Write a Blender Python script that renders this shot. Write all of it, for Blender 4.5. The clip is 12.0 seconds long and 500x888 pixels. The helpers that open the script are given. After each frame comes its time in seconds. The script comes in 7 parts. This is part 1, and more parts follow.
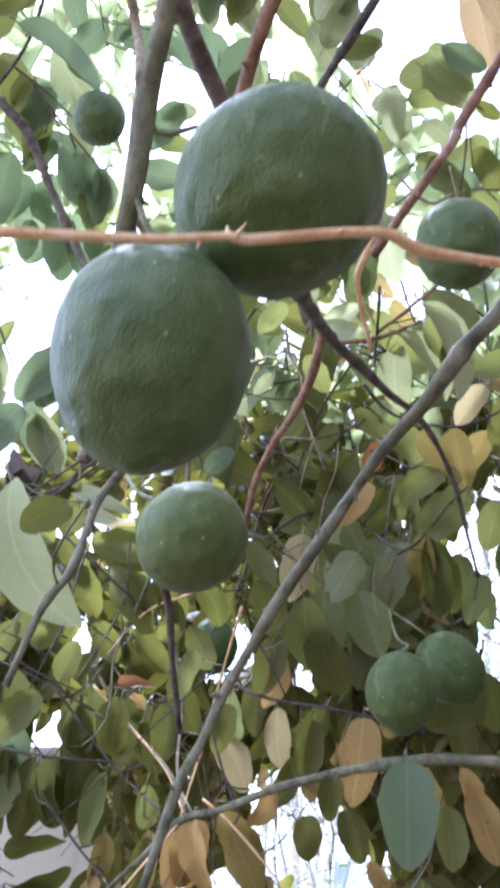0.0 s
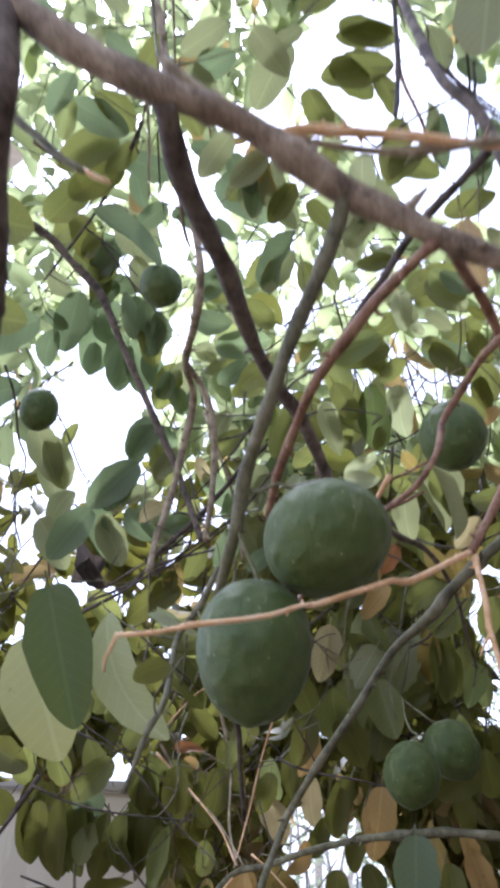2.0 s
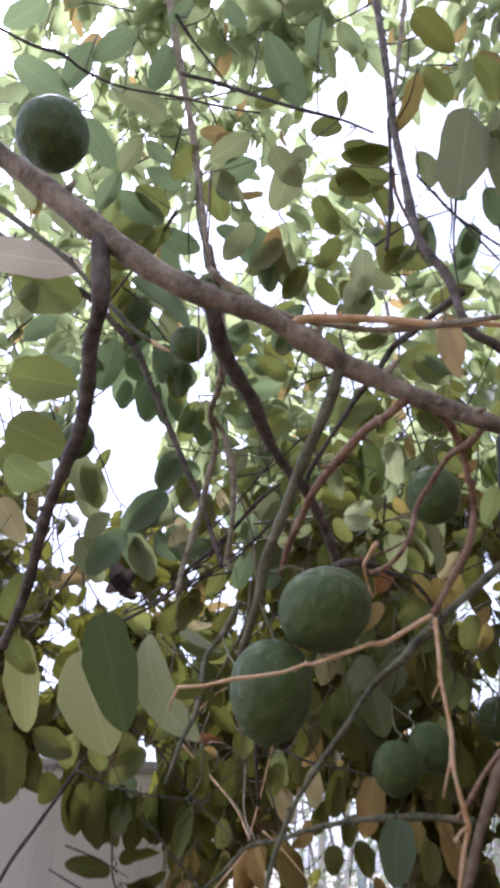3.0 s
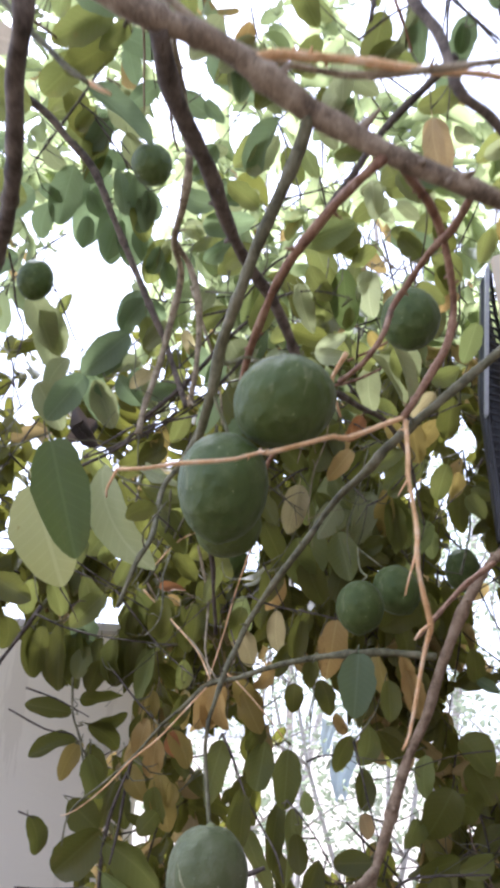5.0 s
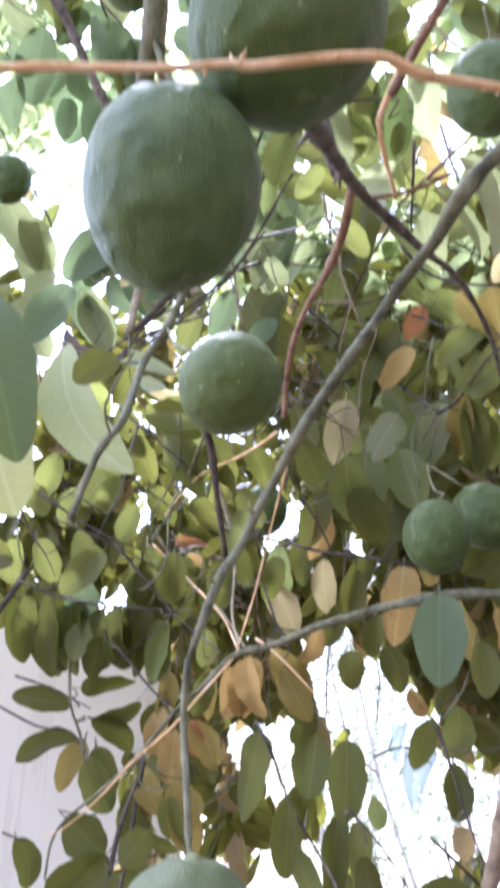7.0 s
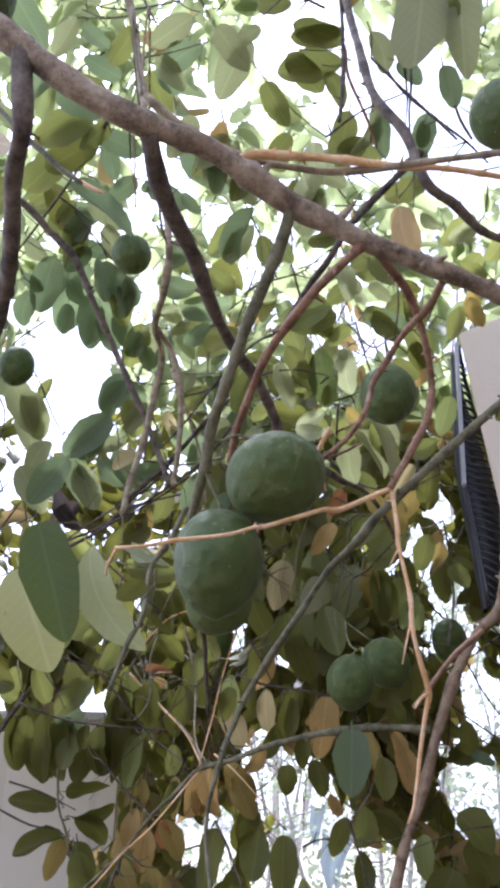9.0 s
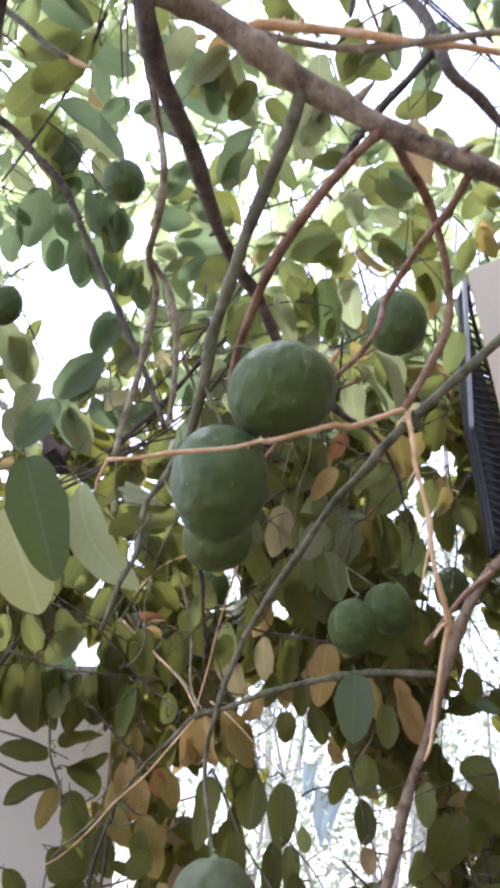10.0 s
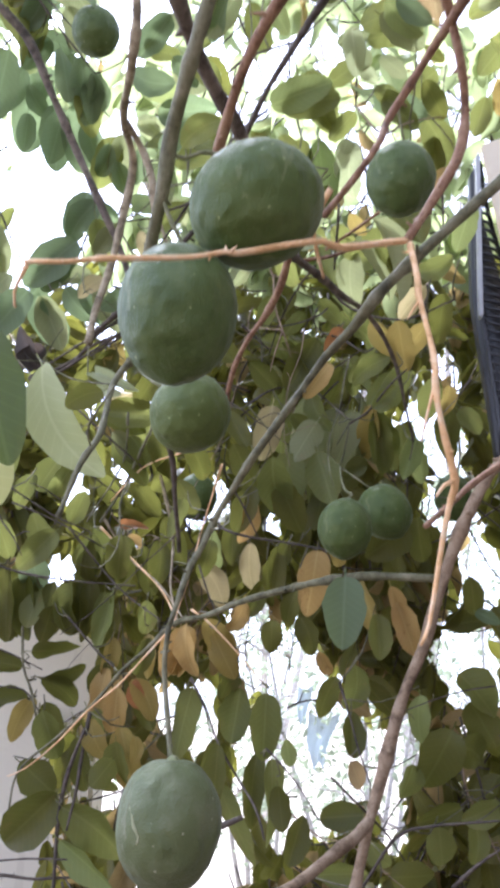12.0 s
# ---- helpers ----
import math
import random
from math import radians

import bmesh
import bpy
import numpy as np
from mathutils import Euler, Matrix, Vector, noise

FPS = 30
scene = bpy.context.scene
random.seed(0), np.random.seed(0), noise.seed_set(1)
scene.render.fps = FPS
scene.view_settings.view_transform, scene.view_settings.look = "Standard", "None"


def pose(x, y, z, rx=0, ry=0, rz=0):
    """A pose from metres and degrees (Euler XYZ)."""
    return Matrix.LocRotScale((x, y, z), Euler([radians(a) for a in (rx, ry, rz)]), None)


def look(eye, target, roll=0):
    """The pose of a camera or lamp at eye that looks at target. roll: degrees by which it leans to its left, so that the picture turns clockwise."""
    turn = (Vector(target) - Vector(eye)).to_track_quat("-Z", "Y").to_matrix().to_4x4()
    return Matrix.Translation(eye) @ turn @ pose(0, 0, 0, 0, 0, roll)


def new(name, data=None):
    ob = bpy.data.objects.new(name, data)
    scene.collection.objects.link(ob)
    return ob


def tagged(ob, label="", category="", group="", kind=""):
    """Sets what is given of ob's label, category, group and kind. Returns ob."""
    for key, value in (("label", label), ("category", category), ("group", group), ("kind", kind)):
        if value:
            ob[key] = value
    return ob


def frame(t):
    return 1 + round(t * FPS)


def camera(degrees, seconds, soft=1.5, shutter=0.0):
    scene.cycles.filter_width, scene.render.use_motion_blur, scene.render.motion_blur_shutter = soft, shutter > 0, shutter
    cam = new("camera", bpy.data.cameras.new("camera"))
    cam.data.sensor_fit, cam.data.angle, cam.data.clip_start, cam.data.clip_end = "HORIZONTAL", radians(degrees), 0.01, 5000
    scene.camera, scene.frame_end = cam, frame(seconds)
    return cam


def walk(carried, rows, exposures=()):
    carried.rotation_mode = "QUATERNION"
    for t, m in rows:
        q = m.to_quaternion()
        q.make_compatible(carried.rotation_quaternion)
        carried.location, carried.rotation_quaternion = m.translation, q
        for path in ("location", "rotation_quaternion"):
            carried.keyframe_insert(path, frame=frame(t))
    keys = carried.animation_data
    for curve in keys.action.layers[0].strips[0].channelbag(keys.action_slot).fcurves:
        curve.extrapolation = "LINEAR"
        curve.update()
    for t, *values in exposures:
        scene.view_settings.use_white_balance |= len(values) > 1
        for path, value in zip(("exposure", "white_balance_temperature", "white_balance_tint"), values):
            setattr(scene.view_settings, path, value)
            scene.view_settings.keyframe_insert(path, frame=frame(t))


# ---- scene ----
cam = camera(35.2, 12.0, soft=4.0, shutter=0.5)
PATH = [
    (0, (0.081, 0.097, 1.677), (-0.018, 1.843, 2.646), 2.0),
    (0.5, (0.099, 0.08, 1.706), (-0.036, 1.804, 2.71), 3.4),
    (1, (0.111, 0.051, 1.715), (-0.096, 1.785, 2.69), 3.2),
    (1.5, (0.089, -0.033, 1.714), (-0.148, 1.697, 2.689), 3.2),
    (2, (0.062, -0.187, 1.715), (-0.084, 1.547, 2.7), 2.5),
    (2.5, (0.041, -0.333, 1.716), (-0.087, 1.411, 2.686), 2.3),
    (3, (0.066, -0.429, 1.713), (-0.103, 1.331, 2.648), 3.4),
    (3.2, (0.084, -0.468, 1.699), (-0.064, 1.328, 2.565), 4.4),
    (4.8, (0.098, -0.354, 1.659), (-0.05, 1.517, 2.349), 3.4),
    (5, (0.085, -0.307, 1.655), (-0.023, 1.565, 2.351), 3.6),
    (5.5, (0.062, -0.16, 1.625), (0.007, 1.73, 2.277), 1.6),
    (6, (0.087, -0.023, 1.605), (-0.058, 1.867, 2.242), 1.1),
    (6.5, (0.103, 0.08, 1.609), (-0.126, 1.962, 2.247), 1.9),
    (7, (0.101, 0.074, 1.628), (-0.139, 1.926, 2.344), 2.0),
    (7.2, (0.095, 0.03, 1.64), (-0.143, 1.855, 2.422), 2.3),
    (8.8, (0.071, -0.326, 1.647), (0.013, 1.466, 2.535), 1.7),
    (9, (0.069, -0.325, 1.645), (0.023, 1.471, 2.525), 1.1),
    (9.5, (0.072, -0.296, 1.645), (0.052, 1.497, 2.529), 1.0),
    (10, (0.059, -0.25, 1.631), (0.031, 1.583, 2.43), 1.1),
    (10.5, (0.055, -0.23, 1.626), (0.048, 1.609, 2.412), 1.1),
    (11, (0.066, -0.196, 1.62), (0.042, 1.667, 2.346), 0.9),
    (11.5, (0.081, -0.165, 1.611), (0.075, 1.707, 2.315), 1.5),
    (12, (0.083, -0.114, 1.607), (0.055, 1.776, 2.259), 1.6),
]
EXPOSURES = [
    (0.0, 2.29, 4880, 25.0), (0.5, 2.44, 4850, 26.0), (1.0, 2.38, 4820, 25.0), (1.5, 1.86, 5020, 25.5), (2.0, 1.57, 5180, 23.0), (3.0, 1.09, 5320, 25.0),
    (5.0, 1.74, 5320, 21.5), (6.5, 2.49, 5120, 23.0), (7.2, 2.60, 5050, 25.0), (9.0, 1.60, 5250, 24.0), (10.0, 1.77, 5280, 22.0), (12.0, 2.17, 5220, 22.0)]
walk(cam, [(t, look(eye, target, roll)) for t, eye, target, roll in PATH], EXPOSURES)

# ---- daylight: bright hazy sky, wide soft sun ----
SUN_EL, SUN_AZ = 62.0, -30.0
world = bpy.data.worlds.new("hazy_sky")
scene.world = world
world.use_nodes = True
wn, wl = world.node_tree.nodes, world.node_tree.links
sky = wn.new("ShaderNodeTexSky")
sky.sky_type = "NISHITA"
sky.sun_disc = False
sky.sun_elevation = radians(SUN_EL)
sky.sun_rotation = radians(SUN_AZ)
sky.air_density, sky.dust_density, sky.ozone_density = 1.0, 2.0, 1.0
haze = wn.new("ShaderNodeHueSaturation")
haze.inputs["Saturation"].default_value = 0.22
wl.new(sky.outputs["Color"], haze.inputs["Color"])
wl.new(haze.outputs["Color"], wn["Background"].inputs["Color"])
wn["Background"].inputs["Strength"].default_value = 0.15
sun = new("sun", bpy.data.lights.new("sun", "SUN"))
sun.data.energy, sun.data.angle, sun.data.color = 5.0, radians(12), (1.0, 0.95, 0.88)
sun.matrix_world = look((0, 0, 0), (-math.sin(radians(SUN_AZ)) * math.cos(radians(SUN_EL)), -math.cos(radians(SUN_AZ)) * math.cos(radians(SUN_EL)), -math.sin(radians(SUN_EL))))


# ---- materials ----
def material(name, rough=0.6, spec=0.4):
    m = bpy.data.materials.new(name)
    m.use_nodes = True
    b = m.node_tree.nodes["Principled BSDF"]
    b.inputs["Roughness"].default_value = rough
    b.inputs["Specular IOR Level"].default_value = spec
    return m, m.node_tree.nodes, m.node_tree.links, b


def math_node(n, l, op, a, b=None):
    q = n.new("ShaderNodeMath")
    q.operation = op
    for i, v in enumerate((a, b)):
        if v is None:
            continue
        if isinstance(v, (int, float)):
            q.inputs[i].default_value = v
        else:
            l.new(v, q.inputs[i])
    return q.outputs[0]


def noise_node(n, l, vec, scale, detail=4.0, rough=0.55):
    q = n.new("ShaderNodeTexNoise")
    q.inputs["Scale"].default_value, q.inputs["Detail"].default_value, q.inputs["Roughness"].default_value = scale, detail, rough
    if vec is not None:
        l.new(vec, q.inputs["Vector"])
    return q.outputs["Fac"]


def ramp(n, l, fac, stops):
    q = n.new("ShaderNodeValToRGB")
    while len(q.color_ramp.elements) < len(stops):
        q.color_ramp.elements.new(0.5)
    for e, (p, c) in zip(q.color_ramp.elements, stops):
        e.position, e.color = p, (*c, 1)
    l.new(fac, q.inputs["Fac"])
    return q.outputs["Color"]


def mix(n, l, fac, a, b, blend="MIX"):
    q = n.new("ShaderNodeMix")
    q.data_type, q.blend_type = "RGBA", blend
    for sock, v in ((q.inputs["Factor"], fac), (q.inputs["A"], a), (q.inputs["B"], b)):
        if isinstance(v, (int, float)):
            sock.default_value = v
        elif isinstance(v, tuple):
            sock.default_value = (*v, 1)
        else:
            l.new(v, sock)
    return q.outputs["Result"]


def bump(n, l, height, strength, distance, normal_in):
    q = n.new("ShaderNodeBump")
    q.inputs["Strength"].default_value, q.inputs["Distance"].default_value = strength, distance
    l.new(height, q.inputs["Height"])
    l.new(q.outputs["Normal"], normal_in)


def leaf_material(name, base, tint, through_light, blotch, island=False, clear=0.45, gloss=0.48):
    """A leaf: base colour varied towards tint, lighter midrib and side veins, blotches, light shining through."""
    m, n, l, b = material(name, gloss, 0.4)
    rnd = n.new("ShaderNodeNewGeometry").outputs["Random Per Island"] if island else n.new("ShaderNodeObjectInfo").outputs["Random"]
    tc = n.new("ShaderNodeTexCoord")
    sep = n.new("ShaderNodeSeparateXYZ")
    l.new(tc.outputs["UV"], sep.inputs[0])
    off = n.new("ShaderNodeCombineXYZ")
    l.new(math_node(n, l, "MULTIPLY", rnd, 37.0), off.inputs[0])
    l.new(math_node(n, l, "MULTIPLY", rnd, 91.0), off.inputs[2])
    add = n.new("ShaderNodeVectorMath")
    l.new(tc.outputs["UV"], add.inputs[0])
    l.new(off.outputs[0], add.inputs[1])
    across = math_node(n, l, "ABSOLUTE", math_node(n, l, "SUBTRACT", sep.outputs[0], 0.5))
    rib = math_node(n, l, "LESS_THAN", across, 0.028)
    wave = math_node(n, l, "SINE", math_node(n, l, "MULTIPLY", math_node(n, l, "SUBTRACT", sep.outputs[1], math_node(n, l, "MULTIPLY", across, 0.45)), 62.0))
    vein = math_node(n, l, "MULTIPLY", math_node(n, l, "GREATER_THAN", wave, 0.90), 0.13)
    big = noise_node(n, l, add.outputs[0], 2.6, 3.0)
    fine = noise_node(n, l, add.outputs[0], 24.0, 3.0)
    tone = mix(n, l, math_node(n, l, "ADD", math_node(n, l, "MULTIPLY", rnd, 0.65), math_node(n, l, "MULTIPLY", big, 0.6)), base, tint)
    spots = math_node(n, l, "GREATER_THAN", math_node(n, l, "ADD", big, math_node(n, l, "MULTIPLY", fine, 0.25)), 0.82)
    tone = mix(n, l, math_node(n, l, "MULTIPLY", spots, 0.6), tone, blotch)
    rim = math_node(n, l, "ADD", math_node(n, l, "MULTIPLY", sep.outputs[1], 0.55), math_node(n, l, "ADD", math_node(n, l, "MULTIPLY", across, 0.6), math_node(n, l, "MULTIPLY", big, 0.9)))
    withered = math_node(n, l, "MULTIPLY", math_node(n, l, "SMOOTH_MIN", math_node(n, l, "MAXIMUM", math_node(n, l, "SUBTRACT", rim, 1.02), 0.0), 0.25), 2.4)
    tone = mix(n, l, withered, tone, blotch)
    ribs = math_node(n, l, "MAXIMUM", math_node(n, l, "MULTIPLY", rib, 0.30), vein)
    lighter = tuple(min(0.8, c * 1.7 + 0.03) for c in tint)
    tone = mix(n, l, ribs, tone, lighter)
    l.new(tone, b.inputs["Base Color"])
    bump(n, l, math_node(n, l, "ADD", fine, math_node(n, l, "MULTIPLY", ribs, 1.5)), 0.35, 0.002, b.inputs["Normal"])
    tr = n.new("ShaderNodeBsdfTranslucent")
    l.new(mix(n, l, 0.75, tone, through_light), tr.inputs["Color"])
    ms = n.new("ShaderNodeMixShader")
    ms.inputs[0].default_value = clear
    l.new(b.outputs[0], ms.inputs[1])
    l.new(tr.outputs[0], ms.inputs[2])
    l.new(ms.outputs[0], n["Material Output"].inputs["Surface"])
    return m


GREEN_LEAVES = {
    "g": ((0.082, 0.100, 0.016), (0.163, 0.168, 0.040), (0.32, 0.34, 0.085), (0.21, 0.15, 0.04)),
    "d": ((0.060, 0.068, 0.009), (0.110, 0.108, 0.019), (0.215, 0.22, 0.042), (0.15, 0.10, 0.028)),
    "b": ((0.115, 0.160, 0.074), (0.17, 0.218, 0.108), (0.25, 0.32, 0.14), (0.15, 0.18, 0.08)),
    "n": ((0.056, 0.082, 0.015), (0.094, 0.122, 0.026), (0.17, 0.22, 0.06), (0.12, 0.12, 0.03)),
    "l": ((0.16, 0.20, 0.04), (0.24, 0.275, 0.085), (0.40, 0.45, 0.15), (0.30, 0.26, 0.06)),
    "p": ((0.18, 0.192, 0.078), (0.265, 0.272, 0.125), (0.39, 0.42, 0.18), (0.25, 0.20, 0.08)),
    "w": ((0.34, 0.37, 0.19), (0.44, 0.47, 0.27), (0.52, 0.56, 0.26), (0.30, 0.30, 0.15)),
    "q": ((0.42, 0.45, 0.18), (0.50, 0.52, 0.23), (0.50, 0.54, 0.20), (0.30, 0.30, 0.12)),
}
DRY_LEAVES = {
    "v": ((0.46, 0.47, 0.17), (0.54, 0.53, 0.22), (0.48, 0.47, 0.13), (0.33, 0.24, 0.07)),
    "c": ((0.36, 0.30, 0.14), (0.47, 0.39, 0.20), (0.60, 0.50, 0.23), (0.30, 0.21, 0.08)),
    "y": ((0.27, 0.22, 0.055), (0.37, 0.29, 0.08), (0.46, 0.34, 0.09), (0.22, 0.13, 0.035)),
    "o": ((0.41, 0.28, 0.08), (0.53, 0.375, 0.135), (0.50, 0.32, 0.11), (0.21, 0.11, 0.035)),
    "t": ((0.43, 0.31, 0.15), (0.51, 0.38, 0.19), (0.52, 0.37, 0.16), (0.28, 0.18, 0.08)),
    "k": ((0.40, 0.345, 0.25), (0.48, 0.415, 0.31), (0.48, 0.40, 0.29), (0.28, 0.22, 0.15)),
    "m": ((0.045, 0.034, 0.030), (0.07, 0.055, 0.048), (0.08, 0.06, 0.045), (0.03, 0.022, 0.02)),
    "r": ((0.25, 0.11, 0.04), (0.33, 0.155, 0.06), (0.48, 0.21, 0.07), (0.13, 0.06, 0.025)),
}
LEAF_COLOURS = {**GREEN_LEAVES, **DRY_LEAVES}
LEAF_NAMES = {"g": "leaf_green", "d": "leaf_dark", "n": "leaf_deep_green", "b": "leaf_blue_green", "l": "leaf_lime", "p": "leaf_pale", "w": "leaf_silvery", "q": "leaf_pale_lime", "v": "leaf_yellow_green", "c": "leaf_cream", "y": "leaf_yellow", "o": "leaf_orange", "t": "leaf_tan", "k": "leaf_dry_grey", "m": "leaf_dead_dark", "r": "leaf_red_brown"}
LEAF = {k: leaf_material(LEAF_NAMES[k], *LEAF_COLOURS[k]) for k in LEAF_COLOURS}
# inner leaves: the crown's shade is put into this darker, less clear colour
LEAF_SHADED = leaf_material("leaf_inner_shade", (0.058, 0.068, 0.008), (0.148, 0.132, 0.019), (0.255, 0.255, 0.038), (0.20, 0.14, 0.04), island=True, clear=0.34)
# high leaves: backlight and glare painted in as a paler, clearer copy
LEAF_BACKLIT = leaf_material("leaf_upper_backlit", (0.108, 0.138, 0.058), (0.205, 0.235, 0.115), (0.45, 0.51, 0.225), (0.24, 0.21, 0.10), island=True, clear=0.70)
LEAF_FILL_DRY = leaf_material("leaf_inner_dry", (0.22, 0.16, 0.05), (0.34, 0.25, 0.10), (0.48, 0.34, 0.12), (0.15, 0.085, 0.03), island=True)
# distant leaves: haze and sky glare put into a paler, greyer colour
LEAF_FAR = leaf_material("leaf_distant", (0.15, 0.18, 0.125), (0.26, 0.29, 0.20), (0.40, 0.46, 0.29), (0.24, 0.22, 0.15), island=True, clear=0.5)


def bark(name, light, dark, flake, rough=0.75):
    m, n, l, b = material(name, rough, 0.25)
    tc = n.new("ShaderNodeTexCoord").outputs["Object"]
    long_grain = n.new("ShaderNodeMapping")
    long_grain.inputs["Scale"].default_value = (1.0, 0.8, 0.5)
    l.new(tc, long_grain.inputs["Vector"])
    big = noise_node(n, l, tc, 48.0, 6.0, 0.68)
    fine = noise_node(n, l, long_grain.outputs[0], 300.0, 4.0, 0.65)
    tone = ramp(n, l, big, [(0.36, dark), (0.50, light), (0.68, flake)])
    pits = math_node(n, l, "LESS_THAN", fine, 0.38)
    tone = mix(n, l, math_node(n, l, "MULTIPLY", pits, 0.55), tone, dark)
    warts = n.new("ShaderNodeTexVoronoi")
    warts.inputs["Scale"].default_value = 150.0
    l.new(tc, warts.inputs["Vector"])
    tone = mix(n, l, math_node(n, l, "MULTIPLY", math_node(n, l, "LESS_THAN", warts.outputs["Distance"], 0.20), 0.28), tone, flake)
    l.new(tone, b.inputs["Base Color"])
    bump(n, l, math_node(n, l, "ADD", math_node(n, l, "MULTIPLY", big, 1.5), fine), 0.6, 0.002, b.inputs["Normal"])
    return m


GREY = bark("bark_grey", (0.33, 0.272, 0.175), (0.16, 0.128, 0.08), (0.50, 0.425, 0.29))
LIMB = bark("bark_limb", (0.30, 0.235, 0.158), (0.13, 0.099, 0.066), (0.50, 0.415, 0.29))
DARK = bark("bark_dark", (0.138, 0.112, 0.087), (0.060, 0.049, 0.038), (0.24, 0.20, 0.155))
# DARK at about two thirds: shade put into the bark colour of crown twigs
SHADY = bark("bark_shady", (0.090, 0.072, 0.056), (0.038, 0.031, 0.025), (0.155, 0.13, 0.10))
OLIVE = bark("bark_olive", (0.160, 0.152, 0.082), (0.072, 0.069, 0.038), (0.26, 0.24, 0.15), 0.6)
RED = bark("bark_reddish", (0.27, 0.150, 0.085), (0.13, 0.070, 0.040), (0.40, 0.26, 0.155), 0.6)
ORANGE = bark("bark_orange", (0.83, 0.53, 0.26), (0.60, 0.36, 0.15), (0.88, 0.70, 0.46), 0.65)
BROWN = bark("bark_brown", (0.275, 0.198, 0.124), (0.14, 0.098, 0.06), (0.37, 0.285, 0.19))
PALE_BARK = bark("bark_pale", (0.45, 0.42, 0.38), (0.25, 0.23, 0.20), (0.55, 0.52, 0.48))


def rind_material(name, low, high, bloom):
    """Unripe citrus rind: deep green with pores, faint scars and a dull waxy bloom."""
    m, n, l, b = material(name, 0.45, 0.38)
    tc = n.new("ShaderNodeTexCoord").outputs["Object"]
    rnd = n.new("ShaderNodeObjectInfo").outputs["Random"]
    big = noise_node(n, l, tc, 14.0, 4.0, 0.5)
    streak = n.new("ShaderNodeMapping")
    streak.inputs["Scale"].default_value = (60, 60, 20)
    streak.inputs["Rotation"].default_value = (0.5, 0.9, 0.2)
    l.new(tc, streak.inputs["Vector"])
    scars = noise_node(n, l, streak.outputs[0], 1.0, 5.0, 0.65)
    patch = noise_node(n, l, tc, 55.0, 5.0, 0.6)
    tone = mix(n, l, math_node(n, l, "ADD", math_node(n, l, "MULTIPLY", big, 0.6), math_node(n, l, "MULTIPLY", math_node(n, l, "SUBTRACT", patch, 0.3), 0.9)), low, high)
    tone = mix(n, l, math_node(n, l, "MULTIPLY", rnd, 0.35), tone, high)
    scar_mask = math_node(n, l, "MULTIPLY", math_node(n, l, "GREATER_THAN", scars, 0.655), 0.35)
    tone = mix(n, l, scar_mask, tone, bloom)
    dust = noise_node(n, l, tc, 46.0, 6.0, 0.7)
    tone = mix(n, l, math_node(n, l, "MULTIPLY", math_node(n, l, "SMOOTH_MIN", math_node(n, l, "MAXIMUM", math_node(n, l, "SUBTRACT", dust, 0.46), 0.0), 0.2), 1.6), tone, bloom)
    speck = n.new("ShaderNodeTexVoronoi")
    speck.inputs["Scale"].default_value = 95.0
    l.new(tc, speck.inputs["Vector"])
    dots = math_node(n, l, "MULTIPLY", math_node(n, l, "LESS_THAN", speck.outputs["Distance"], 0.10), math_node(n, l, "GREATER_THAN", big, 0.55))
    tone = mix(n, l, math_node(n, l, "MULTIPLY", dots, 0.55), tone, tuple(min(1, c * 1.7) for c in bloom))
    l.new(tone, b.inputs["Base Color"])
    l.new(math_node(n, l, "ADD", 0.42, math_node(n, l, "MULTIPLY", big, 0.22)), b.inputs["Roughness"])
    b.inputs["Sheen Weight"].default_value = 0.09
    b.inputs["Sheen Roughness"].default_value = 0.45
    b.inputs["Sheen Tint"].default_value = (0.92, 0.97, 0.86, 1)
    # shallow cells and wrinkles, each a few millimetres across
    bent = n.new("ShaderNodeVectorMath")
    bent.operation = "MULTIPLY_ADD"
    warp = n.new("ShaderNodeTexNoise")
    warp.inputs["Scale"].default_value = 30.0
    l.new(tc, warp.inputs["Vector"])
    l.new(warp.outputs["Color"], bent.inputs[0])
    bent.inputs[1].default_value = (0.040, 0.040, 0.018)
    l.new(tc, bent.inputs[2])
    cells = n.new("ShaderNodeTexVoronoi")
    cells.feature = "SMOOTH_F1"
    cells.inputs["Scale"].default_value = 62.0
    l.new(bent.outputs[0], cells.inputs["Vector"])
    pores = n.new("ShaderNodeTexVoronoi")
    pores.inputs["Scale"].default_value = 620.0
    l.new(tc, pores.inputs["Vector"])
    h = math_node(n, l, "ADD", math_node(n, l, "MULTIPLY", pores.outputs["Distance"], 0.25), math_node(n, l, "ADD", math_node(n, l, "MULTIPLY", scars, 1.2), math_node(n, l, "MULTIPLY", cells.outputs["Distance"], -2.3)))
    bump(n, l, math_node(n, l, "ADD", h, math_node(n, l, "MULTIPLY", big, 2.0)), 0.55, 0.0028, b.inputs["Normal"])
    return m


RIND = rind_material("citrus_rind", (0.030, 0.054, 0.007), (0.094, 0.132, 0.024), (0.20, 0.22, 0.09))
RIND_LIGHT = rind_material("citrus_rind_light", (0.056, 0.082, 0.011), (0.112, 0.146, 0.027), (0.21, 0.24, 0.085))
RIND_DULL = rind_material("citrus_rind_dull", (0.070, 0.089, 0.027), (0.125, 0.145, 0.054), (0.26, 0.25, 0.17))
CALYX = bark("calyx", (0.20, 0.22, 0.10), (0.09, 0.09, 0.04), (0.30, 0.27, 0.16))
SCAR = bark("corky_scar", (0.30, 0.31, 0.17), (0.19, 0.20, 0.10), (0.40, 0.39, 0.25))
STALK = bark("stalk", (0.20, 0.20, 0.10), (0.09, 0.09, 0.04), (0.28, 0.26, 0.16), 0.55)


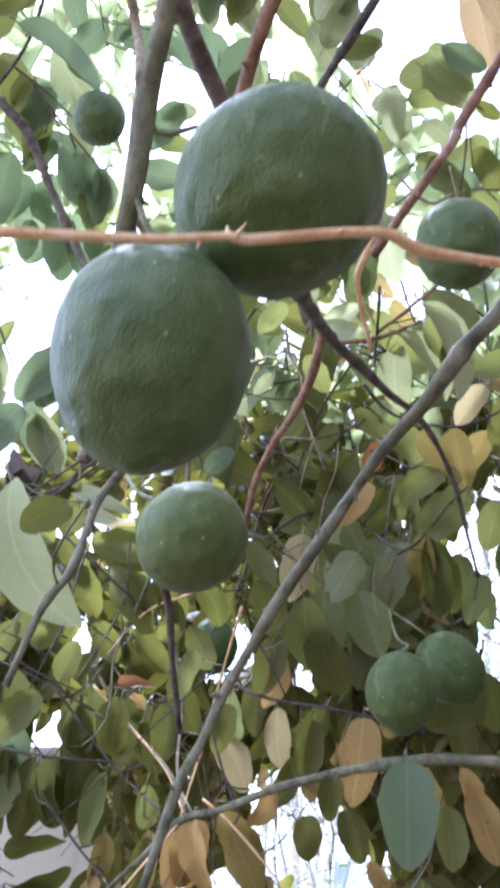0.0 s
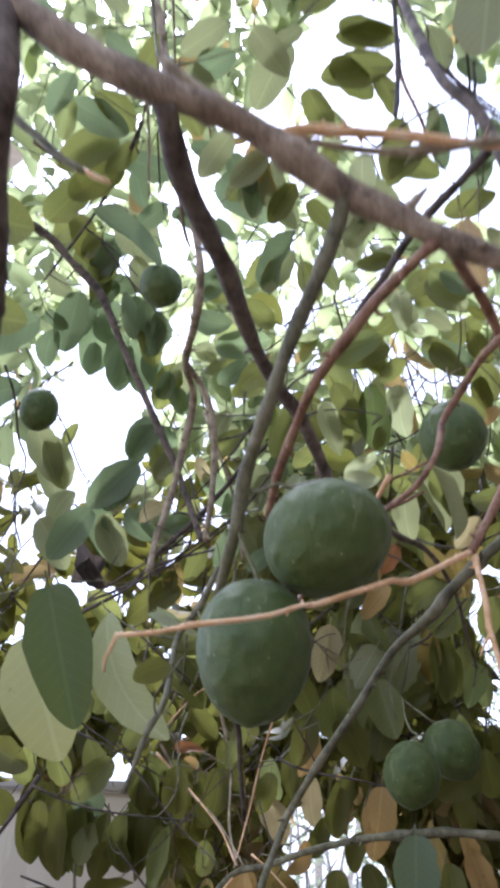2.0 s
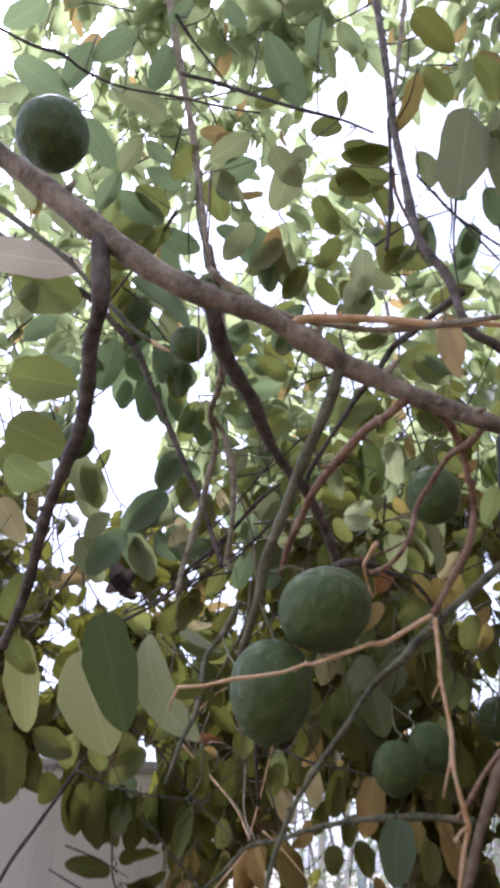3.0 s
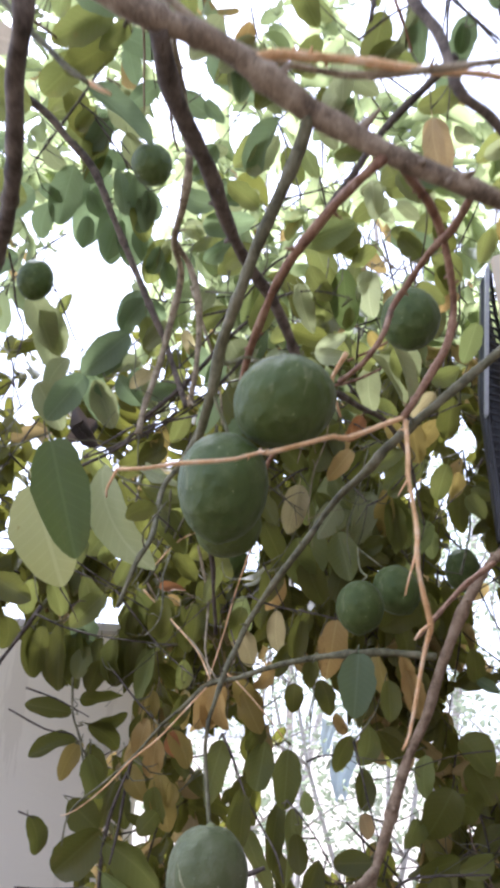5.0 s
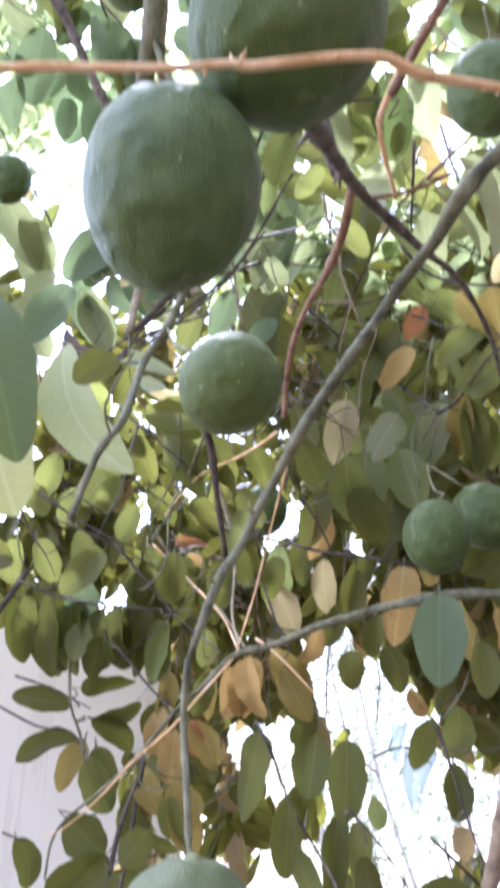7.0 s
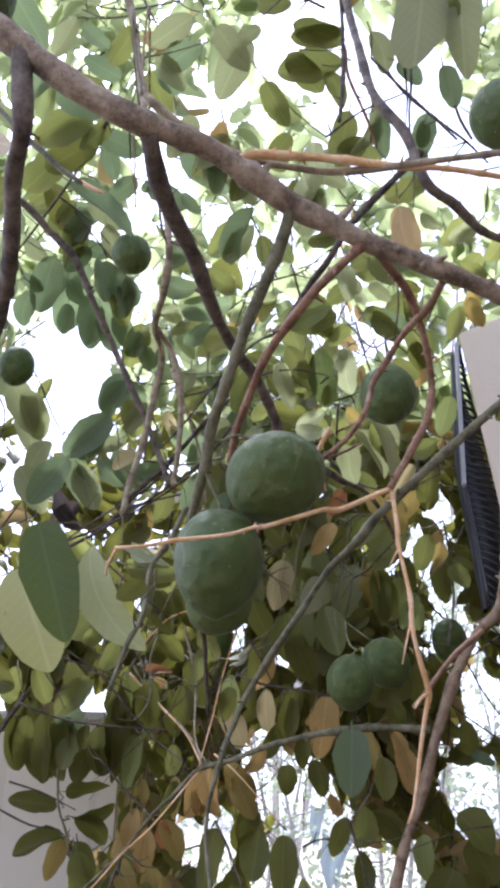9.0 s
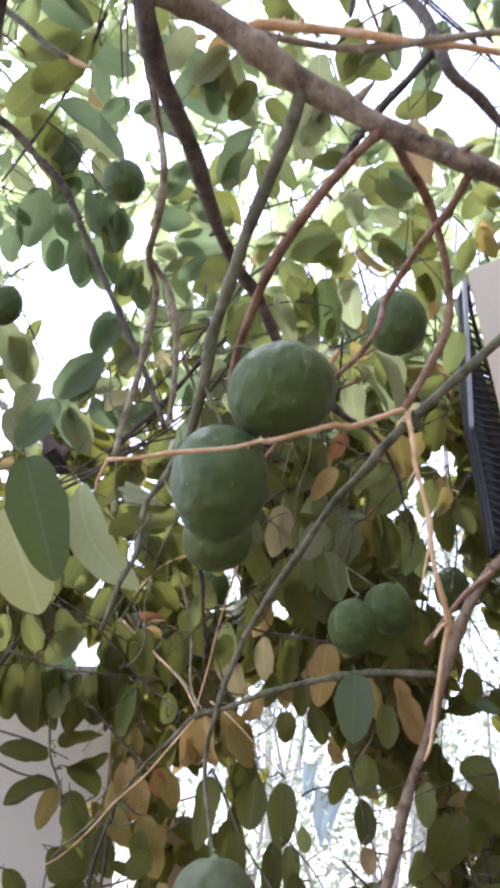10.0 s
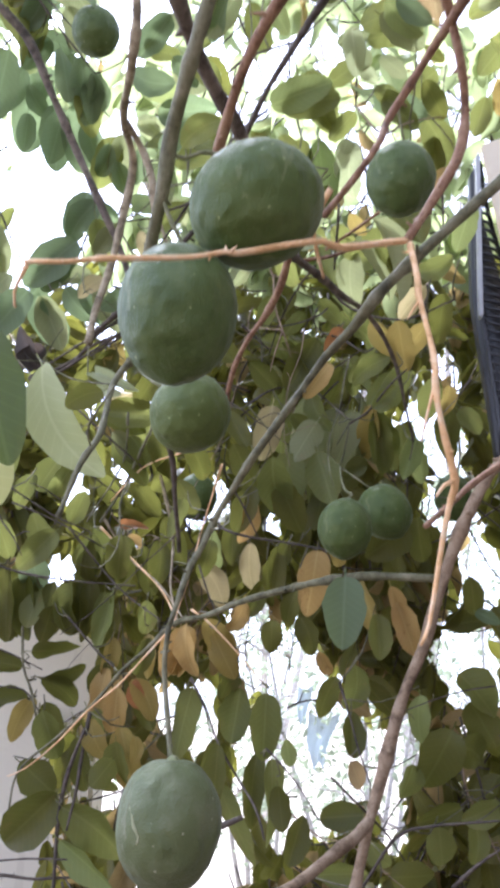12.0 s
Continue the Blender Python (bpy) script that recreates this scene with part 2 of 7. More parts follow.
def plaster(name, light, dirt):
    m, n, l, b = material(name, 0.85, 0.2)
    tc = n.new("ShaderNodeTexCoord").outputs["Object"]
    big = noise_node(n, l, tc, 1.4, 6.0, 0.6)
    fine = noise_node(n, l, tc, 70.0, 4.0, 0.6)
    drip = n.new("ShaderNodeMapping")
    drip.inputs["Scale"].default_value = (9.0, 9.0, 0.8)
    l.new(tc, drip.inputs["Vector"])
    runs = noise_node(n, l, drip.outputs[0], 1.0, 5.0, 0.6)
    tone = mix(n, l, math_node(n, l, "MULTIPLY", math_node(n, l, "GREATER_THAN", runs, 0.60), 0.3), light, dirt)
    tone = mix(n, l, math_node(n, l, "MULTIPLY", big, 0.35), tone, dirt)
    l.new(tone, b.inputs["Base Color"])
    bump(n, l, math_node(n, l, "ADD", math_node(n, l, "MULTIPLY", big, 2.0), fine), 0.4, 0.004, b.inputs["Normal"])
    return m


WHITEWASH = plaster("whitewash", (0.75, 0.70, 0.57), (0.53, 0.48, 0.37))
UNSEEN_WALL = plaster("earthen_plaster", (0.20, 0.17, 0.14), (0.13, 0.105, 0.085))
COPING = plaster("coping_cement", (0.50, 0.48, 0.44), (0.30, 0.28, 0.25))
EARTH = plaster("pale_earth", (0.27, 0.235, 0.185), (0.18, 0.15, 0.11))
# stands for the canopy's shade on the ground, cuts light bounced from below
SHADE_GROUND = plaster("shade_ground", (0.065, 0.05, 0.036), (0.035, 0.027, 0.02))
CLOTH = plaster("pale_blue_cloth", (0.50, 0.57, 0.58), (0.42, 0.49, 0.50))
CASING = plaster("painted_metal", (0.85, 0.75, 0.58), (0.68, 0.58, 0.43))
BLACK, _n, _l, _b = material("black_plastic", 0.4, 0.5)
_l.new(mix(_n, _l, noise_node(_n, _l, _n.new("ShaderNodeTexCoord").outputs["Object"], 60.0), (0.012, 0.012, 0.014), (0.04, 0.04, 0.043)), _b.inputs["Base Color"])
ALLOY, _n, _l, _b = material("dull_metal", 0.45, 0.5)
_l.new(mix(_n, _l, noise_node(_n, _l, _n.new("ShaderNodeTexCoord").outputs["Object"], 45.0), (0.33, 0.33, 0.34), (0.55, 0.54, 0.53)), _b.inputs["Base Color"])
_b.inputs["Metallic"].default_value = 0.6


# ---- mesh builders ----
def mesh_object(name, verts, faces, mat, parent=None, label="", smooth=True, uvs=None):
    me = bpy.data.meshes.new(name)
    me.from_pydata([tuple(v) for v in verts], [], faces)
    me.materials.append(mat)
    if smooth:
        me.polygons.foreach_set("use_smooth", [True] * len(me.polygons))
    if uvs is not None:
        layer = me.uv_layers.new(name="UVMap")
        idx = np.empty(len(me.loops), dtype=np.int32)
        me.loops.foreach_get("vertex_index", idx)
        layer.data.foreach_set("uv", np.asarray(uvs, dtype=np.float32)[idx].ravel())
    me.update()
    ob = new(name, me)
    if parent is not None:
        ob.parent = parent
    if label:
        tagged(ob, label=label)
    return ob


def smooth_line(points, step):
    """Catmull-Rom through the points, resampled by about step."""
    p = np.array(points, float)
    p = np.vstack([2 * p[0] - p[1], p, 2 * p[-1] - p[-2]])
    out = []
    for i in range(1, len(p) - 2):
        a, b, c, d = p[i - 1 : i + 3]
        n = max(2, int(np.linalg.norm(c[:3] - b[:3]) / step))
        for u in np.arange(n) / n:
            out.append(0.5 * (2 * b + (c - a) * u + (2 * a - 5 * b + 4 * c - d) * u * u + (3 * b - a - 3 * c + d) * u ** 3))
    out.append(p[-2])
    return np.array(out)


def tube(points, sides, step, rough=0.0, seed=0):
    """Verts and faces of a round bar along points (x, y, z, radius), with knots and an uneven skin."""
    line = smooth_line(points, step)
    rng = np.random.default_rng(seed)
    verts, faces = [], []
    wob = rng.uniform(0, 6.28, 3)
    side = None
    for i, q in enumerate(line):
        ahead = line[min(i + 1, len(line) - 1), :3] - line[max(i - 1, 0), :3]
        ahead /= max(np.linalg.norm(ahead), 1e-9)
        if side is None:
            side = np.cross(ahead, (0.3, 0.1, 0.9) if abs(ahead[2]) < 0.9 else (1, 0, 0))
        side = side - ahead * (side @ ahead)
        side /= np.linalg.norm(side)
        up = np.cross(ahead, side)
        swell = 1 + rough * (0.5 * math.sin(i * 0.37 + wob[0]) + 0.4 * math.sin(i * 0.91 + wob[1])) + (rough * 1.3 if rng.random() < 0.05 else 0)
        for k in range(sides):
            a = 2 * math.pi * k / sides
            r = max(q[3], 0.0003) * swell * (1 + rough * 0.6 * math.sin(2 * a + wob[2] + i * 0.2) * rng.uniform(0.5, 1))
            verts.append(q[:3] + r * (math.cos(a) * side + math.sin(a) * up))
    n = len(line)
    for i in range(n - 1):
        for k in range(sides):
            k2 = (k + 1) % sides
            faces.append((i * sides + k, i * sides + k2, (i + 1) * sides + k2, (i + 1) * sides + k))
    faces.append(tuple(range(sides))[::-1])
    faces.append(tuple((n - 1) * sides + k for k in range(sides)))
    return verts, faces


def thorns(points, count, seed):
    """Short spines and leaf scars standing off a twig."""
    rng = random.Random(seed)
    line = smooth_line(points, 0.006)
    verts, faces = [], []
    for _ in range(count):
        i = rng.randrange(1, len(line) - 1)
        ahead = Vector(line[i + 1, :3] - line[i - 1, :3]).normalized()
        out = Vector((rng.gauss(0, 1), rng.gauss(0, 1), rng.gauss(0, 1)))
        out = (out - ahead * out.dot(ahead)).normalized() + ahead * rng.uniform(-0.3, 0.6)
        p, r = Vector(line[i, :3]), line[i, 3]
        ln = r * (rng.uniform(0.3, 1.1) if rng.random() < 0.85 else rng.uniform(1.2, 2.6))
        v, f = tube([(*p, r * 0.75), (*(p + out * (r * 0.9)), r * 0.5), (*(p + out * (r + ln)), r * 0.12)], 5, 0.002, 0.0, 1)
        faces.extend([tuple(k + len(verts) for k in ff) for ff in f])
        verts.extend(v)
    return verts, faces


def box(name, lo, hi, mat, parent=None, label="", edge=0.01):
    bm = bmesh.new()
    bmesh.ops.create_cube(bm, size=1.0)
    for v in bm.verts:
        v.co = Vector([lo[i] + (v.co[i] + 0.5) * (hi[i] - lo[i]) for i in range(3)])
    bmesh.ops.bevel(bm, geom=bm.edges[:], offset=edge, segments=2, affect="EDGES")
    me = bpy.data.meshes.new(name)
    bm.to_mesh(me)
    bm.free()
    me.materials.append(mat)
    ob = new(name, me)
    if parent is not None:
        ob.parent = parent
    if label:
        tagged(ob, label=label)
    return ob


def thing(name, label, category, place=(0, 0, 0), group=""):
    return tagged(pose_at(new(name), place), label, category, group)


def pose_at(ob, place):
    ob.matrix_world = Matrix.Translation(place)
    return ob


# ---- leaf shapes: base at the origin, tip at y = 1, full width 1 in x ----
def leaf_shape(fold, droop, twist, ripple, blunt, seed, bend=0.0, rows=13, cols=4):
    rng = random.Random(seed)
    verts, uvs, faces = [], [], []
    ph, full = rng.uniform(0, 6), rng.uniform(1.85, 2.5)
    for i in range(rows + 1):
        s = 0.5 - 0.5 * math.cos(math.pi * i / rows)
        w = (1 - abs(2 * min(1, s ** blunt) - 1) ** full) ** 0.55 if 0 < s < 1 else 0.0
        w *= 1 - 0.10 * max(0.0, (s - 0.55) / 0.45) ** 1.4
        w = max(w, (0.05 if i == 0 else 0.08) if i in (0, rows) else 0)
        for k in range(cols + 1):
            u = (k / cols - 0.5) * 2
            x = 0.5 * w * u
            z = 0.72 * fold * abs(u) ** 1.3 * w * 0.5 - droop * s * s + ripple * math.sin(s * 9 + ph + (1.5 if u > 0 else 0)) * abs(u) * w
            z += twist * (s - 0.4) * x
            verts.append((x * (1 + 0.05 * math.sin(s * (11 if u > 0 else 14) + ph + (2.1 if u > 0 else 0.0)) + 0.03 * math.sin(s * 31 + ph)) + bend * 4 * s * (1 - s), s - 0.5 * droop * droop * s * s, z))
            uvs.append((0.5 + 0.5 * u * max(w, 0.02), s))
    for i in range(rows):
        for k in range(cols):
            a = i * (cols + 1) + k
            faces.append((a, a + 1, a + cols + 2, a + cols + 1))
    n0 = len(verts)
    for s, r in ((-0.14, 0.012), (-0.06, 0.010), (0.03, 0.009)):
        for k in range(3):
            verts.append((r * 2 * math.cos(k * 2.1), s, r * math.sin(k * 2.1) + (s * 0.12 if s < 0 else -0.004)))
            uvs.append((0.5, 0.5))
    for i in range(2):
        for k in range(3):
            faces.append((n0 + i * 3 + k, n0 + i * 3 + (k + 1) % 3, n0 + i * 3 + 3 + (k + 1) % 3, n0 + i * 3 + 3 + k))
    return verts, faces, uvs


SHAPE_KINDS = [
    (0.30, 0.10, 0.2, 0.015, 0.92, 1),
    (0.55, 0.22, -0.4, 0.03, 1.0, 2),
    (0.26, 0.28, 0.6, 0.03, 0.85, 3),
    (0.45, -0.10, -0.2, 0.02, 1.08, 4),
    (0.60, 0.22, 0.5, 0.045, 0.95, 5),
    (-0.15, 0.14, -0.5, 0.03, 0.9, 6),
    (0.30, 0.30, 0.3, 0.05, 0.9, 7, 0.16),
    (0.50, 0.34, -0.3, 0.05, 1.0, 8, -0.18),
    (0.16, 0.08, 0.1, 0.02, 0.9, 9, 0.38),
]
SHAPES = [leaf_shape(*k) for k in SHAPE_KINDS]
SMALL_SHAPES = [leaf_shape(*k[:6], 0.0, 9, 2) for k in SHAPE_KINDS]
LEAF_MESH = {}
MANY = {}


def many_leaf(kind):
    """The same leaf colour for leaves joined into one mesh."""
    if kind not in MANY:
        MANY[kind] = leaf_material("many_" + LEAF[kind].name, *LEAF_COLOURS[kind], island=True)
    return MANY[kind]


def leaf_mesh(kind, i):
    if (kind, i) not in LEAF_MESH:
        ob = mesh_object("leaf", *SHAPES[i][:2], LEAF[kind], uvs=SHAPES[i][2])
        LEAF_MESH[kind, i] = ob.data
        bpy.data.objects.remove(ob)
    return LEAF_MESH[kind, i]


def leaf_pose(base, tip, roll, width):
    base, tip = Vector(base), Vector(tip)
    ax = tip - base
    size = ax.length
    ax.normalize()
    ref = Vector((0, -1, 0)) - ax * -ax.y
    if ref.length < 0.15:
        ref = Vector((1, 0, 0)) - ax * ax.x
    ref.normalize()
    side = ax.cross(ref)
    z = math.cos(radians(roll)) * ref + math.sin(radians(roll)) * side
    x = ax.cross(z)
    m = Matrix((x * width, ax * size, z * size)).transposed().to_4x4()
    return Matrix.Translation(base) @ m


# ---- the ground, the garden wall and what stands behind ----
def ground():
    n = 60
    xs = np.sign(np.linspace(-1, 1, n)) * np.abs(np.linspace(-1, 1, n)) ** 4 * 400
    verts = [(x, y, 0.03 * noise.noise((x * 0.6, y * 0.6, 0)) if abs(x) + abs(y) < 60 else 0) for y in xs for x in xs]
    faces = [(j * n + i, j * n + i + 1, (j + 1) * n + i + 1, (j + 1) * n + i) for j in range(n - 1) for i in range(n - 1)]
    tagged(mesh_object("ground", verts, faces, EARTH), "bare pale dusty earth under the trees", "ground", kind="structure")


ground()


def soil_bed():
    """Unseen ground round the tree, canopy shade in its dark colour; slightly raised, uneven rim."""
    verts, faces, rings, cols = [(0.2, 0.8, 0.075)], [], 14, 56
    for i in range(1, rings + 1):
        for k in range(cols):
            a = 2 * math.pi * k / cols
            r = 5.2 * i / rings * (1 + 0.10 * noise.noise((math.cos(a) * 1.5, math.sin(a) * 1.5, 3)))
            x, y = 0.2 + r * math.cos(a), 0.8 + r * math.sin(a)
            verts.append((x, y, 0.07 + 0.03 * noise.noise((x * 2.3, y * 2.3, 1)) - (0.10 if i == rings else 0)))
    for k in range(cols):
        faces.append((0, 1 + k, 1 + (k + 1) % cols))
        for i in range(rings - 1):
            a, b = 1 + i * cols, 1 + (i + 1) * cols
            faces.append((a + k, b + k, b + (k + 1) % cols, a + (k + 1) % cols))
    tagged(mesh_object("soil_bed", verts, faces, SHADE_GROUND), "added dark ground round the tree, canopy shade put into its colour", "soil", kind="structure")


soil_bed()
wall = tagged(box("wall_garden", (-7.0, 2.65, -0.1), (-0.435, 2.86, 1.98), WHITEWASH, edge=0.012), "whitewashed plaster wall with faint grey stains", "wall", kind="structure")
tagged(box("coping", (-7.02, 2.64, 1.98), (-0.43, 2.87, 2.02), COPING, parent=wall), "rough cement coping")

# unseen walls added behind the camera and beside the unit to block sky light
tagged(box("wall_house", (-8.0, -2.9, -0.1), (1.1, -2.6, 2.3), UNSEEN_WALL, edge=0.02), "unseen plain earth-coloured plaster wall added to hold back sky light", "wall", kind="structure")
tagged(box("wall_side", (0.80, -2.6, -0.1), (1.1, 1.5, 3.0), UNSEEN_WALL, edge=0.02), "unseen plain earth-coloured plaster wall added beside the cased unit", "wall", kind="structure")

tree = thing("citrus_tree", "citrus tree with reddish and grey branches and half yellowed leaves", "tree", (0.30, 1.0, 0.0))
TREE_INV = Matrix.Translation((-0.30, -1.0, 0.0))
BOUGH_POINTS = []
BOUGH_OWNER = []
BOUGH_COUNT = [0]


def bough(name, mat, points):
    """One limb, branch or twig of the tree through points of x, y, z and radius."""
    BOUGH_COUNT[0] += 1
    thick = points[0][3]
    sides = 12 if thick > 0.007 else 8 if thick > 0.003 else 5
    verts, faces = tube(points, sides, 0.008 if thick > 0.003 else 0.012, 0.15 if thick > 0.002 else 0.18, BOUGH_COUNT[0])
    length = sum((Vector(a[:3]) - Vector(b[:3])).length for a, b in zip(points, points[1:]))
    if thick < 0.0125 and len(points) > 3:
        tv, tf = thorns(points, int(length * (30 if thick < 0.006 else 14)), BOUGH_COUNT[0])
        faces = faces + [tuple(k + len(verts) for k in ff) for ff in tf]
        verts = verts + tv
    ob = mesh_object(name, verts, faces, mat, tree)
    ob.matrix_parent_inverse = TREE_INV
    for q in smooth_line(points, 0.04):
        BOUGH_POINTS.append(q)
        BOUGH_OWNER.append(ob)
    return ob


bough("trunk", BROWN, [(0.33, 1.06, -0.05, 0.055), (0.31, 1.02, 0.3, 0.046), (0.30, 1.0, 0.8, 0.032), (0.225, 0.985, 1.15, 0.017), (0.206, 0.982, 1.36, 0.0085), (0.213, 0.98, 1.416, 0.0070), (0.220, 0.975, 1.448, 0.0068), (0.228, 0.97, 1.483, 0.0074), (0.2415, 0.969, 1.526, 0.0079), (0.256, 0.961, 1.577, 0.0079)])
bough("limb", LIMB, [(-0.287, 0.07, 2.325, 0.0118), (-0.21, 0.09, 2.273, 0.0115), (-0.111, 0.115, 2.2, 0.0113), (-0.072, 0.13, 2.181, 0.011), (-0.033, 0.145, 2.17, 0.0108), (0.011, 0.165, 2.168, 0.0105), (0.043, 0.18, 2.156, 0.0103), (0.088, 0.207, 2.141, 0.01), (0.12, 0.22, 2.133, 0.0098), (0.156, 0.231, 2.12, 0.0095), (0.191, 0.245, 2.115, 0.0093), (0.238, 0.26, 2.106, 0.009), (0.289, 0.28, 2.096, 0.0088), (0.386, 0.32, 2.074, 0.0085)])
bough("limb", DARK, [(-0.134, 0.108, 2.224, 0.0085), (-0.133, 0.112, 2.196, 0.0083), (-0.131, 0.13, 2.15, 0.0082), (-0.148, 0.17, 2.137, 0.008), (-0.158, 0.21, 2.12, 0.0078), (-0.182, 0.28, 2.107, 0.0077), (-0.229, 0.38, 2.101, 0.0075), (-0.278, 0.48, 2.08, 0.0073), (-0.33, 0.6, 2.025, 0.0072), (-0.372, 0.66, 1.962, 0.007)])
bough("limb", DARK, [(-0.032, 0.145, 2.161, 0.0085), (-0.028, 0.2, 2.154, 0.0082), (-0.015, 0.25, 2.15, 0.0079), (-0.004, 0.3, 2.153, 0.0077), (0.006, 0.35, 2.145, 0.0074), (0.018, 0.41, 2.146, 0.0071), (0.035, 0.46, 2.143, 0.0068), (0.054, 0.5, 2.137, 0.0066), (0.078, 0.56, 2.113, 0.0063), (0.097, 0.62, 2.084, 0.006)])
bough("branch", OLIVE, [(0.088, 0.205, 2.138, 0.006), (0.081, 0.22, 2.117, 0.0059), (0.07, 0.232, 2.09, 0.0057), (0.058, 0.247, 2.066, 0.0056), (0.046, 0.263, 2.042, 0.0054), (0.036, 0.28, 2.018, 0.0052), (0.023, 0.311, 1.996, 0.0051), (0.015, 0.333, 1.98, 0.0049), (0.01, 0.35, 1.954, 0.0048), (0.001, 0.375, 1.931, 0.0046), (-0.011, 0.41, 1.904, 0.0045)])
bough("branch", RED, [(0.155, 0.231, 2.12, 0.0052), (0.135, 0.236, 2.101, 0.005), (0.114, 0.285, 2.109, 0.0049), (0.094, 0.308, 2.094, 0.0047), (0.076, 0.335, 2.083, 0.0046), (0.062, 0.365, 2.074, 0.0044), (0.048, 0.405, 2.058, 0.0043), (0.034, 0.46, 2.048, 0.0042), (0.024, 0.5, 2.026, 0.004)])
bough("branch", RED, [(0.23, 0.265, 2.104, 0.0042), (0.23, 0.34, 2.126, 0.004), (0.22, 0.41, 2.145, 0.0038), (0.2, 0.43, 2.118, 0.0036), (0.185, 0.44, 2.095, 0.0034), (0.173, 0.41, 2.049, 0.0032), (0.154, 0.41, 2.016, 0.003), (0.133, 0.47, 2.02, 0.0028)])
bough("branch", RED, [(0.16, 0.233, 2.12, 0.0048), (0.186, 0.3, 2.149, 0.0046), (0.209, 0.34, 2.154, 0.0045), (0.226, 0.37, 2.142, 0.0043), (0.238, 0.39, 2.106, 0.0042), (0.244, 0.41, 2.077, 0.004), (0.236, 0.41, 2.037, 0.0039), (0.216, 0.41, 1.998, 0.0037), (0.191, 0.406, 1.954, 0.0036)])
bough("twig", ORANGE, [(0.191, 0.406, 1.954, 0.00273), (0.17, 0.384, 1.937, 0.00264), (0.134, 0.345, 1.907, 0.00246), (0.121, 0.332, 1.903, 0.00238), (0.103, 0.32, 1.893, 0.00229), (0.066, 0.306, 1.876, 0.0022), (0.059, 0.303, 1.875, 0.00202), (0.039, 0.294, 1.865, 0.00194), (0.013, 0.285, 1.858, 0.00185), (-0.008, 0.278, 1.853, 0.00176), (-0.028, 0.271, 1.846, 0.00158), (-0.051, 0.267, 1.843, 0.0015)])
bough("twig", ORANGE, [(-0.051, 0.272, 1.845, 0.0014), (-0.055, 0.275, 1.837, 0.0012), (-0.059, 0.28, 1.831, 0.001), (-0.061, 0.29, 1.827, 0.0008)])
bough("twig", ORANGE, [(0.193, 0.404, 1.949, 0.0026), (0.19, 0.372, 1.902, 0.0023), (0.188, 0.362, 1.882, 0.0025), (0.189, 0.358, 1.87, 0.0021), (0.193, 0.347, 1.827, 0.0021), (0.192, 0.345, 1.812, 0.0023), (0.193, 0.346, 1.795, 0.002), (0.198, 0.352, 1.774, 0.002), (0.206, 0.365, 1.751, 0.0025), (0.205, 0.372, 1.742, 0.0022), (0.202, 0.38, 1.726, 0.0021), (0.198, 0.392, 1.696, 0.0019), (0.193, 0.4, 1.665, 0.0016), (0.187, 0.4, 1.652, 0.0011)])
bough("twig", ORANGE, [(0.193, 0.346, 1.824, 0.0014), (0.191, 0.346, 1.805, 0.0012), (0.186, 0.346, 1.787, 0.001), (0.183, 0.351, 1.772, 0.0007)])
bough("twig", ORANGE, [(0.206, 0.365, 1.751, 0.0018), (0.197, 0.357, 1.745, 0.0014), (0.191, 0.353, 1.737, 0.0009)])
bough("twig", ORANGE, [(0.188, 0.36, 1.876, 0.0013), (0.182, 0.356, 1.866, 0.0009), (0.178, 0.352, 1.858, 0.0005)])
bough("twig", RED, [(0.374, 0.8, 1.904, 0.004), (0.323, 0.75, 1.862, 0.0036), (0.288, 0.7, 1.827, 0.0033), (0.251, 0.6, 1.79, 0.0029), (0.226, 0.55, 1.765, 0.0025)])
bough("limb", BROWN, [(0.454, 0.8, 2.195, 0.0082), (0.437, 0.82, 2.09, 0.0082), (0.431, 0.84, 2.007, 0.0081), (0.417, 0.85, 1.949, 0.0081), (0.387, 0.88, 1.918, 0.0081), (0.359, 0.9, 1.868, 0.008), (0.339, 0.925, 1.815, 0.008), (0.317, 0.935, 1.753, 0.0079), (0.301, 0.94, 1.7, 0.0079), (0.275, 0.95, 1.641, 0.0079), (0.256, 0.96, 1.579, 0.0078), (0.243, 0.968, 1.529, 0.0078), (0.233, 0.970, 1.500, 0.0074)])
bough("limb", BROWN, [(0.229, 0.968, 1.487, 0.0070), (0.208, 0.95, 1.470, 0.0072), (0.185, 0.93, 1.458, 0.0072), (0.139, 0.88, 1.434, 0.0070), (0.094, 0.84, 1.416, 0.0068)])
bough("branch", OLIVE, [(0.317, 0.936, 1.786, 0.0062), (0.242, 0.945, 1.789, 0.0059), (0.199, 0.944, 1.785, 0.0056), (0.159, 0.98, 1.783, 0.0053), (0.114, 1.02, 1.777, 0.005), (0.059, 1.05, 1.764, 0.0047), (0.008, 1.08, 1.747, 0.0044), (-0.041, 1.1, 1.736, 0.0040), (-0.08, 1.1, 1.698, 0.0034), (-0.115, 1.1, 1.666, 0.0029), (-0.155, 1.1, 1.616, 0.0025), (-0.202, 1.1, 1.571, 0.0021), (-0.242, 1.1, 1.537, 0.0017), (-0.257, 1.1, 1.511, 0.0015), (-0.26, 1.1, 1.472, 0.0011)])
bough("twig", ORANGE, [(-0.043, 1.09, 1.73, 0.0019), (-0.083, 1.08, 1.682, 0.0017), (-0.116, 1.08, 1.644, 0.0016), (-0.156, 1.08, 1.609, 0.0014), (-0.199, 1.08, 1.562, 0.0012), (-0.238, 1.08, 1.529, 0.001), (-0.262, 1.08, 1.518, 0.0008)])
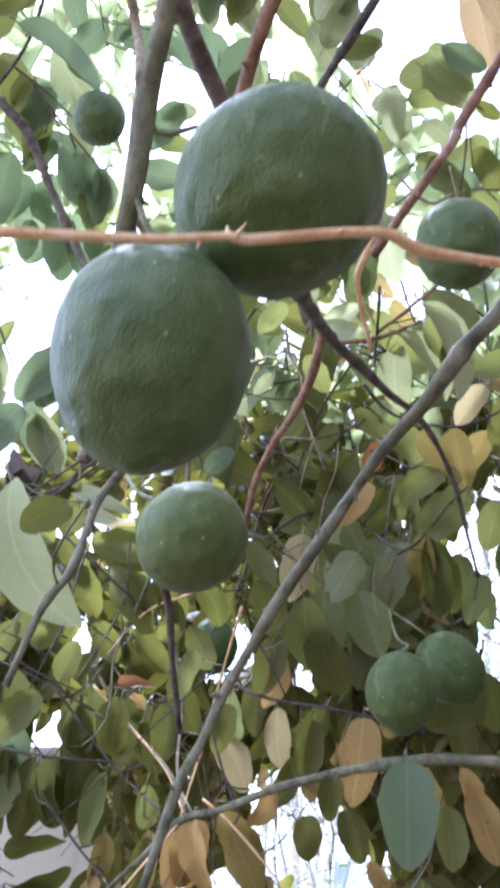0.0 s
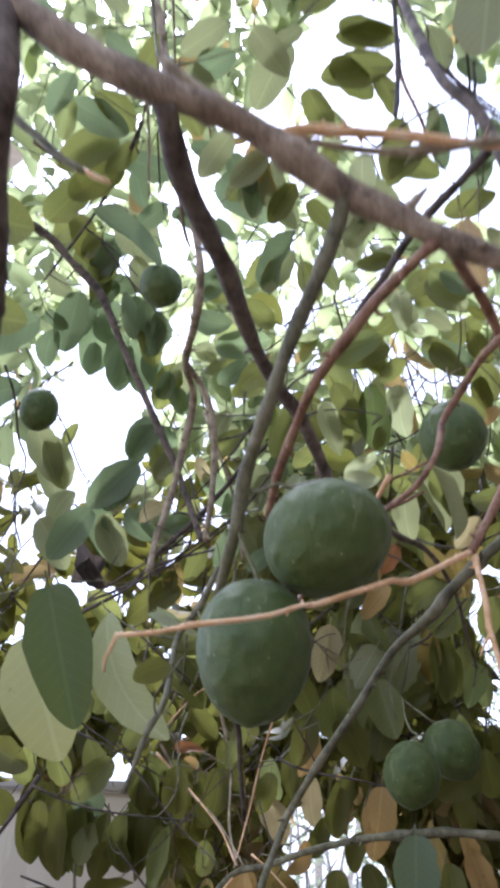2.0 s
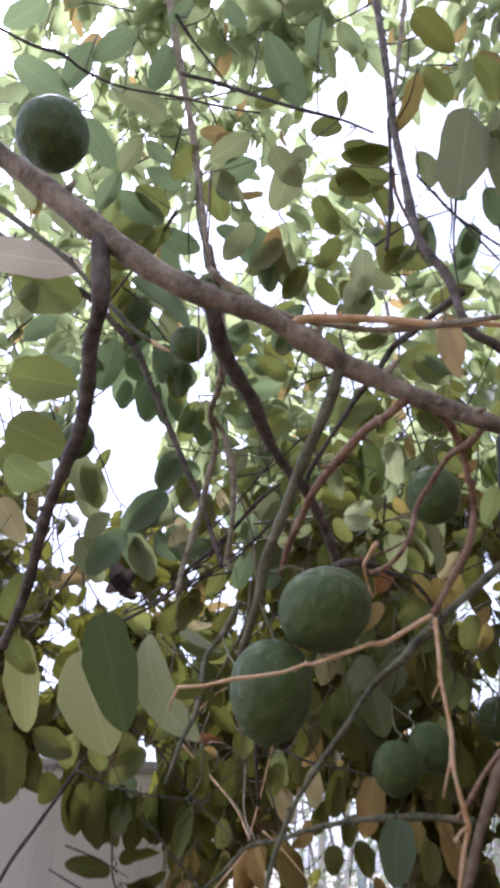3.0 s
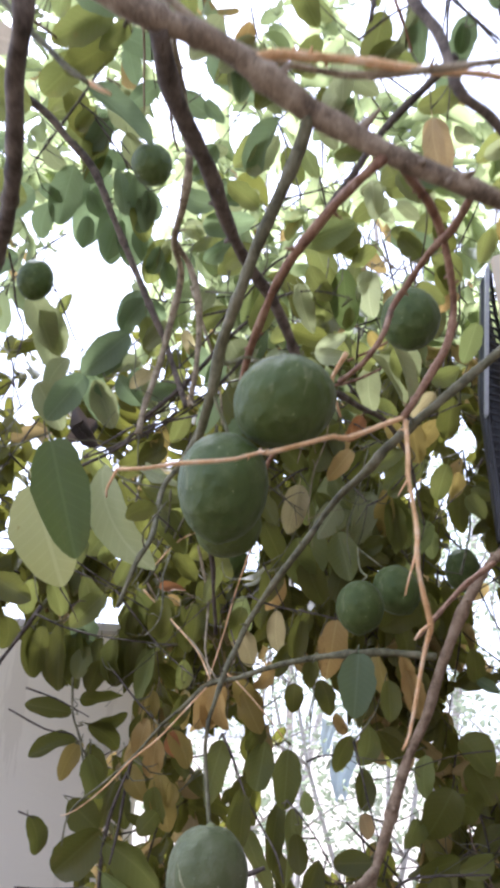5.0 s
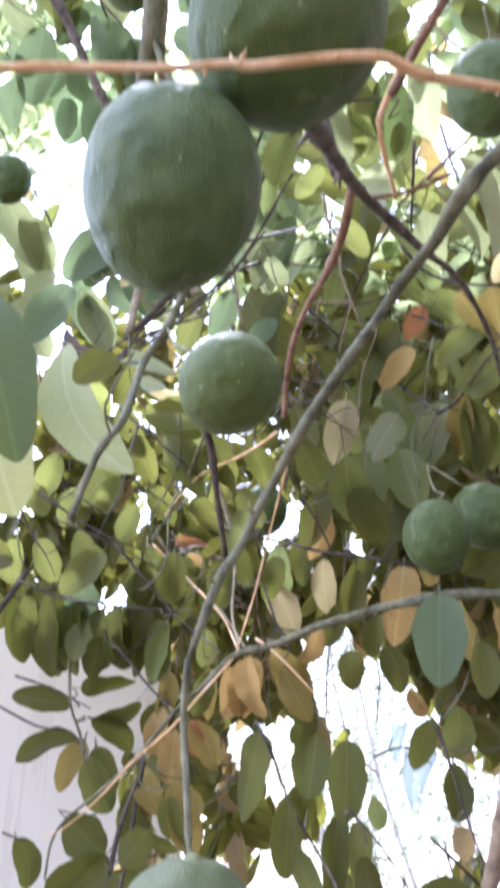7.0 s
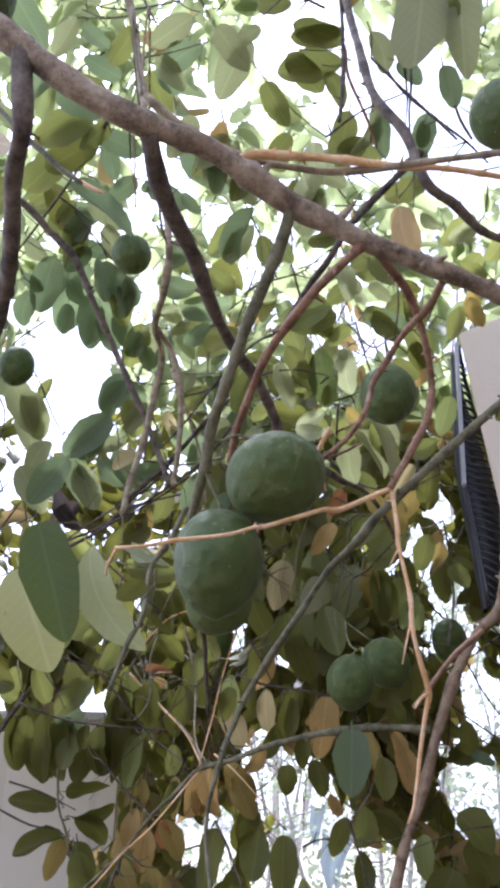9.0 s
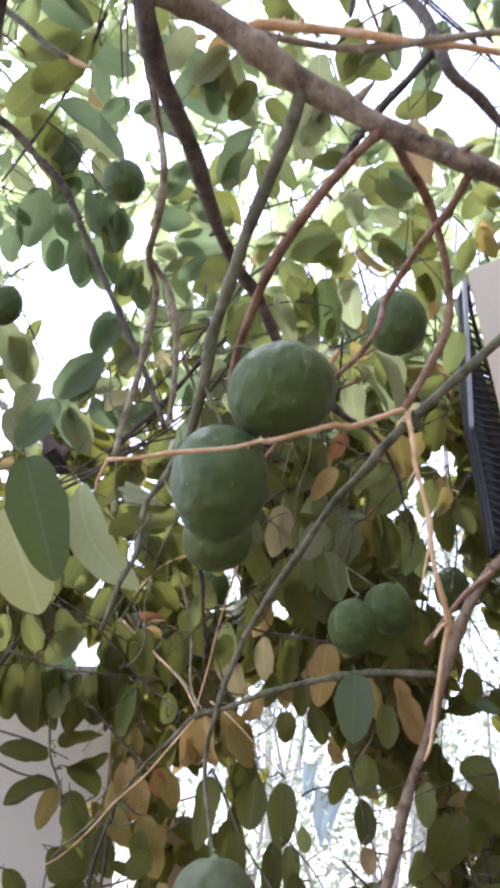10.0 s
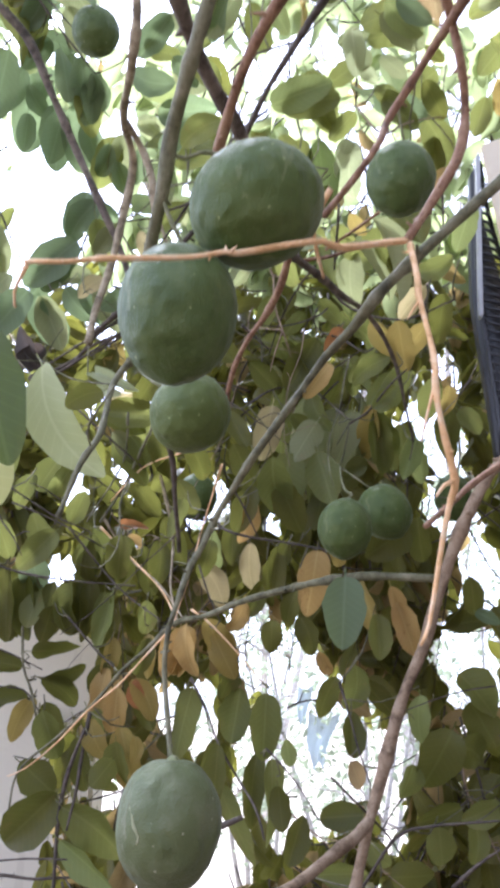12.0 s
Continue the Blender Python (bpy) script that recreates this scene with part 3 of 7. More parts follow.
bough("branch", OLIVE, [(0.376, 0.36, 2.088, 0.00499), (0.314, 0.39, 2.05, 0.00482), (0.192, 0.441, 1.948, 0.00456), (0.166, 0.45, 1.919, 0.00439), (0.157, 0.48, 1.916, 0.00421), (0.138, 0.505, 1.903, 0.00404), (0.121, 0.515, 1.881, 0.00378), (0.103, 0.512, 1.852, 0.00361), (0.075, 0.53, 1.815, 0.00344), (0.059, 0.55, 1.793, 0.00318), (0.044, 0.56, 1.769, 0.00301), (0.035, 0.555, 1.745, 0.00284), (0.027, 0.53, 1.721, 0.00267), (0.02, 0.515, 1.691, 0.00241), (0.015, 0.51, 1.671, 0.00224)])
bough("branch", OLIVE, [(0.015, 0.51, 1.671, 0.0026), (0.012, 0.52, 1.647, 0.0024), (0.014, 0.52, 1.623, 0.0022), (0.019, 0.51, 1.597, 0.0021), (0.022, 0.503, 1.576, 0.0019)])
bough("branch", DARK, [(0.079, 0.4, 1.95, 0.0072), (0.081, 0.44, 1.976, 0.0067), (0.088, 0.53, 2.04, 0.0063), (0.104, 0.62, 2.084, 0.0058), (0.124, 0.69, 2.112, 0.0053), (0.155, 0.76, 2.133, 0.0048), (0.189, 0.82, 2.141, 0.0044), (0.227, 0.88, 2.151, 0.0039), (0.261, 0.94, 2.143, 0.0034), (0.29, 1, 2.121, 0.0029), (0.31, 1.05, 2.081, 0.0025), (0.331, 1.1, 2.037, 0.002)])
bough("branch", RED, [(0.109, 0.65, 2.092, 0.0045), (0.101, 0.7, 2.083, 0.0042), (0.086, 0.75, 2.075, 0.004), (0.062, 0.8, 2.062, 0.0037), (0.044, 0.85, 2.044, 0.0035), (0.034, 0.9, 2.021, 0.0033), (0.029, 0.93, 1.992, 0.003)])
bough("limb", DARK, [(-0.72, 0.62, 2.86, 0.0082), (-0.575, 0.69, 2.775, 0.0078), (-0.459, 0.75, 2.714, 0.0075), (-0.387, 0.8, 2.689, 0.0072), (-0.348, 0.83, 2.656, 0.0069), (-0.302, 0.86, 2.615, 0.0067), (-0.265, 0.9, 2.542, 0.0064), (-0.23, 0.95, 2.475, 0.0061), (-0.184, 0.98, 2.382, 0.0058), (-0.162, 1, 2.339, 0.0056), (-0.136, 1, 2.274, 0.0053), (-0.11, 1, 2.207, 0.005)])
bough("branch", GREY, [(-0.107, 0.5, 2.553, 0.0065), (-0.107, 0.66, 2.576, 0.0064), (-0.094, 0.68, 2.489, 0.0064), (-0.107, 0.74, 2.446, 0.0063), (-0.136, 0.85, 2.457, 0.0063), (-0.132, 0.93, 2.438, 0.0062), (-0.149, 0.97, 2.364, 0.0062), (-0.166, 0.99, 2.281, 0.0061), (-0.186, 1, 2.206, 0.0061), (-0.191, 1, 2.151, 0.006)])
bough("branch", GREY, [(-0.135, 0.86, 2.458, 0.006), (-0.115, 0.9, 2.443, 0.0058), (-0.097, 0.92, 2.395, 0.0056), (-0.092, 0.95, 2.33, 0.0054), (-0.095, 0.97, 2.26, 0.0052), (-0.105, 1, 2.207, 0.005)])
bough("branch", GREY, [(-0.217, 0.4, 3.114, 0.0065), (-0.189, 0.43, 2.97, 0.0063), (-0.173, 0.46, 2.896, 0.0062), (-0.151, 0.49, 2.796, 0.006), (-0.129, 0.5, 2.665, 0.0058), (-0.111, 0.48, 2.561, 0.0057), (-0.097, 0.47, 2.486, 0.0055)])
bough("limb", DARK, [(0.151, 0.42, 3.199, 0.0062), (0.156, 0.41, 3.017, 0.0060), (0.165, 0.4, 2.855, 0.0059), (0.172, 0.387, 2.683, 0.0058), (0.176, 0.33, 2.509, 0.0056), (0.181, 0.28, 2.365, 0.0054), (0.208, 0.27, 2.298, 0.0053), (0.225, 0.27, 2.229, 0.0052), (0.259, 0.3, 2.229, 0.0050), (0.294, 0.33, 2.22, 0.0049), (0.339, 0.36, 2.228, 0.0047)])
bough("branch", GREY, [(0.21, 0.45, 3.077, 0.004), (0.194, 0.44, 2.924, 0.004), (0.179, 0.43, 2.786, 0.004), (0.17, 0.4, 2.675, 0.004)])
bough("twig", ORANGE, [(0.042, 0.182, 2.168, 0.0048), (0.054, 0.18, 2.173, 0.0045), (0.08, 0.185, 2.177, 0.0042), (0.129, 0.195, 2.183, 0.0039), (0.18, 0.205, 2.185, 0.0036), (0.233, 0.22, 2.197, 0.0033), (0.301, 0.24, 2.204, 0.003)])
bough("twig", GREY, [(-0.038, 0.145, 2.205, 0.0035), (-0.021, 0.15, 2.19, 0.0034), (-0.004, 0.16, 2.183, 0.0034), (0.017, 0.17, 2.177, 0.0034), (0.052, 0.19, 2.178, 0.0033), (0.081, 0.2, 2.18, 0.0033), (0.12, 0.205, 2.178, 0.0032), (0.16, 0.205, 2.181, 0.0032), (0.198, 0.2, 2.183, 0.0031), (0.238, 0.2, 2.19, 0.0031), (0.288, 0.2, 2.198, 0.003)])
bough("twig", BROWN, [(-0.333, 0.564, 2.642, 0.0025), (-0.338, 0.726, 2.767, 0.0022), (-0.31, 0.816, 2.799, 0.0018), (-0.265, 0.822, 2.778, 0.0015)])
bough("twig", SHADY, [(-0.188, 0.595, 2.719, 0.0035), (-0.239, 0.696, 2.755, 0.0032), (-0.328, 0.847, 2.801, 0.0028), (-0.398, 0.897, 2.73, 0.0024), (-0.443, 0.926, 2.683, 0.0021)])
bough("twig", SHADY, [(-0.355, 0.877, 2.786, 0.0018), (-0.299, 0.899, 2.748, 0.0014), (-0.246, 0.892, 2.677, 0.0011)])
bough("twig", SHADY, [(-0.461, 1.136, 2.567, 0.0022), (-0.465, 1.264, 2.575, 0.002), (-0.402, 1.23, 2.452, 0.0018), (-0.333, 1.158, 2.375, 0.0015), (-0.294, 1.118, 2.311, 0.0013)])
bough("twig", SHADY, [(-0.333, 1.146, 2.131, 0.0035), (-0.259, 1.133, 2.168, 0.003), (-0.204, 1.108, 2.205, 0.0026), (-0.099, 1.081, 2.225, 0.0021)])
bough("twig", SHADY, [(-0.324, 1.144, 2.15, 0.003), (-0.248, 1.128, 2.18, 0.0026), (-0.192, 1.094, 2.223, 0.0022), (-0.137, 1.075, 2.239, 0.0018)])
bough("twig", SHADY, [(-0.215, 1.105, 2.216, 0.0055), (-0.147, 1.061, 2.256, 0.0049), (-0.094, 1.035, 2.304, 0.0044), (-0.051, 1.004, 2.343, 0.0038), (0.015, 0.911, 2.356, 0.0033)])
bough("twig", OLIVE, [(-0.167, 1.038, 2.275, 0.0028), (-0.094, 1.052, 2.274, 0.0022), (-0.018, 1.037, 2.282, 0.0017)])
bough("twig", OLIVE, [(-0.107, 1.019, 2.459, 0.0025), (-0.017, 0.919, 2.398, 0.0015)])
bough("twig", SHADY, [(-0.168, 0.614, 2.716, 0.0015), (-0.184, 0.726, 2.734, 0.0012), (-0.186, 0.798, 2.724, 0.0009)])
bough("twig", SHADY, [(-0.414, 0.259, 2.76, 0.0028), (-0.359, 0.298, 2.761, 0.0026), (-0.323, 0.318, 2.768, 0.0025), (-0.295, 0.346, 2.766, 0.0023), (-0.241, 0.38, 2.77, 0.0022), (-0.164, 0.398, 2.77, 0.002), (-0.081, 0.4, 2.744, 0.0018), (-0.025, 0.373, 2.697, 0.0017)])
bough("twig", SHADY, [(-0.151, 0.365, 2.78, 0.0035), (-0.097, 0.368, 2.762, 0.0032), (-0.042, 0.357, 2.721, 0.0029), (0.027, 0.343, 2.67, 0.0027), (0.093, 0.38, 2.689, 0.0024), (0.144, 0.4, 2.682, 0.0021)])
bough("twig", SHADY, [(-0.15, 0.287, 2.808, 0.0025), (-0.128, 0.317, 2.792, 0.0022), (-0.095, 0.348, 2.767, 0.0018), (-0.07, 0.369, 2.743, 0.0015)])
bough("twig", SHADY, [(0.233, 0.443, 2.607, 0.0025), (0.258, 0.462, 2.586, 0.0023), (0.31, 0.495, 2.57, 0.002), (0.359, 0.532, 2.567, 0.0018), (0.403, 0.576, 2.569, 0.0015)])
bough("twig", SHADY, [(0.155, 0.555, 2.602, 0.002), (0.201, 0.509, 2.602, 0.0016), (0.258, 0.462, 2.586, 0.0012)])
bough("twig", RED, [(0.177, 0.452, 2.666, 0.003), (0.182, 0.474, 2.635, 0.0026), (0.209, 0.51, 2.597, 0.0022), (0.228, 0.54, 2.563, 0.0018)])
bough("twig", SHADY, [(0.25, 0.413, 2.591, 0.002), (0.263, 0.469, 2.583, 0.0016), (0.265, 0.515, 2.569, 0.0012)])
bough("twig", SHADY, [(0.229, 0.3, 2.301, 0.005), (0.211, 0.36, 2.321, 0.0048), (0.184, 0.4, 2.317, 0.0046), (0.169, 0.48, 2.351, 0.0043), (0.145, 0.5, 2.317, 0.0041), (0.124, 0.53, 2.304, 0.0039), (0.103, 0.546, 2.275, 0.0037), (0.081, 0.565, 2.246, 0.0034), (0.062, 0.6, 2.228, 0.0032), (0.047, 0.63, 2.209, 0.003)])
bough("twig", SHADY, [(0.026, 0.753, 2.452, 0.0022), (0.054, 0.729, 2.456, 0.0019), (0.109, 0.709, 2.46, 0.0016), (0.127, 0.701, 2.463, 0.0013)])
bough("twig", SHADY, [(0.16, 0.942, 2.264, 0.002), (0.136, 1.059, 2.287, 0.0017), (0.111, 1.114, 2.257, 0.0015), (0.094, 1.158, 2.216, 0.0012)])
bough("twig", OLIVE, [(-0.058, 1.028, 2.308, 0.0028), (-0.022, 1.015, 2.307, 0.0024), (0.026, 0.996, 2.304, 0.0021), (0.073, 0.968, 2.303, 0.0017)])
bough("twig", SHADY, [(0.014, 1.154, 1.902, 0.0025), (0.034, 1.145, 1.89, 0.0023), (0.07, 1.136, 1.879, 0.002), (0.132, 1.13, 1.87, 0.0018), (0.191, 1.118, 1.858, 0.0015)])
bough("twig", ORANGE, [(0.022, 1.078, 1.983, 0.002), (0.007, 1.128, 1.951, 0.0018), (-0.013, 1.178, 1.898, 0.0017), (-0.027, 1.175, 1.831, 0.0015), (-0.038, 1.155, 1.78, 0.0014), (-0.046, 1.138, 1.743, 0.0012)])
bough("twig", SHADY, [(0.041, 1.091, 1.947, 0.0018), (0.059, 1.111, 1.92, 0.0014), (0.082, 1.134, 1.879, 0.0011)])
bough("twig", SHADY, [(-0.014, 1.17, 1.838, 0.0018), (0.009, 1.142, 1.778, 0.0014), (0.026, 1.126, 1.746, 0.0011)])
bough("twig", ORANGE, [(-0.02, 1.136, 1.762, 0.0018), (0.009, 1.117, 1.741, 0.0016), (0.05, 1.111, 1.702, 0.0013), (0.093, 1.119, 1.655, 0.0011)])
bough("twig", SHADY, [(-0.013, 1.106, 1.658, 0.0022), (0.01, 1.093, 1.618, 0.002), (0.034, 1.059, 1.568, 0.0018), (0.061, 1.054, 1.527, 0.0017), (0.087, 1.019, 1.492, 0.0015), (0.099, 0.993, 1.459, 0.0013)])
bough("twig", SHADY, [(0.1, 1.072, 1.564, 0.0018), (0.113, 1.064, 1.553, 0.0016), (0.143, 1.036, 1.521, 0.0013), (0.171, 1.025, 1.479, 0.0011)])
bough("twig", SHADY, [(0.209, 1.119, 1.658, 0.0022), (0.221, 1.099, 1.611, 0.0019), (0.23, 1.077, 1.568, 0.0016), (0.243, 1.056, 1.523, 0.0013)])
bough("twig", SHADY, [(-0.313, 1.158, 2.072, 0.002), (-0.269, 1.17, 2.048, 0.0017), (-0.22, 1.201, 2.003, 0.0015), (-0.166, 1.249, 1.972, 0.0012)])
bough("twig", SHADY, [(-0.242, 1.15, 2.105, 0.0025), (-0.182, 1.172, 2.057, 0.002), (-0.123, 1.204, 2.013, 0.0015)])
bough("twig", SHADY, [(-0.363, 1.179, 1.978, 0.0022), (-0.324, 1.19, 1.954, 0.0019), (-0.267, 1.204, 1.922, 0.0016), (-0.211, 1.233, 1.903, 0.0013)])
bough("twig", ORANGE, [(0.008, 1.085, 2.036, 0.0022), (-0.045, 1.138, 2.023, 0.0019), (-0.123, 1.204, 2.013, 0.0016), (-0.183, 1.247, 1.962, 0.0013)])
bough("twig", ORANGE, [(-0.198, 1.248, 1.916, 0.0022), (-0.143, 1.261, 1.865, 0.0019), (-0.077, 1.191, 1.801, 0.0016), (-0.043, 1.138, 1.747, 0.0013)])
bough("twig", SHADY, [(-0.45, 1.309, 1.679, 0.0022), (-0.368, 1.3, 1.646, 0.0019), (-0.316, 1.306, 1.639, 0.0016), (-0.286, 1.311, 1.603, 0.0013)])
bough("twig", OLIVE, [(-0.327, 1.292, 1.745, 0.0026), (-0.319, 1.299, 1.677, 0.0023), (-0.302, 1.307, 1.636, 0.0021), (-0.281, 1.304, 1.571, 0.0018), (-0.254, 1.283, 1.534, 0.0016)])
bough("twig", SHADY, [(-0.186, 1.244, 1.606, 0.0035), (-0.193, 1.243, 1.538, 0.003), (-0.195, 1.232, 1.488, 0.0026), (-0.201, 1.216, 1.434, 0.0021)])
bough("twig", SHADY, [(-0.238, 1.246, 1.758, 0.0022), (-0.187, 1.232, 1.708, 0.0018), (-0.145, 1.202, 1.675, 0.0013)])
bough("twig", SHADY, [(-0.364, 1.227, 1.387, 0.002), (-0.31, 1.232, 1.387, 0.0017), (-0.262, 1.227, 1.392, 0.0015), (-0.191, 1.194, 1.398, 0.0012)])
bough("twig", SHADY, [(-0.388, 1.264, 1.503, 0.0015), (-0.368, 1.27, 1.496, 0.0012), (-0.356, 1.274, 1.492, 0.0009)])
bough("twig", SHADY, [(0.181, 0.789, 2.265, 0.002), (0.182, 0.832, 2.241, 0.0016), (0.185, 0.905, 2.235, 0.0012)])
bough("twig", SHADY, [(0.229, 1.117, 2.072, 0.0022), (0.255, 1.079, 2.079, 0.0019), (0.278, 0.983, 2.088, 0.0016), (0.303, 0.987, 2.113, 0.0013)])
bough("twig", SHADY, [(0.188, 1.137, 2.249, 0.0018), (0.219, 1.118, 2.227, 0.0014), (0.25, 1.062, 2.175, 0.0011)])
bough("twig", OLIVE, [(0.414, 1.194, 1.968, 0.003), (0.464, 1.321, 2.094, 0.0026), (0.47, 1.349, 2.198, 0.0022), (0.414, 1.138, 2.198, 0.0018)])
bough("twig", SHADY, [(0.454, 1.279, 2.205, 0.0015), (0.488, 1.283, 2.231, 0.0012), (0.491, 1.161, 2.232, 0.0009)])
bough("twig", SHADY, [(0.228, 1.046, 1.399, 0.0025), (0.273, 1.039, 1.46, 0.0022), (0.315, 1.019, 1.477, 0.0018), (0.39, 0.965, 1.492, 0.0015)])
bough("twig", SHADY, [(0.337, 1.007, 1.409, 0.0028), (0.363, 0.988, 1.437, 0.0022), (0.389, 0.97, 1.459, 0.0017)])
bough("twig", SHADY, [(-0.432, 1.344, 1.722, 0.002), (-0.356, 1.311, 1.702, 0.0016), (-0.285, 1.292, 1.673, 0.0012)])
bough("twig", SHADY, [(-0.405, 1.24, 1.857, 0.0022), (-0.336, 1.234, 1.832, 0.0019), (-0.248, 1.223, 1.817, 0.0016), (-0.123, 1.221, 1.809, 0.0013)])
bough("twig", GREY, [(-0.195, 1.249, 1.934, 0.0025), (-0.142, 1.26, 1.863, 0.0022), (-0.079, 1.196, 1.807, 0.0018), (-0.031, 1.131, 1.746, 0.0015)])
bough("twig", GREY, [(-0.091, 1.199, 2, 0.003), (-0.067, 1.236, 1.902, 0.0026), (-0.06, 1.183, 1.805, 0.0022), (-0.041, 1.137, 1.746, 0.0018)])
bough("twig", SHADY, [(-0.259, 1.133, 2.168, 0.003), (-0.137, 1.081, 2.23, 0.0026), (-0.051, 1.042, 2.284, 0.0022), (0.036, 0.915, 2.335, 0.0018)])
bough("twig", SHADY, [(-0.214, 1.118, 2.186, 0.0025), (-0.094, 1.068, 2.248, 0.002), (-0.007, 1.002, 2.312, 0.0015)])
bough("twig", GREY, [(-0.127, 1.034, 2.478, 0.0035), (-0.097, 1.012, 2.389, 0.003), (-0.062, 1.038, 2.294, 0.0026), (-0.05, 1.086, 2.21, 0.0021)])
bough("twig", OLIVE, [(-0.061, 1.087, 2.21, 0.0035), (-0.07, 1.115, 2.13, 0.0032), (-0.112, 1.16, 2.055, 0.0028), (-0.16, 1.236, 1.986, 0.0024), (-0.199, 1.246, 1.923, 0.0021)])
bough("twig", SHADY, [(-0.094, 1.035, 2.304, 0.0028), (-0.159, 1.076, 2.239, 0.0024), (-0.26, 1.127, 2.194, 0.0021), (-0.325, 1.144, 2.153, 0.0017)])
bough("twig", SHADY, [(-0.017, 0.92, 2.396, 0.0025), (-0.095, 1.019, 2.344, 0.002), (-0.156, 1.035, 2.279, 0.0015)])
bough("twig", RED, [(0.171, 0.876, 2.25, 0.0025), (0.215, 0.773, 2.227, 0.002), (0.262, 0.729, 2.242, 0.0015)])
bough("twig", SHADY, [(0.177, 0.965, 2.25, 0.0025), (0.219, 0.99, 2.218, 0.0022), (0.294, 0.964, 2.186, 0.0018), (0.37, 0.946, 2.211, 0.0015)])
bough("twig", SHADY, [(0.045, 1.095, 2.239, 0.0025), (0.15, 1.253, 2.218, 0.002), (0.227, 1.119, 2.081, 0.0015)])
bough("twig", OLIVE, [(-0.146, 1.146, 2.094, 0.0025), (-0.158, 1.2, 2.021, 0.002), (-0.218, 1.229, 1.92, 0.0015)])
bough("twig", SHADY, [(0.059, 1.1, 2.094, 0.0022), (0.101, 1.164, 2.15, 0.0019), (0.174, 1.263, 2.209, 0.0016), (0.246, 1.07, 2.185, 0.0013)])
bough("twig", SHADY, [(-0.245, 1.211, 1.906, 0.002), (-0.155, 1.23, 1.809, 0.0016), (-0.072, 1.158, 1.748, 0.0012)])
bough("twig", SHADY, [(-0.341, 1.191, 1.942, 0.002), (-0.266, 1.204, 1.914, 0.0016), (-0.175, 1.255, 1.873, 0.0012)])
bough("twig", SHADY, [(-0.007, 0.942, 2.362, 0.002), (0.056, 0.834, 2.344, 0.0017), (0.111, 0.788, 2.327, 0.0015), (0.164, 0.767, 2.304, 0.0012)])
bough("twig", SHADY, [(-0.098, 1.011, 2.401, 0.0025), (-0.029, 0.949, 2.39, 0.0022), (0.037, 0.775, 2.361, 0.0018), (0.082, 0.705, 2.346, 0.0015)])
bough("twig", GREY, [(0.198, 0.727, 2.374, 0.002), (0.233, 0.735, 2.337, 0.0017), (0.272, 0.746, 2.366, 0.0015), (0.35, 0.8, 2.428, 0.0012)])
bough("twig", SHADY, [(-0.524, 1.034, 2.583, 0.0028), (-0.52, 1.096, 2.553, 0.0026), (-0.521, 1.159, 2.494, 0.0024), (-0.509, 1.193, 2.452, 0.0021), (-0.505, 1.167, 2.342, 0.0019), (-0.471, 1.153, 2.257, 0.0017)])
bough("twig", SHADY, [(-0.326, 0.896, 2.766, 0.002), (-0.271, 0.93, 2.703, 0.0016), (-0.215, 0.956, 2.642, 0.0012)])
bough("twig", OLIVE, [(-0.046, 0.72, 2.057, 0.0045), (-0.07, 0.74, 2.011, 0.0042), (-0.095, 0.75, 1.976, 0.0039), (-0.094, 0.7, 1.896, 0.0036), (-0.107, 0.68, 1.856, 0.0033), (-0.125, 0.68, 1.796, 0.003)])
bough("twig", SHADY, [(-0.012, 0.66, 1.869, 0.0034), (-0.009, 0.68, 1.854, 0.0031), (-0.009, 0.72, 1.823, 0.0028), (-0.007, 0.75, 1.796, 0.0025), (-0.008, 0.78, 1.783, 0.0022)])
bough("twig", ORANGE, [(0.142, 0.5, 2.071, 0.0028), (0.129, 0.52, 2.053, 0.0025), (0.128, 0.53, 2.048, 0.0022), (0.133, 0.55, 2.035, 0.0019), (0.142, 0.58, 2.025, 0.0016)])
bough("twig", RED, [(0.125, 0.7, 2.12, 0.0028), (0.138, 0.7, 2.122, 0.0024), (0.168, 0.71, 2.135, 0.002), (0.208, 0.72, 2.161, 0.0016)])
bough("twig", SHADY, [(0.039, 0.7, 1.503, 0.0036), (0.057, 0.7, 1.51, 0.0033), (0.074, 0.7, 1.517, 0.0026)])
bough("twig", SHADY, [(-0.397, 1.25, 1.873, 0.0045), (-0.438, 1.25, 1.803, 0.0041), (-0.473, 1.25, 1.746, 0.0037), (-0.508, 1.25, 1.69, 0.0034), (-0.538, 1.25, 1.622, 0.003)])

bough("twig", SHADY, [(-0.191, 1.24, 1.582, 0.003), (-0.213, 1.24, 1.509, 0.0036), (-0.222, 1.25, 1.443, 0.0034), (-0.221, 1.25, 1.387, 0.0032), (-0.219, 1.25, 1.325, 0.003)])
bough("twig", SHADY, [(-0.364, 1.27, 1.364, 0.0022), (-0.301, 1.27, 1.361, 0.0026), (-0.254, 1.26, 1.359, 0.0024), (-0.199, 1.25, 1.364, 0.002), (-0.136, 1.24, 1.363, 0.0016)])

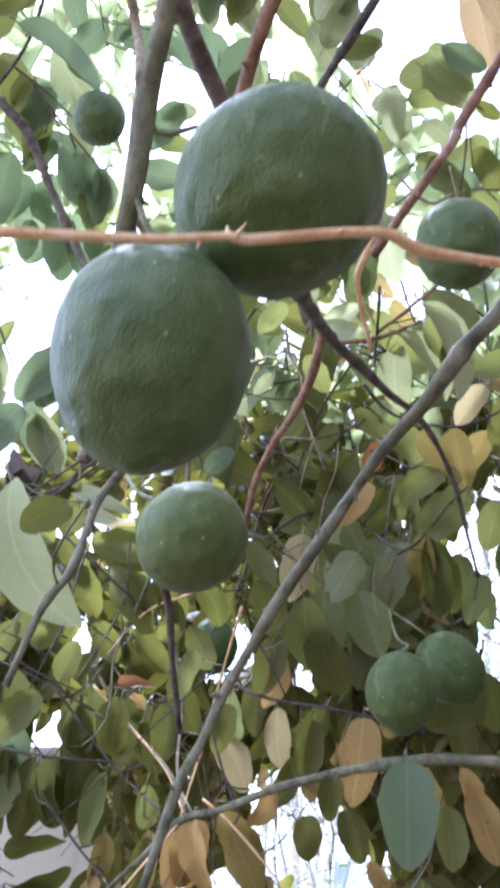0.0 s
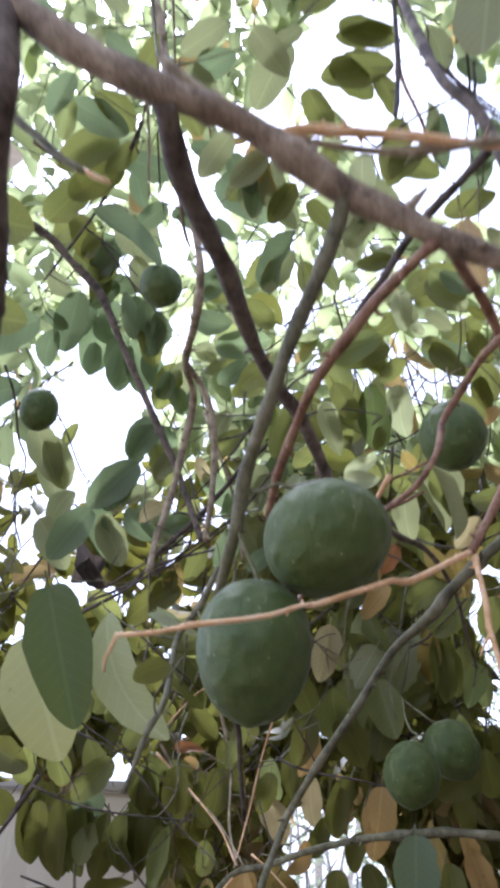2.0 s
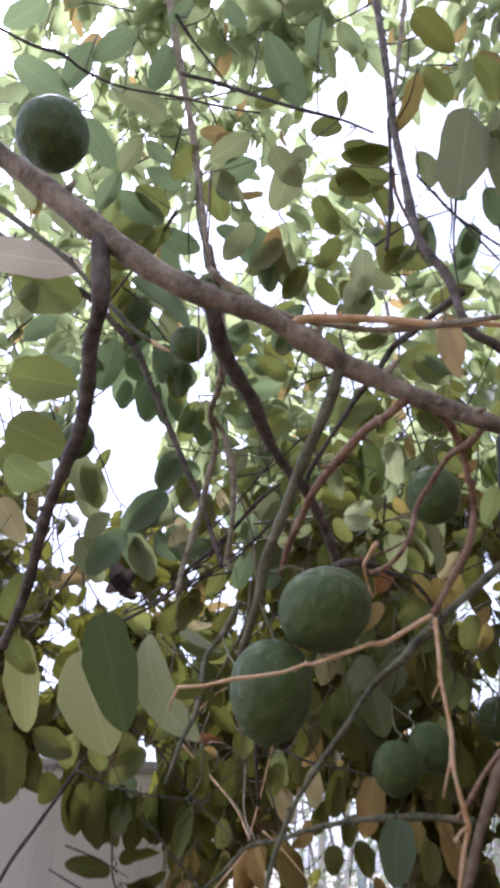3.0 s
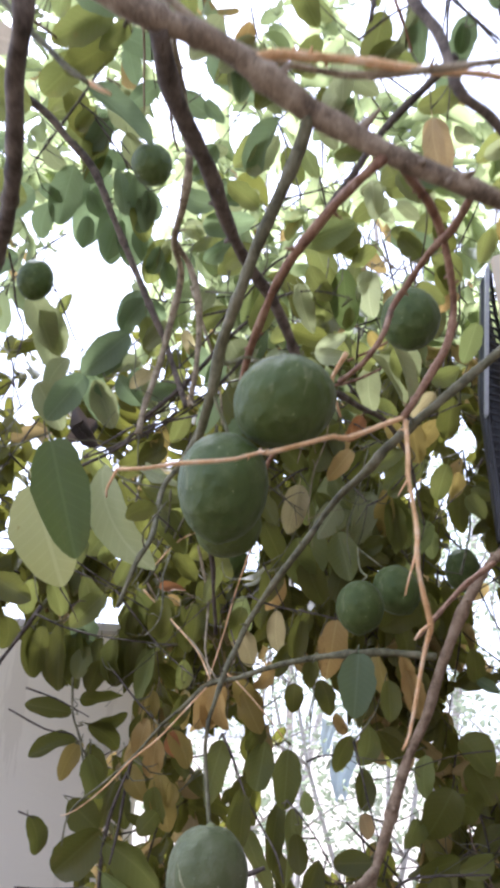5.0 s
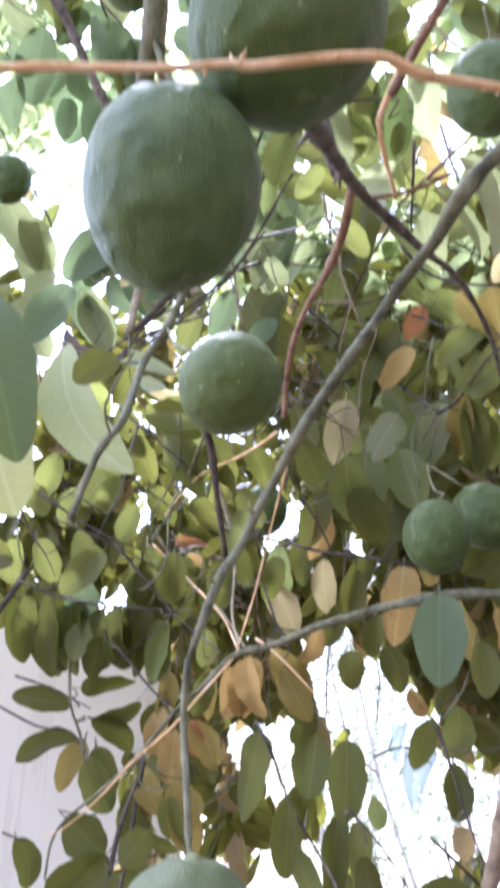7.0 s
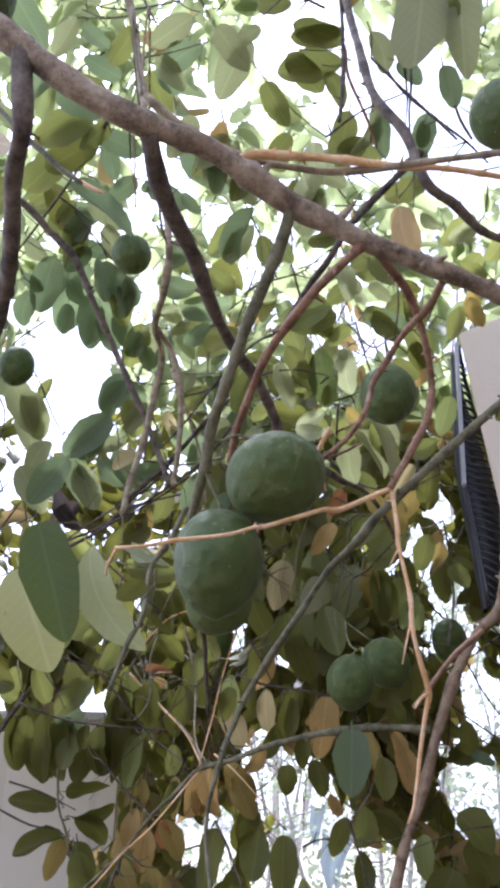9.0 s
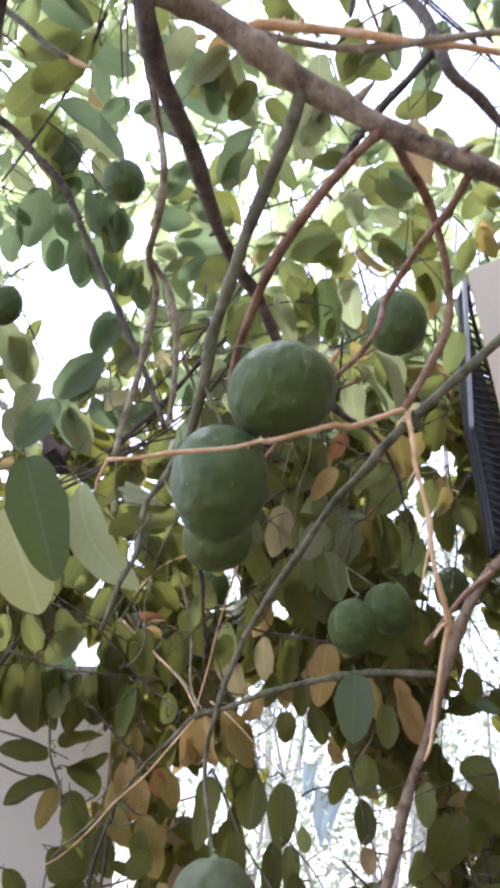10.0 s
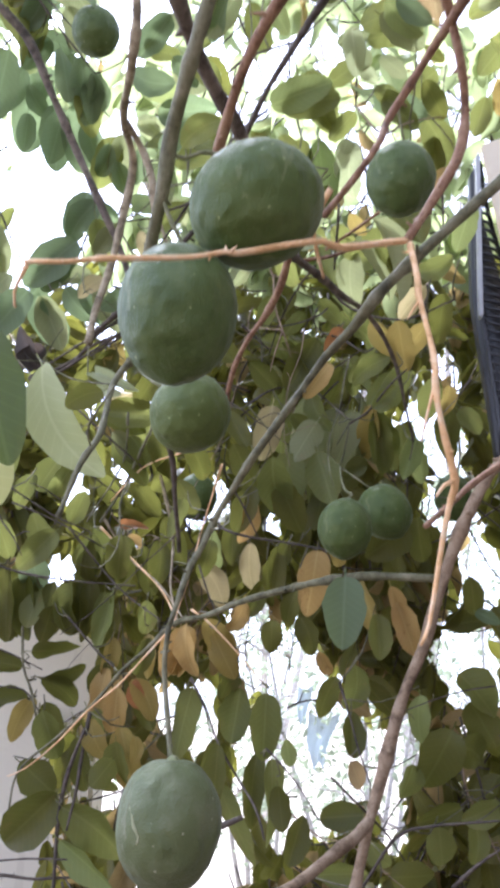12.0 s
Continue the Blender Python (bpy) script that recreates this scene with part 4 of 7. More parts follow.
bough("twig", OLIVE, [(-0.099, 0.468, 2.50, 0.0011), (-0.098, 0.36, 2.47, 0.0011), (-0.07, 0.19, 2.38, 0.0011), (-0.06, 0.18, 2.308, 0.0012), (-0.051, 0.17, 2.26, 0.0012), (-0.042, 0.15, 2.211, 0.0012)])
bough("twig", BROWN, [(-0.102, 0.474, 2.52, 0.0011), (-0.085, 0.37, 2.49, 0.0012), (-0.056, 0.2, 2.395, 0.0012), (-0.052, 0.18, 2.308, 0.0012), (-0.048, 0.17, 2.264, 0.0012), (-0.037, 0.15, 2.21, 0.0012)])
bough("twig", BROWN, [(-0.048, 0.16, 2.182, 0.0009), (-0.049, 0.18, 2.171, 0.0009), (-0.049, 0.19, 2.15, 0.0009), (-0.048, 0.2, 2.131, 0.0008)])
bough("twig", BROWN, [(-0.039, 0.21, 2.191, 0.0014), (-0.034, 0.23, 2.164, 0.0013), (-0.032, 0.25, 2.15, 0.0012), (-0.03, 0.27, 2.151, 0.001)])
bough("twig", SHADY, [(0.212, 0.45, 2.645, 0.002), (0.248, 0.45, 2.588, 0.002), (0.28, 0.44, 2.526, 0.0018), (0.313, 0.43, 2.461, 0.0016)])
bough("twig", SHADY, [(0.273, 0.46, 2.678, 0.0018), (0.265, 0.45, 2.582, 0.0018), (0.256, 0.44, 2.515, 0.0016), (0.25, 0.42, 2.435, 0.0014)])
bough("twig", SHADY, [(0.325, 0.46, 2.567, 0.0024), (0.328, 0.45, 2.517, 0.0022), (0.336, 0.44, 2.472, 0.0018)])
bough("twig", SHADY, [(0.167, 0.4, 2.713, 0.0032), (0.165, 0.39, 2.581, 0.003), (0.16, 0.38, 2.493, 0.0028), (0.153, 0.37, 2.427, 0.0024)])

bough("twig", OLIVE, [(-0.296, 0.200, 2.346, 0.0035), (-0.199, 0.2, 2.264, 0.0032), (-0.161, 0.2, 2.22, 0.003), (-0.138, 0.2, 2.197, 0.0027), (-0.118, 0.2, 2.175, 0.0025), (-0.097, 0.2, 2.159, 0.0023)])
bough("twig", ORANGE, [(-0.099, 0.2, 2.161, 0.0023), (-0.089, 0.2, 2.154, 0.002), (-0.078, 0.2, 2.148, 0.0012)])

LEAF_ENDS = []
LEAF_NO = [0]


def leaves(kind, rows):
    """Single leaves: where the stalk joins the blade, the tip, the turn about the midrib in degrees and the width."""
    for row in rows:
        LEAF_NO[0] += 1
        LEAF_ROWS.append((kind, 8 if kind == "q" else 0 if kind in "bvn" and row[7] > 0.055 else (4, 6, 7, 2)[LEAF_NO[0] % 4] if kind in "ocyrm" else (LEAF_NO[0] * 5 + LEAF_NO[0] // 6) % 8, row))
        LEAF_ENDS.append(row[:6])


LEAF_ROWS = []
leaves("g", [(-0.142, 0.484, 2.757, -0.185, 0.524, 2.721, -40, 0.036),
    (-0.329, 0.933, 2.794, -0.347, 0.986, 2.706, -15, 0.054),
    (-0.041, 0.678, 2.697, -0.072, 0.72, 2.674, -40, 0.03)])
leaves("g", [(-0.053, 0.864, 2.595, 0.009, 0.908, 2.571, 32, 0.041),
    (0.094, 0.497, 2.713, 0.151, 0.533, 2.673, 44, 0.041),
    (0.153, 0.505, 2.681, 0.179, 0.529, 2.637, 29, 0.029),
    (0.101, 0.446, 2.712, 0.179, 0.46, 2.69, 56, 0.037),
    (0.06, 0.512, 2.67, 0.095, 0.549, 2.617, 32, 0.038),
    (0.218, 0.554, 2.595, 0.166, 0.6, 2.574, -37, 0.038),
    (0.311, 0.578, 2.535, 0.248, 0.611, 2.533, -47, 0.037),
    (0.42, 0.722, 2.598, 0.368, 0.76, 2.564, -26, 0.038),
    (0.449, 0.783, 2.548, 0.475, 0.731, 2.576, 16, 0.034),
    (0.181, 0.644, 2.483, 0.129, 0.654, 2.48, -45, 0.027)])
leaves("g", [(0.061, 0.69, 2.646, 0.1, 0.715, 2.607, 24, 0.031),
    (0.316, 0.754, 2.462, 0.265, 0.799, 2.449, -33, 0.036),
    (0.167, 0.771, 2.45, 0.214, 0.752, 2.482, 30, 0.031),
    (0.129, 0.77, 2.426, 0.178, 0.8, 2.391, 31, 0.035),
    (0.204, 0.778, 2.41, 0.169, 0.814, 2.389, -32, 0.028),
    (0.236, 0.737, 2.403, 0.279, 0.742, 2.353, 36, 0.034),
    (0.303, 0.803, 2.429, 0.343, 0.842, 2.364, 26, 0.045),
    (-0.207, 1.108, 2.639, -0.243, 1.154, 2.552, -25, 0.054)])
leaves("g", [(-0.478, 1.314, 2.556, -0.449, 1.275, 2.598, 13, 0.027),
    (0.017, 0.799, 2.411, -0.051, 0.832, 2.387, -35, 0.041),
    (0.046, 0.85, 2.365, 0.008, 0.89, 2.298, -12, 0.044),
    (0.13, 0.796, 2.379, 0.128, 0.862, 2.306, 4, 0.043),
    (0.239, 0.819, 2.247, 0.285, 0.843, 2.193, 17, 0.039),
    (0.399, 0.81, 2.47, 0.386, 0.838, 2.419, 1, 0.031)])
leaves("g", [(0.126, 1.235, 2.18, 0.116, 1.287, 2.071, 23, 0.05),
    (0.487, 1.403, 2.204, 0.532, 1.389, 2.181, 18, 0.027),
    (0.321, 0.4, 2.045, 0.303, 0.4, 2.029, -14, 0.018),
    (0.174, 1.192, 2.114, 0.147, 1.224, 2.021, 0, 0.045),
    (0.314, 1.048, 2.145, 0.271, 1.06, 2.073, 3, 0.044),
    (0.387, 1.155, 2.174, 0.367, 1.194, 2.106, 12, 0.042),
    (0.27, 1.087, 2.192, 0.227, 1.101, 2.141, -4, 0.036),
    (0.279, 1.115, 2.078, 0.288, 1.13, 1.991, 14, 0.041),
    (0.239, 1.167, 2.207, 0.247, 1.183, 2.148, 6, 0.032)])
leaves("g", [(-0.217, 1.287, 1.926, -0.219, 1.33, 1.815, -42, 0.05),
    (-0.214, 1.194, 2.124, -0.124, 1.213, 2.082, 15, 0.045),
    (-0.212, 1.244, 1.901, -0.215, 1.273, 1.815, -18, 0.045),
    (-0.176, 1.316, 1.915, -0.166, 1.337, 1.835, -15, 0.042),
    (-0.315, 1.231, 1.934, -0.29, 1.254, 1.866, -10, 0.041),
    (-0.383, 1.248, 1.925, -0.355, 1.269, 1.857, -15, 0.04),
    (-0.422, 1.251, 1.926, -0.434, 1.282, 1.849, -20, 0.043)])
leaves("g", [(0.293, 1.026, 2.102, 0.259, 1.051, 2.074, -17, 0.026),
    (0.32, 1.147, 2.084, 0.325, 1.157, 2.009, 11, 0.038),
    (0.154, 1.13, 2.285, 0.12, 1.149, 2.249, -15, 0.028),
    (0.178, 1.092, 2.289, 0.219, 1.111, 2.251, 27, 0.031),
    (0.095, 1.11, 2.305, 0.077, 1.126, 2.246, -14, 0.033),
    (0.076, 0.894, 2.326, 0.038, 0.925, 2.302, -35, 0.028),
    (0.104, 0.976, 2.303, 0.134, 1.006, 2.259, 24, 0.032),
    (0.172, 0.888, 2.264, 0.145, 0.861, 2.293, -29, 0.025),
    (0.169, 0.812, 2.313, 0.163, 0.833, 2.283, -7, 0.019),
    (0.131, 0.848, 2.316, 0.097, 0.871, 2.314, -43, 0.021)])
leaves("g", [(0.149, 1.238, 2.249, 0.121, 1.286, 2.201, -15, 0.038),
    (0.136, 1.182, 2.112, 0.179, 1.209, 2.076, 17, 0.032),
    (-0.134, 0.571, 2.768, -0.102, 0.63, 2.724, 16, 0.042),
    (0.098, 0.414, 2.712, 0.042, 0.43, 2.72, -55, 0.031),
    (0.178, 0.499, 2.698, 0.079, 0.517, 2.694, -40, 0.053),
    (0.008, 0.368, 2.746, -0.036, 0.392, 2.733, -54, 0.027),
    (0.101, 0.369, 2.737, 0.097, 0.39, 2.708, -9, 0.019)])
leaves("g", [(0.175, 0.457, 2.715, 0.095, 0.456, 2.704, -74, 0.034),
    (0.209, 0.311, 2.706, 0.253, 0.354, 2.689, 57, 0.034),
    (0.189, 0.536, 2.636, 0.172, 0.581, 2.569, -7, 0.043),
    (-0.638, 1.083, 2.499, -0.545, 1.146, 2.418, 2, 0.072),
    (-0.258, 0.565, 2.75, -0.203, 0.62, 2.723, 37, 0.043)])
leaves("g", [(-0.212, 0.661, 2.748, -0.265, 0.681, 2.711, -38, 0.035),
    (0.1, 0.614, 2.674, 0.062, 0.659, 2.636, -35, 0.036),
    (0.273, 0.285, 2.692, 0.306, 0.322, 2.647, 34, 0.035),
    (0.307, 0.34, 2.612, 0.287, 0.37, 2.58, -18, 0.025),
    (-0.551, 1.136, 2.229, -0.58, 1.171, 2.129, -31, 0.057),
    (-0.551, 1.14, 2.098, -0.495, 1.156, 2.024, -9, 0.049),
    (-0.343, 1.199, 2.188, -0.286, 1.253, 2.135, -2, 0.049),
    (-0.33, 0.894, 2.792, -0.371, 0.93, 2.758, -47, 0.034)])
leaves("g", [(-0.126, 0.901, 2.656, -0.067, 0.908, 2.64, 40, 0.032),
    (-0.177, 1.118, 2.279, -0.138, 1.108, 2.333, 30, 0.035),
    (-0.122, 1.113, 2.243, -0.152, 1.137, 2.186, -20, 0.036),
    (0.209, 0.681, 2.439, 0.266, 0.658, 2.433, 49, 0.032),
    (0.391, 0.747, 2.514, 0.438, 0.759, 2.495, 41, 0.027),
    (0.41, 0.824, 2.483, 0.398, 0.875, 2.453, -2, 0.031),
    (0.226, 0.731, 2.411, 0.266, 0.737, 2.378, 37, 0.027),
    (0.272, 0.775, 2.339, 0.312, 0.779, 2.305, 32, 0.028)])
leaves("g", [(0.358, 0.89, 2.252, 0.304, 0.93, 2.243, -32, 0.035),
    (0.1, 0.77, 2.361, 0.134, 0.798, 2.313, 28, 0.034),
    (0.178, 0.833, 2.261, 0.215, 0.863, 2.222, 22, 0.032),
    (-0.168, 1.227, 2.079, -0.144, 1.269, 2.007, 2, 0.045),
    (-0.247, 1.2, 2.012, -0.284, 1.22, 1.954, -25, 0.037),
    (-0.362, 1.225, 2.061, -0.393, 1.252, 1.993, -31, 0.041),
    (-0.321, 1.233, 2.005, -0.341, 1.231, 1.939, -22, 0.036),
    (-0.394, 1.18, 2.006, -0.366, 1.218, 1.954, -18, 0.037),
    (-0.225, 1.229, 1.975, -0.253, 1.251, 1.917, -19, 0.036)])
leaves("g", [(-0.221, 0.996, 2.673, -0.238, 1.049, 2.585, -14, 0.054),
    (-0.075, 1.017, 2.499, -0.001, 0.994, 2.548, 33, 0.048),
    (0.175, 0.592, 2.63, 0.246, 0.602, 2.598, 43, 0.04),
    (0.198, 0.661, 2.44, 0.265, 0.64, 2.464, 31, 0.039),
    (0.135, 0.752, 2.455, 0.179, 0.801, 2.396, 23, 0.046),
    (0.1, 0.744, 2.383, 0.182, 0.742, 2.404, 37, 0.044),
    (0.434, 0.76, 2.547, 0.39, 0.801, 2.501, -19, 0.039)])
leaves("g", [(0.054, 0.759, 2.586, 0.079, 0.816, 2.543, 27, 0.039),
    (0.056, 0.659, 2.673, 0.102, 0.691, 2.661, 53, 0.03),
    (-0.216, 1.068, 2.428, -0.198, 1.13, 2.364, -2, 0.047),
    (-0.099, 1.179, 2.103, -0.2, 1.148, 2.096, -19, 0.053),
    (-0.144, 1.177, 2.062, -0.116, 1.195, 2.003, 7, 0.035),
    (-0.113, 1.033, 2.384, -0.049, 0.999, 2.413, 31, 0.04),
    (0.081, 1.184, 2.26, 0.148, 1.188, 2.227, 23, 0.039)])
leaves("g", [(0.28, 1.009, 2.143, 0.223, 1.021, 2.105, -8, 0.036),
    (0.274, 1.111, 2.097, 0.307, 1.155, 2.005, 20, 0.052),
    (-0.27, 1.23, 1.902, -0.326, 1.217, 1.833, -16, 0.047),
    (-0.213, 1.265, 1.905, -0.214, 1.292, 1.815, -10, 0.049)])
leaves("p", [(-0.232, 0.475, 2.77, -0.272, 0.515, 2.734, -42, 0.035),
    (0.034, 0.479, 2.727, -0.013, 0.539, 2.665, -26, 0.051),
    (0.053, 0.448, 2.708, 0.014, 0.471, 2.702, -61, 0.024),
    (0.002, 0.692, 2.693, 0.042, 0.736, 2.639, 30, 0.041),
    (0.213, 0.439, 2.685, 0.241, 0.483, 2.647, 30, 0.033),
    (0.268, 0.33, 2.646, 0.245, 0.33, 2.498, 4, 0.072),
    (0.316, 0.34, 2.657, 0.304, 0.34, 2.508, 19, 0.054),
    (0.216, 0.495, 2.614, 0.213, 0.56, 2.561, -49, 0.035),
    (0.171, 0.699, 2.451, 0.215, 0.691, 2.456, 35, 0.023),
    (-0.094, 1.051, 2.463, -0.054, 1.072, 2.424, -6, 0.025),
    (0.084, 0.8, 2.345, 0.117, 0.823, 2.273, -4, 0.035)])
leaves("p", [(0.23, 0.805, 2.253, 0.291, 0.842, 2.159, -55, 0.05),
    (0.206, 0.852, 2.248, 0.282, 0.889, 2.19, -41, 0.043),
    (0.208, 0.871, 2.242, 0.216, 0.892, 2.165, 5, 0.042),
    (0.234, 1.18, 2.105, 0.207, 1.212, 2.024, 0, 0.045),
    (0.186, 1.28, 2.197, 0.154, 1.337, 2.088, 0, 0.058),
    (0.225, 1.151, 2.096, 0.21, 1.193, 2.015, 6, 0.039),
    (0.254, 1.142, 2.127, 0.237, 1.183, 2.02, -53, 0.049),
    (-0.177, 1.186, 2.072, -0.122, 1.22, 2.018, 2, 0.035),
    (-0.011, 1.05, 2.297, 0.02, 1.084, 2.271, 17, 0.028),
    (0.055, 1.031, 2.31, 0.031, 1.045, 2.282, -30, 0.02),
    (-0.271, 0.421, 2.818, -0.188, 0.474, 2.804, 44, 0.046),
    (-0.012, 0.448, 2.709, 0.034, 0.481, 2.658, 31, 0.04)])
leaves("p", [(-0.274, 0.871, 2.808, -0.221, 0.917, 2.794, 40, 0.037),
    (0.19, 0.69, 2.442, 0.214, 0.727, 2.423, 35, 0.025),
    (0.119, 0.696, 2.555, 0.156, 0.646, 2.581, 38, 0.035),
    (0.37, 0.722, 2.543, 0.422, 0.697, 2.561, 40, 0.032),
    (0.287, 0.557, 2.45, 0.314, 0.561, 2.427, 42, 0.019),
    (-0.116, 0.886, 2.678, -0.06, 0.887, 2.687, 43, 0.03),
    (0, 0.623, 2.677, -0.056, 0.649, 2.634, -39, 0.039),
    (0.012, 0.641, 2.687, 0.026, 0.721, 2.607, 33, 0.048),
    (0.04, 0.747, 2.598, -0.011, 0.798, 2.561, -37, 0.042),
    (0.142, 0.635, 2.623, 0.193, 0.644, 2.588, 43, 0.033)])
leaves("p", [(0.102, 0.693, 2.591, 0.134, 0.714, 2.544, 33, 0.032),
    (0.18, 0.634, 2.493, 0.142, 0.672, 2.481, -35, 0.029),
    (0.219, 0.639, 2.436, 0.28, 0.67, 2.414, 45, 0.037),
    (0.231, 0.714, 2.446, 0.264, 0.716, 2.416, 30, 0.023),
    (0.224, 1.202, 2.128, 0.159, 1.217, 2.041, -11, 0.055),
    (0.239, 1.156, 2.112, 0.225, 1.19, 2.008, 8, 0.058)])
leaves("d", [(0.066, 0.927, 2.337, 0.147, 0.948, 2.321, 34, 0.041),
    (0.358, 0.952, 2.225, 0.352, 0.999, 2.159, 16, 0.042),
    (0.227, 1.19, 2.208, 0.194, 1.224, 2.136, 2, 0.045),
    (-0.095, 1.132, 2.17, -0.138, 1.163, 2.111, -21, 0.041),
    (-0.172, 1.12, 2.199, -0.215, 1.148, 2.139, -25, 0.041),
    (-0.257, 1.202, 2.134, -0.22, 1.22, 2.071, -2, 0.039)])
leaves("d", [(0.027, 1.107, 2.085, 0.06, 1.116, 2.024, 1, 0.036),
    (0.038, 1.111, 2.029, 0.078, 1.146, 1.956, 2, 0.044)])

leaves("d", [(-0.078, 0.62, 1.913, -0.115, 0.62, 1.892, -35, 0.028),
    (-0.13, 1.329, 1.899, -0.112, 1.359, 1.812, -2, 0.042)])
leaves("d", [(-0.091, 1.3, 1.949, -0.055, 1.337, 1.864, 8, 0.042),
    (-0.027, 1.226, 1.938, -0.063, 1.216, 1.998, -8, 0.037),
    (0.004, 1.175, 1.881, -0.011, 1.18, 1.816, -10, 0.035),
    (-0.048, 1.15, 2.046, -0.008, 1.191, 1.98, 4, 0.038),
    (0.255, 0.834, 2.215, 0.282, 0.858, 2.179, 36, 0.027),
    (0.22, 1.138, 1.986, 0.257, 1.12, 1.996, 22, 0.022),
    (0.267, 1.133, 1.879, 0.299, 1.116, 1.845, 19, 0.026),
    (0.133, 1.179, 1.882, 0.101, 1.209, 1.823, 1, 0.037)])
leaves("d", [(0.093, 1.208, 1.823, 0.068, 1.22, 1.759, -11, 0.033),
    (0.147, 1.16, 1.799, 0.131, 1.169, 1.739, 5, 0.032),
    (0.19, 0.261, 2.758, 0.244, 0.288, 2.709, 43, 0.041),
    (0.042, 0.657, 2.648, 0.002, 0.695, 2.603, -27, 0.037),
    (0.102, 0.675, 2.625, 0.162, 0.686, 2.583, 30, 0.038),
    (0.28, 0.671, 2.42, 0.307, 0.683, 2.408, 54, 0.017),
    (0.296, 0.742, 2.433, 0.329, 0.782, 2.401, 43, 0.032)])
leaves("d", [(-0.536, 1.2, 1.92, -0.521, 1.2, 1.786, -20, 0.069),
    (-0.507, 1.25, 1.928, -0.416, 1.25, 1.883, 4, 0.057),
    (-0.615, 1.25, 1.98, -0.556, 1.25, 1.871, -10, 0.065),
    (-0.069, 0.8, 1.558, -0.091, 0.8, 1.529, -7, 0.028),
    (-0.234, 1.212, 2.083, -0.201, 1.238, 2.011, -7, 0.041),
    (-0.298, 1.197, 2.069, -0.254, 1.225, 2.012, -1, 0.04),
    (-0.105, 1.184, 2.07, -0.069, 1.2, 1.993, -1, 0.043),
    (-0.207, 1.255, 2.012, -0.172, 1.285, 1.954, -7, 0.038),
    (-0.077, 1.186, 2.024, -0.106, 1.223, 1.964, -17, 0.039),
    (-0.146, 1.279, 2.001, -0.098, 1.29, 1.946, -2, 0.038)])

leaves("d", [(0.318, 0.822, 2.408, 0.334, 0.848, 2.355, 25, 0.032),
    (-0.162, 1.132, 2.174, -0.249, 1.128, 2.104, -25, 0.058),
    (0.18, 1.173, 2.257, 0.126, 1.199, 2.16, -12, 0.06),
    (0.51, 1.429, 2.226, 0.558, 1.413, 2.181, 27, 0.035),
    (0.457, 1.319, 2.198, 0.449, 1.346, 2.083, 17, 0.05),
    (0.059, 1.172, 2.207, 0.115, 1.207, 2.162, 16, 0.041),
    (0.111, 1.092, 1.965, 0.151, 1.127, 1.885, 12, 0.05),
    (0.195, 1.156, 1.983, 0.173, 1.157, 1.901, 5, 0.044),
    (0.323, 1.192, 1.994, 0.299, 1.191, 1.931, 0, 0.035)])
leaves("d", [(0.072, 1.122, 1.961, 0.044, 1.136, 1.885, -2, 0.043),
    (0.254, 1.137, 2.02, 0.216, 1.166, 1.965, 2, 0.038),
    (-0.169, 1.332, 1.918, -0.178, 1.341, 1.801, -11, 0.061),
    (-0.096, 1.28, 1.899, -0.102, 1.275, 1.815, -5, 0.044)])
leaves("d", [(0.418, 1.13, 1.824, 0.428, 1.154, 1.763, 15, 0.035),
    (0.114, 1.168, 1.863, 0.105, 1.183, 1.788, -1, 0.04),
    (0.289, 1.148, 1.863, 0.304, 1.144, 1.796, 11, 0.035),
    (0.343, 1.154, 1.924, 0.353, 1.179, 1.849, 20, 0.041)])
leaves("l", [(-0.285, 0.545, 2.715, -0.305, 0.592, 2.675, -31, 0.033),
    (0.223, 0.618, 2.439, 0.275, 0.641, 2.405, 36, 0.034),
    (0.081, 0.732, 2.56, 0.11, 0.752, 2.517, 29, 0.029),
    (0.381, 0.858, 2.319, 0.364, 0.891, 2.26, 0, 0.036),
    (0.047, 0.873, 2.39, 0.016, 0.909, 2.371, -35, 0.027),
    (0.308, 1.163, 1.977, 0.325, 1.186, 1.934, 20, 0.027),
    (0.061, 0.556, 2.682, 0.118, 0.571, 2.658, 39, 0.033),
    (-0.145, 0.978, 2.639, -0.064, 1.003, 2.644, 42, 0.044)])
leaves("l", [(0.086, 0.736, 2.381, 0.168, 0.709, 2.4, 37, 0.046),
    (0.342, 1.19, 2.059, 0.359, 1.187, 1.993, 18, 0.035)])
leaves("b", [(-0.24, 0.7, 2.766, -0.163, 0.729, 2.751, 38, 0.044),
    (-0.093, 0.771, 2.692, -0.061, 0.785, 2.658, 31, 0.025),
    (-0.124, 0.658, 2.741, -0.076, 0.68, 2.719, 34, 0.03),
    (-0.136, 0.773, 2.728, -0.174, 0.787, 2.714, -44, 0.022),
    (0.3, 0.529, 2.609, 0.3, 0.566, 2.585, 6, 0.023),
    (0.134, 0.643, 2.598, 0.163, 0.672, 2.567, 31, 0.027),
    (-0.309, 1.101, 2.688, -0.341, 1.15, 2.607, -22, 0.052),
    (-0.384, 1.124, 2.704, -0.397, 1.16, 2.643, -24, 0.038),
    (-0.441, 1.044, 2.677, -0.47, 1.098, 2.614, -27, 0.046),
    (0.198, 0.925, 1.783, 0.191, 0.905, 1.691, 2, 0.057),
    (-0.408, 0.338, 2.786, -0.333, 0.398, 2.77, 41, 0.051)])
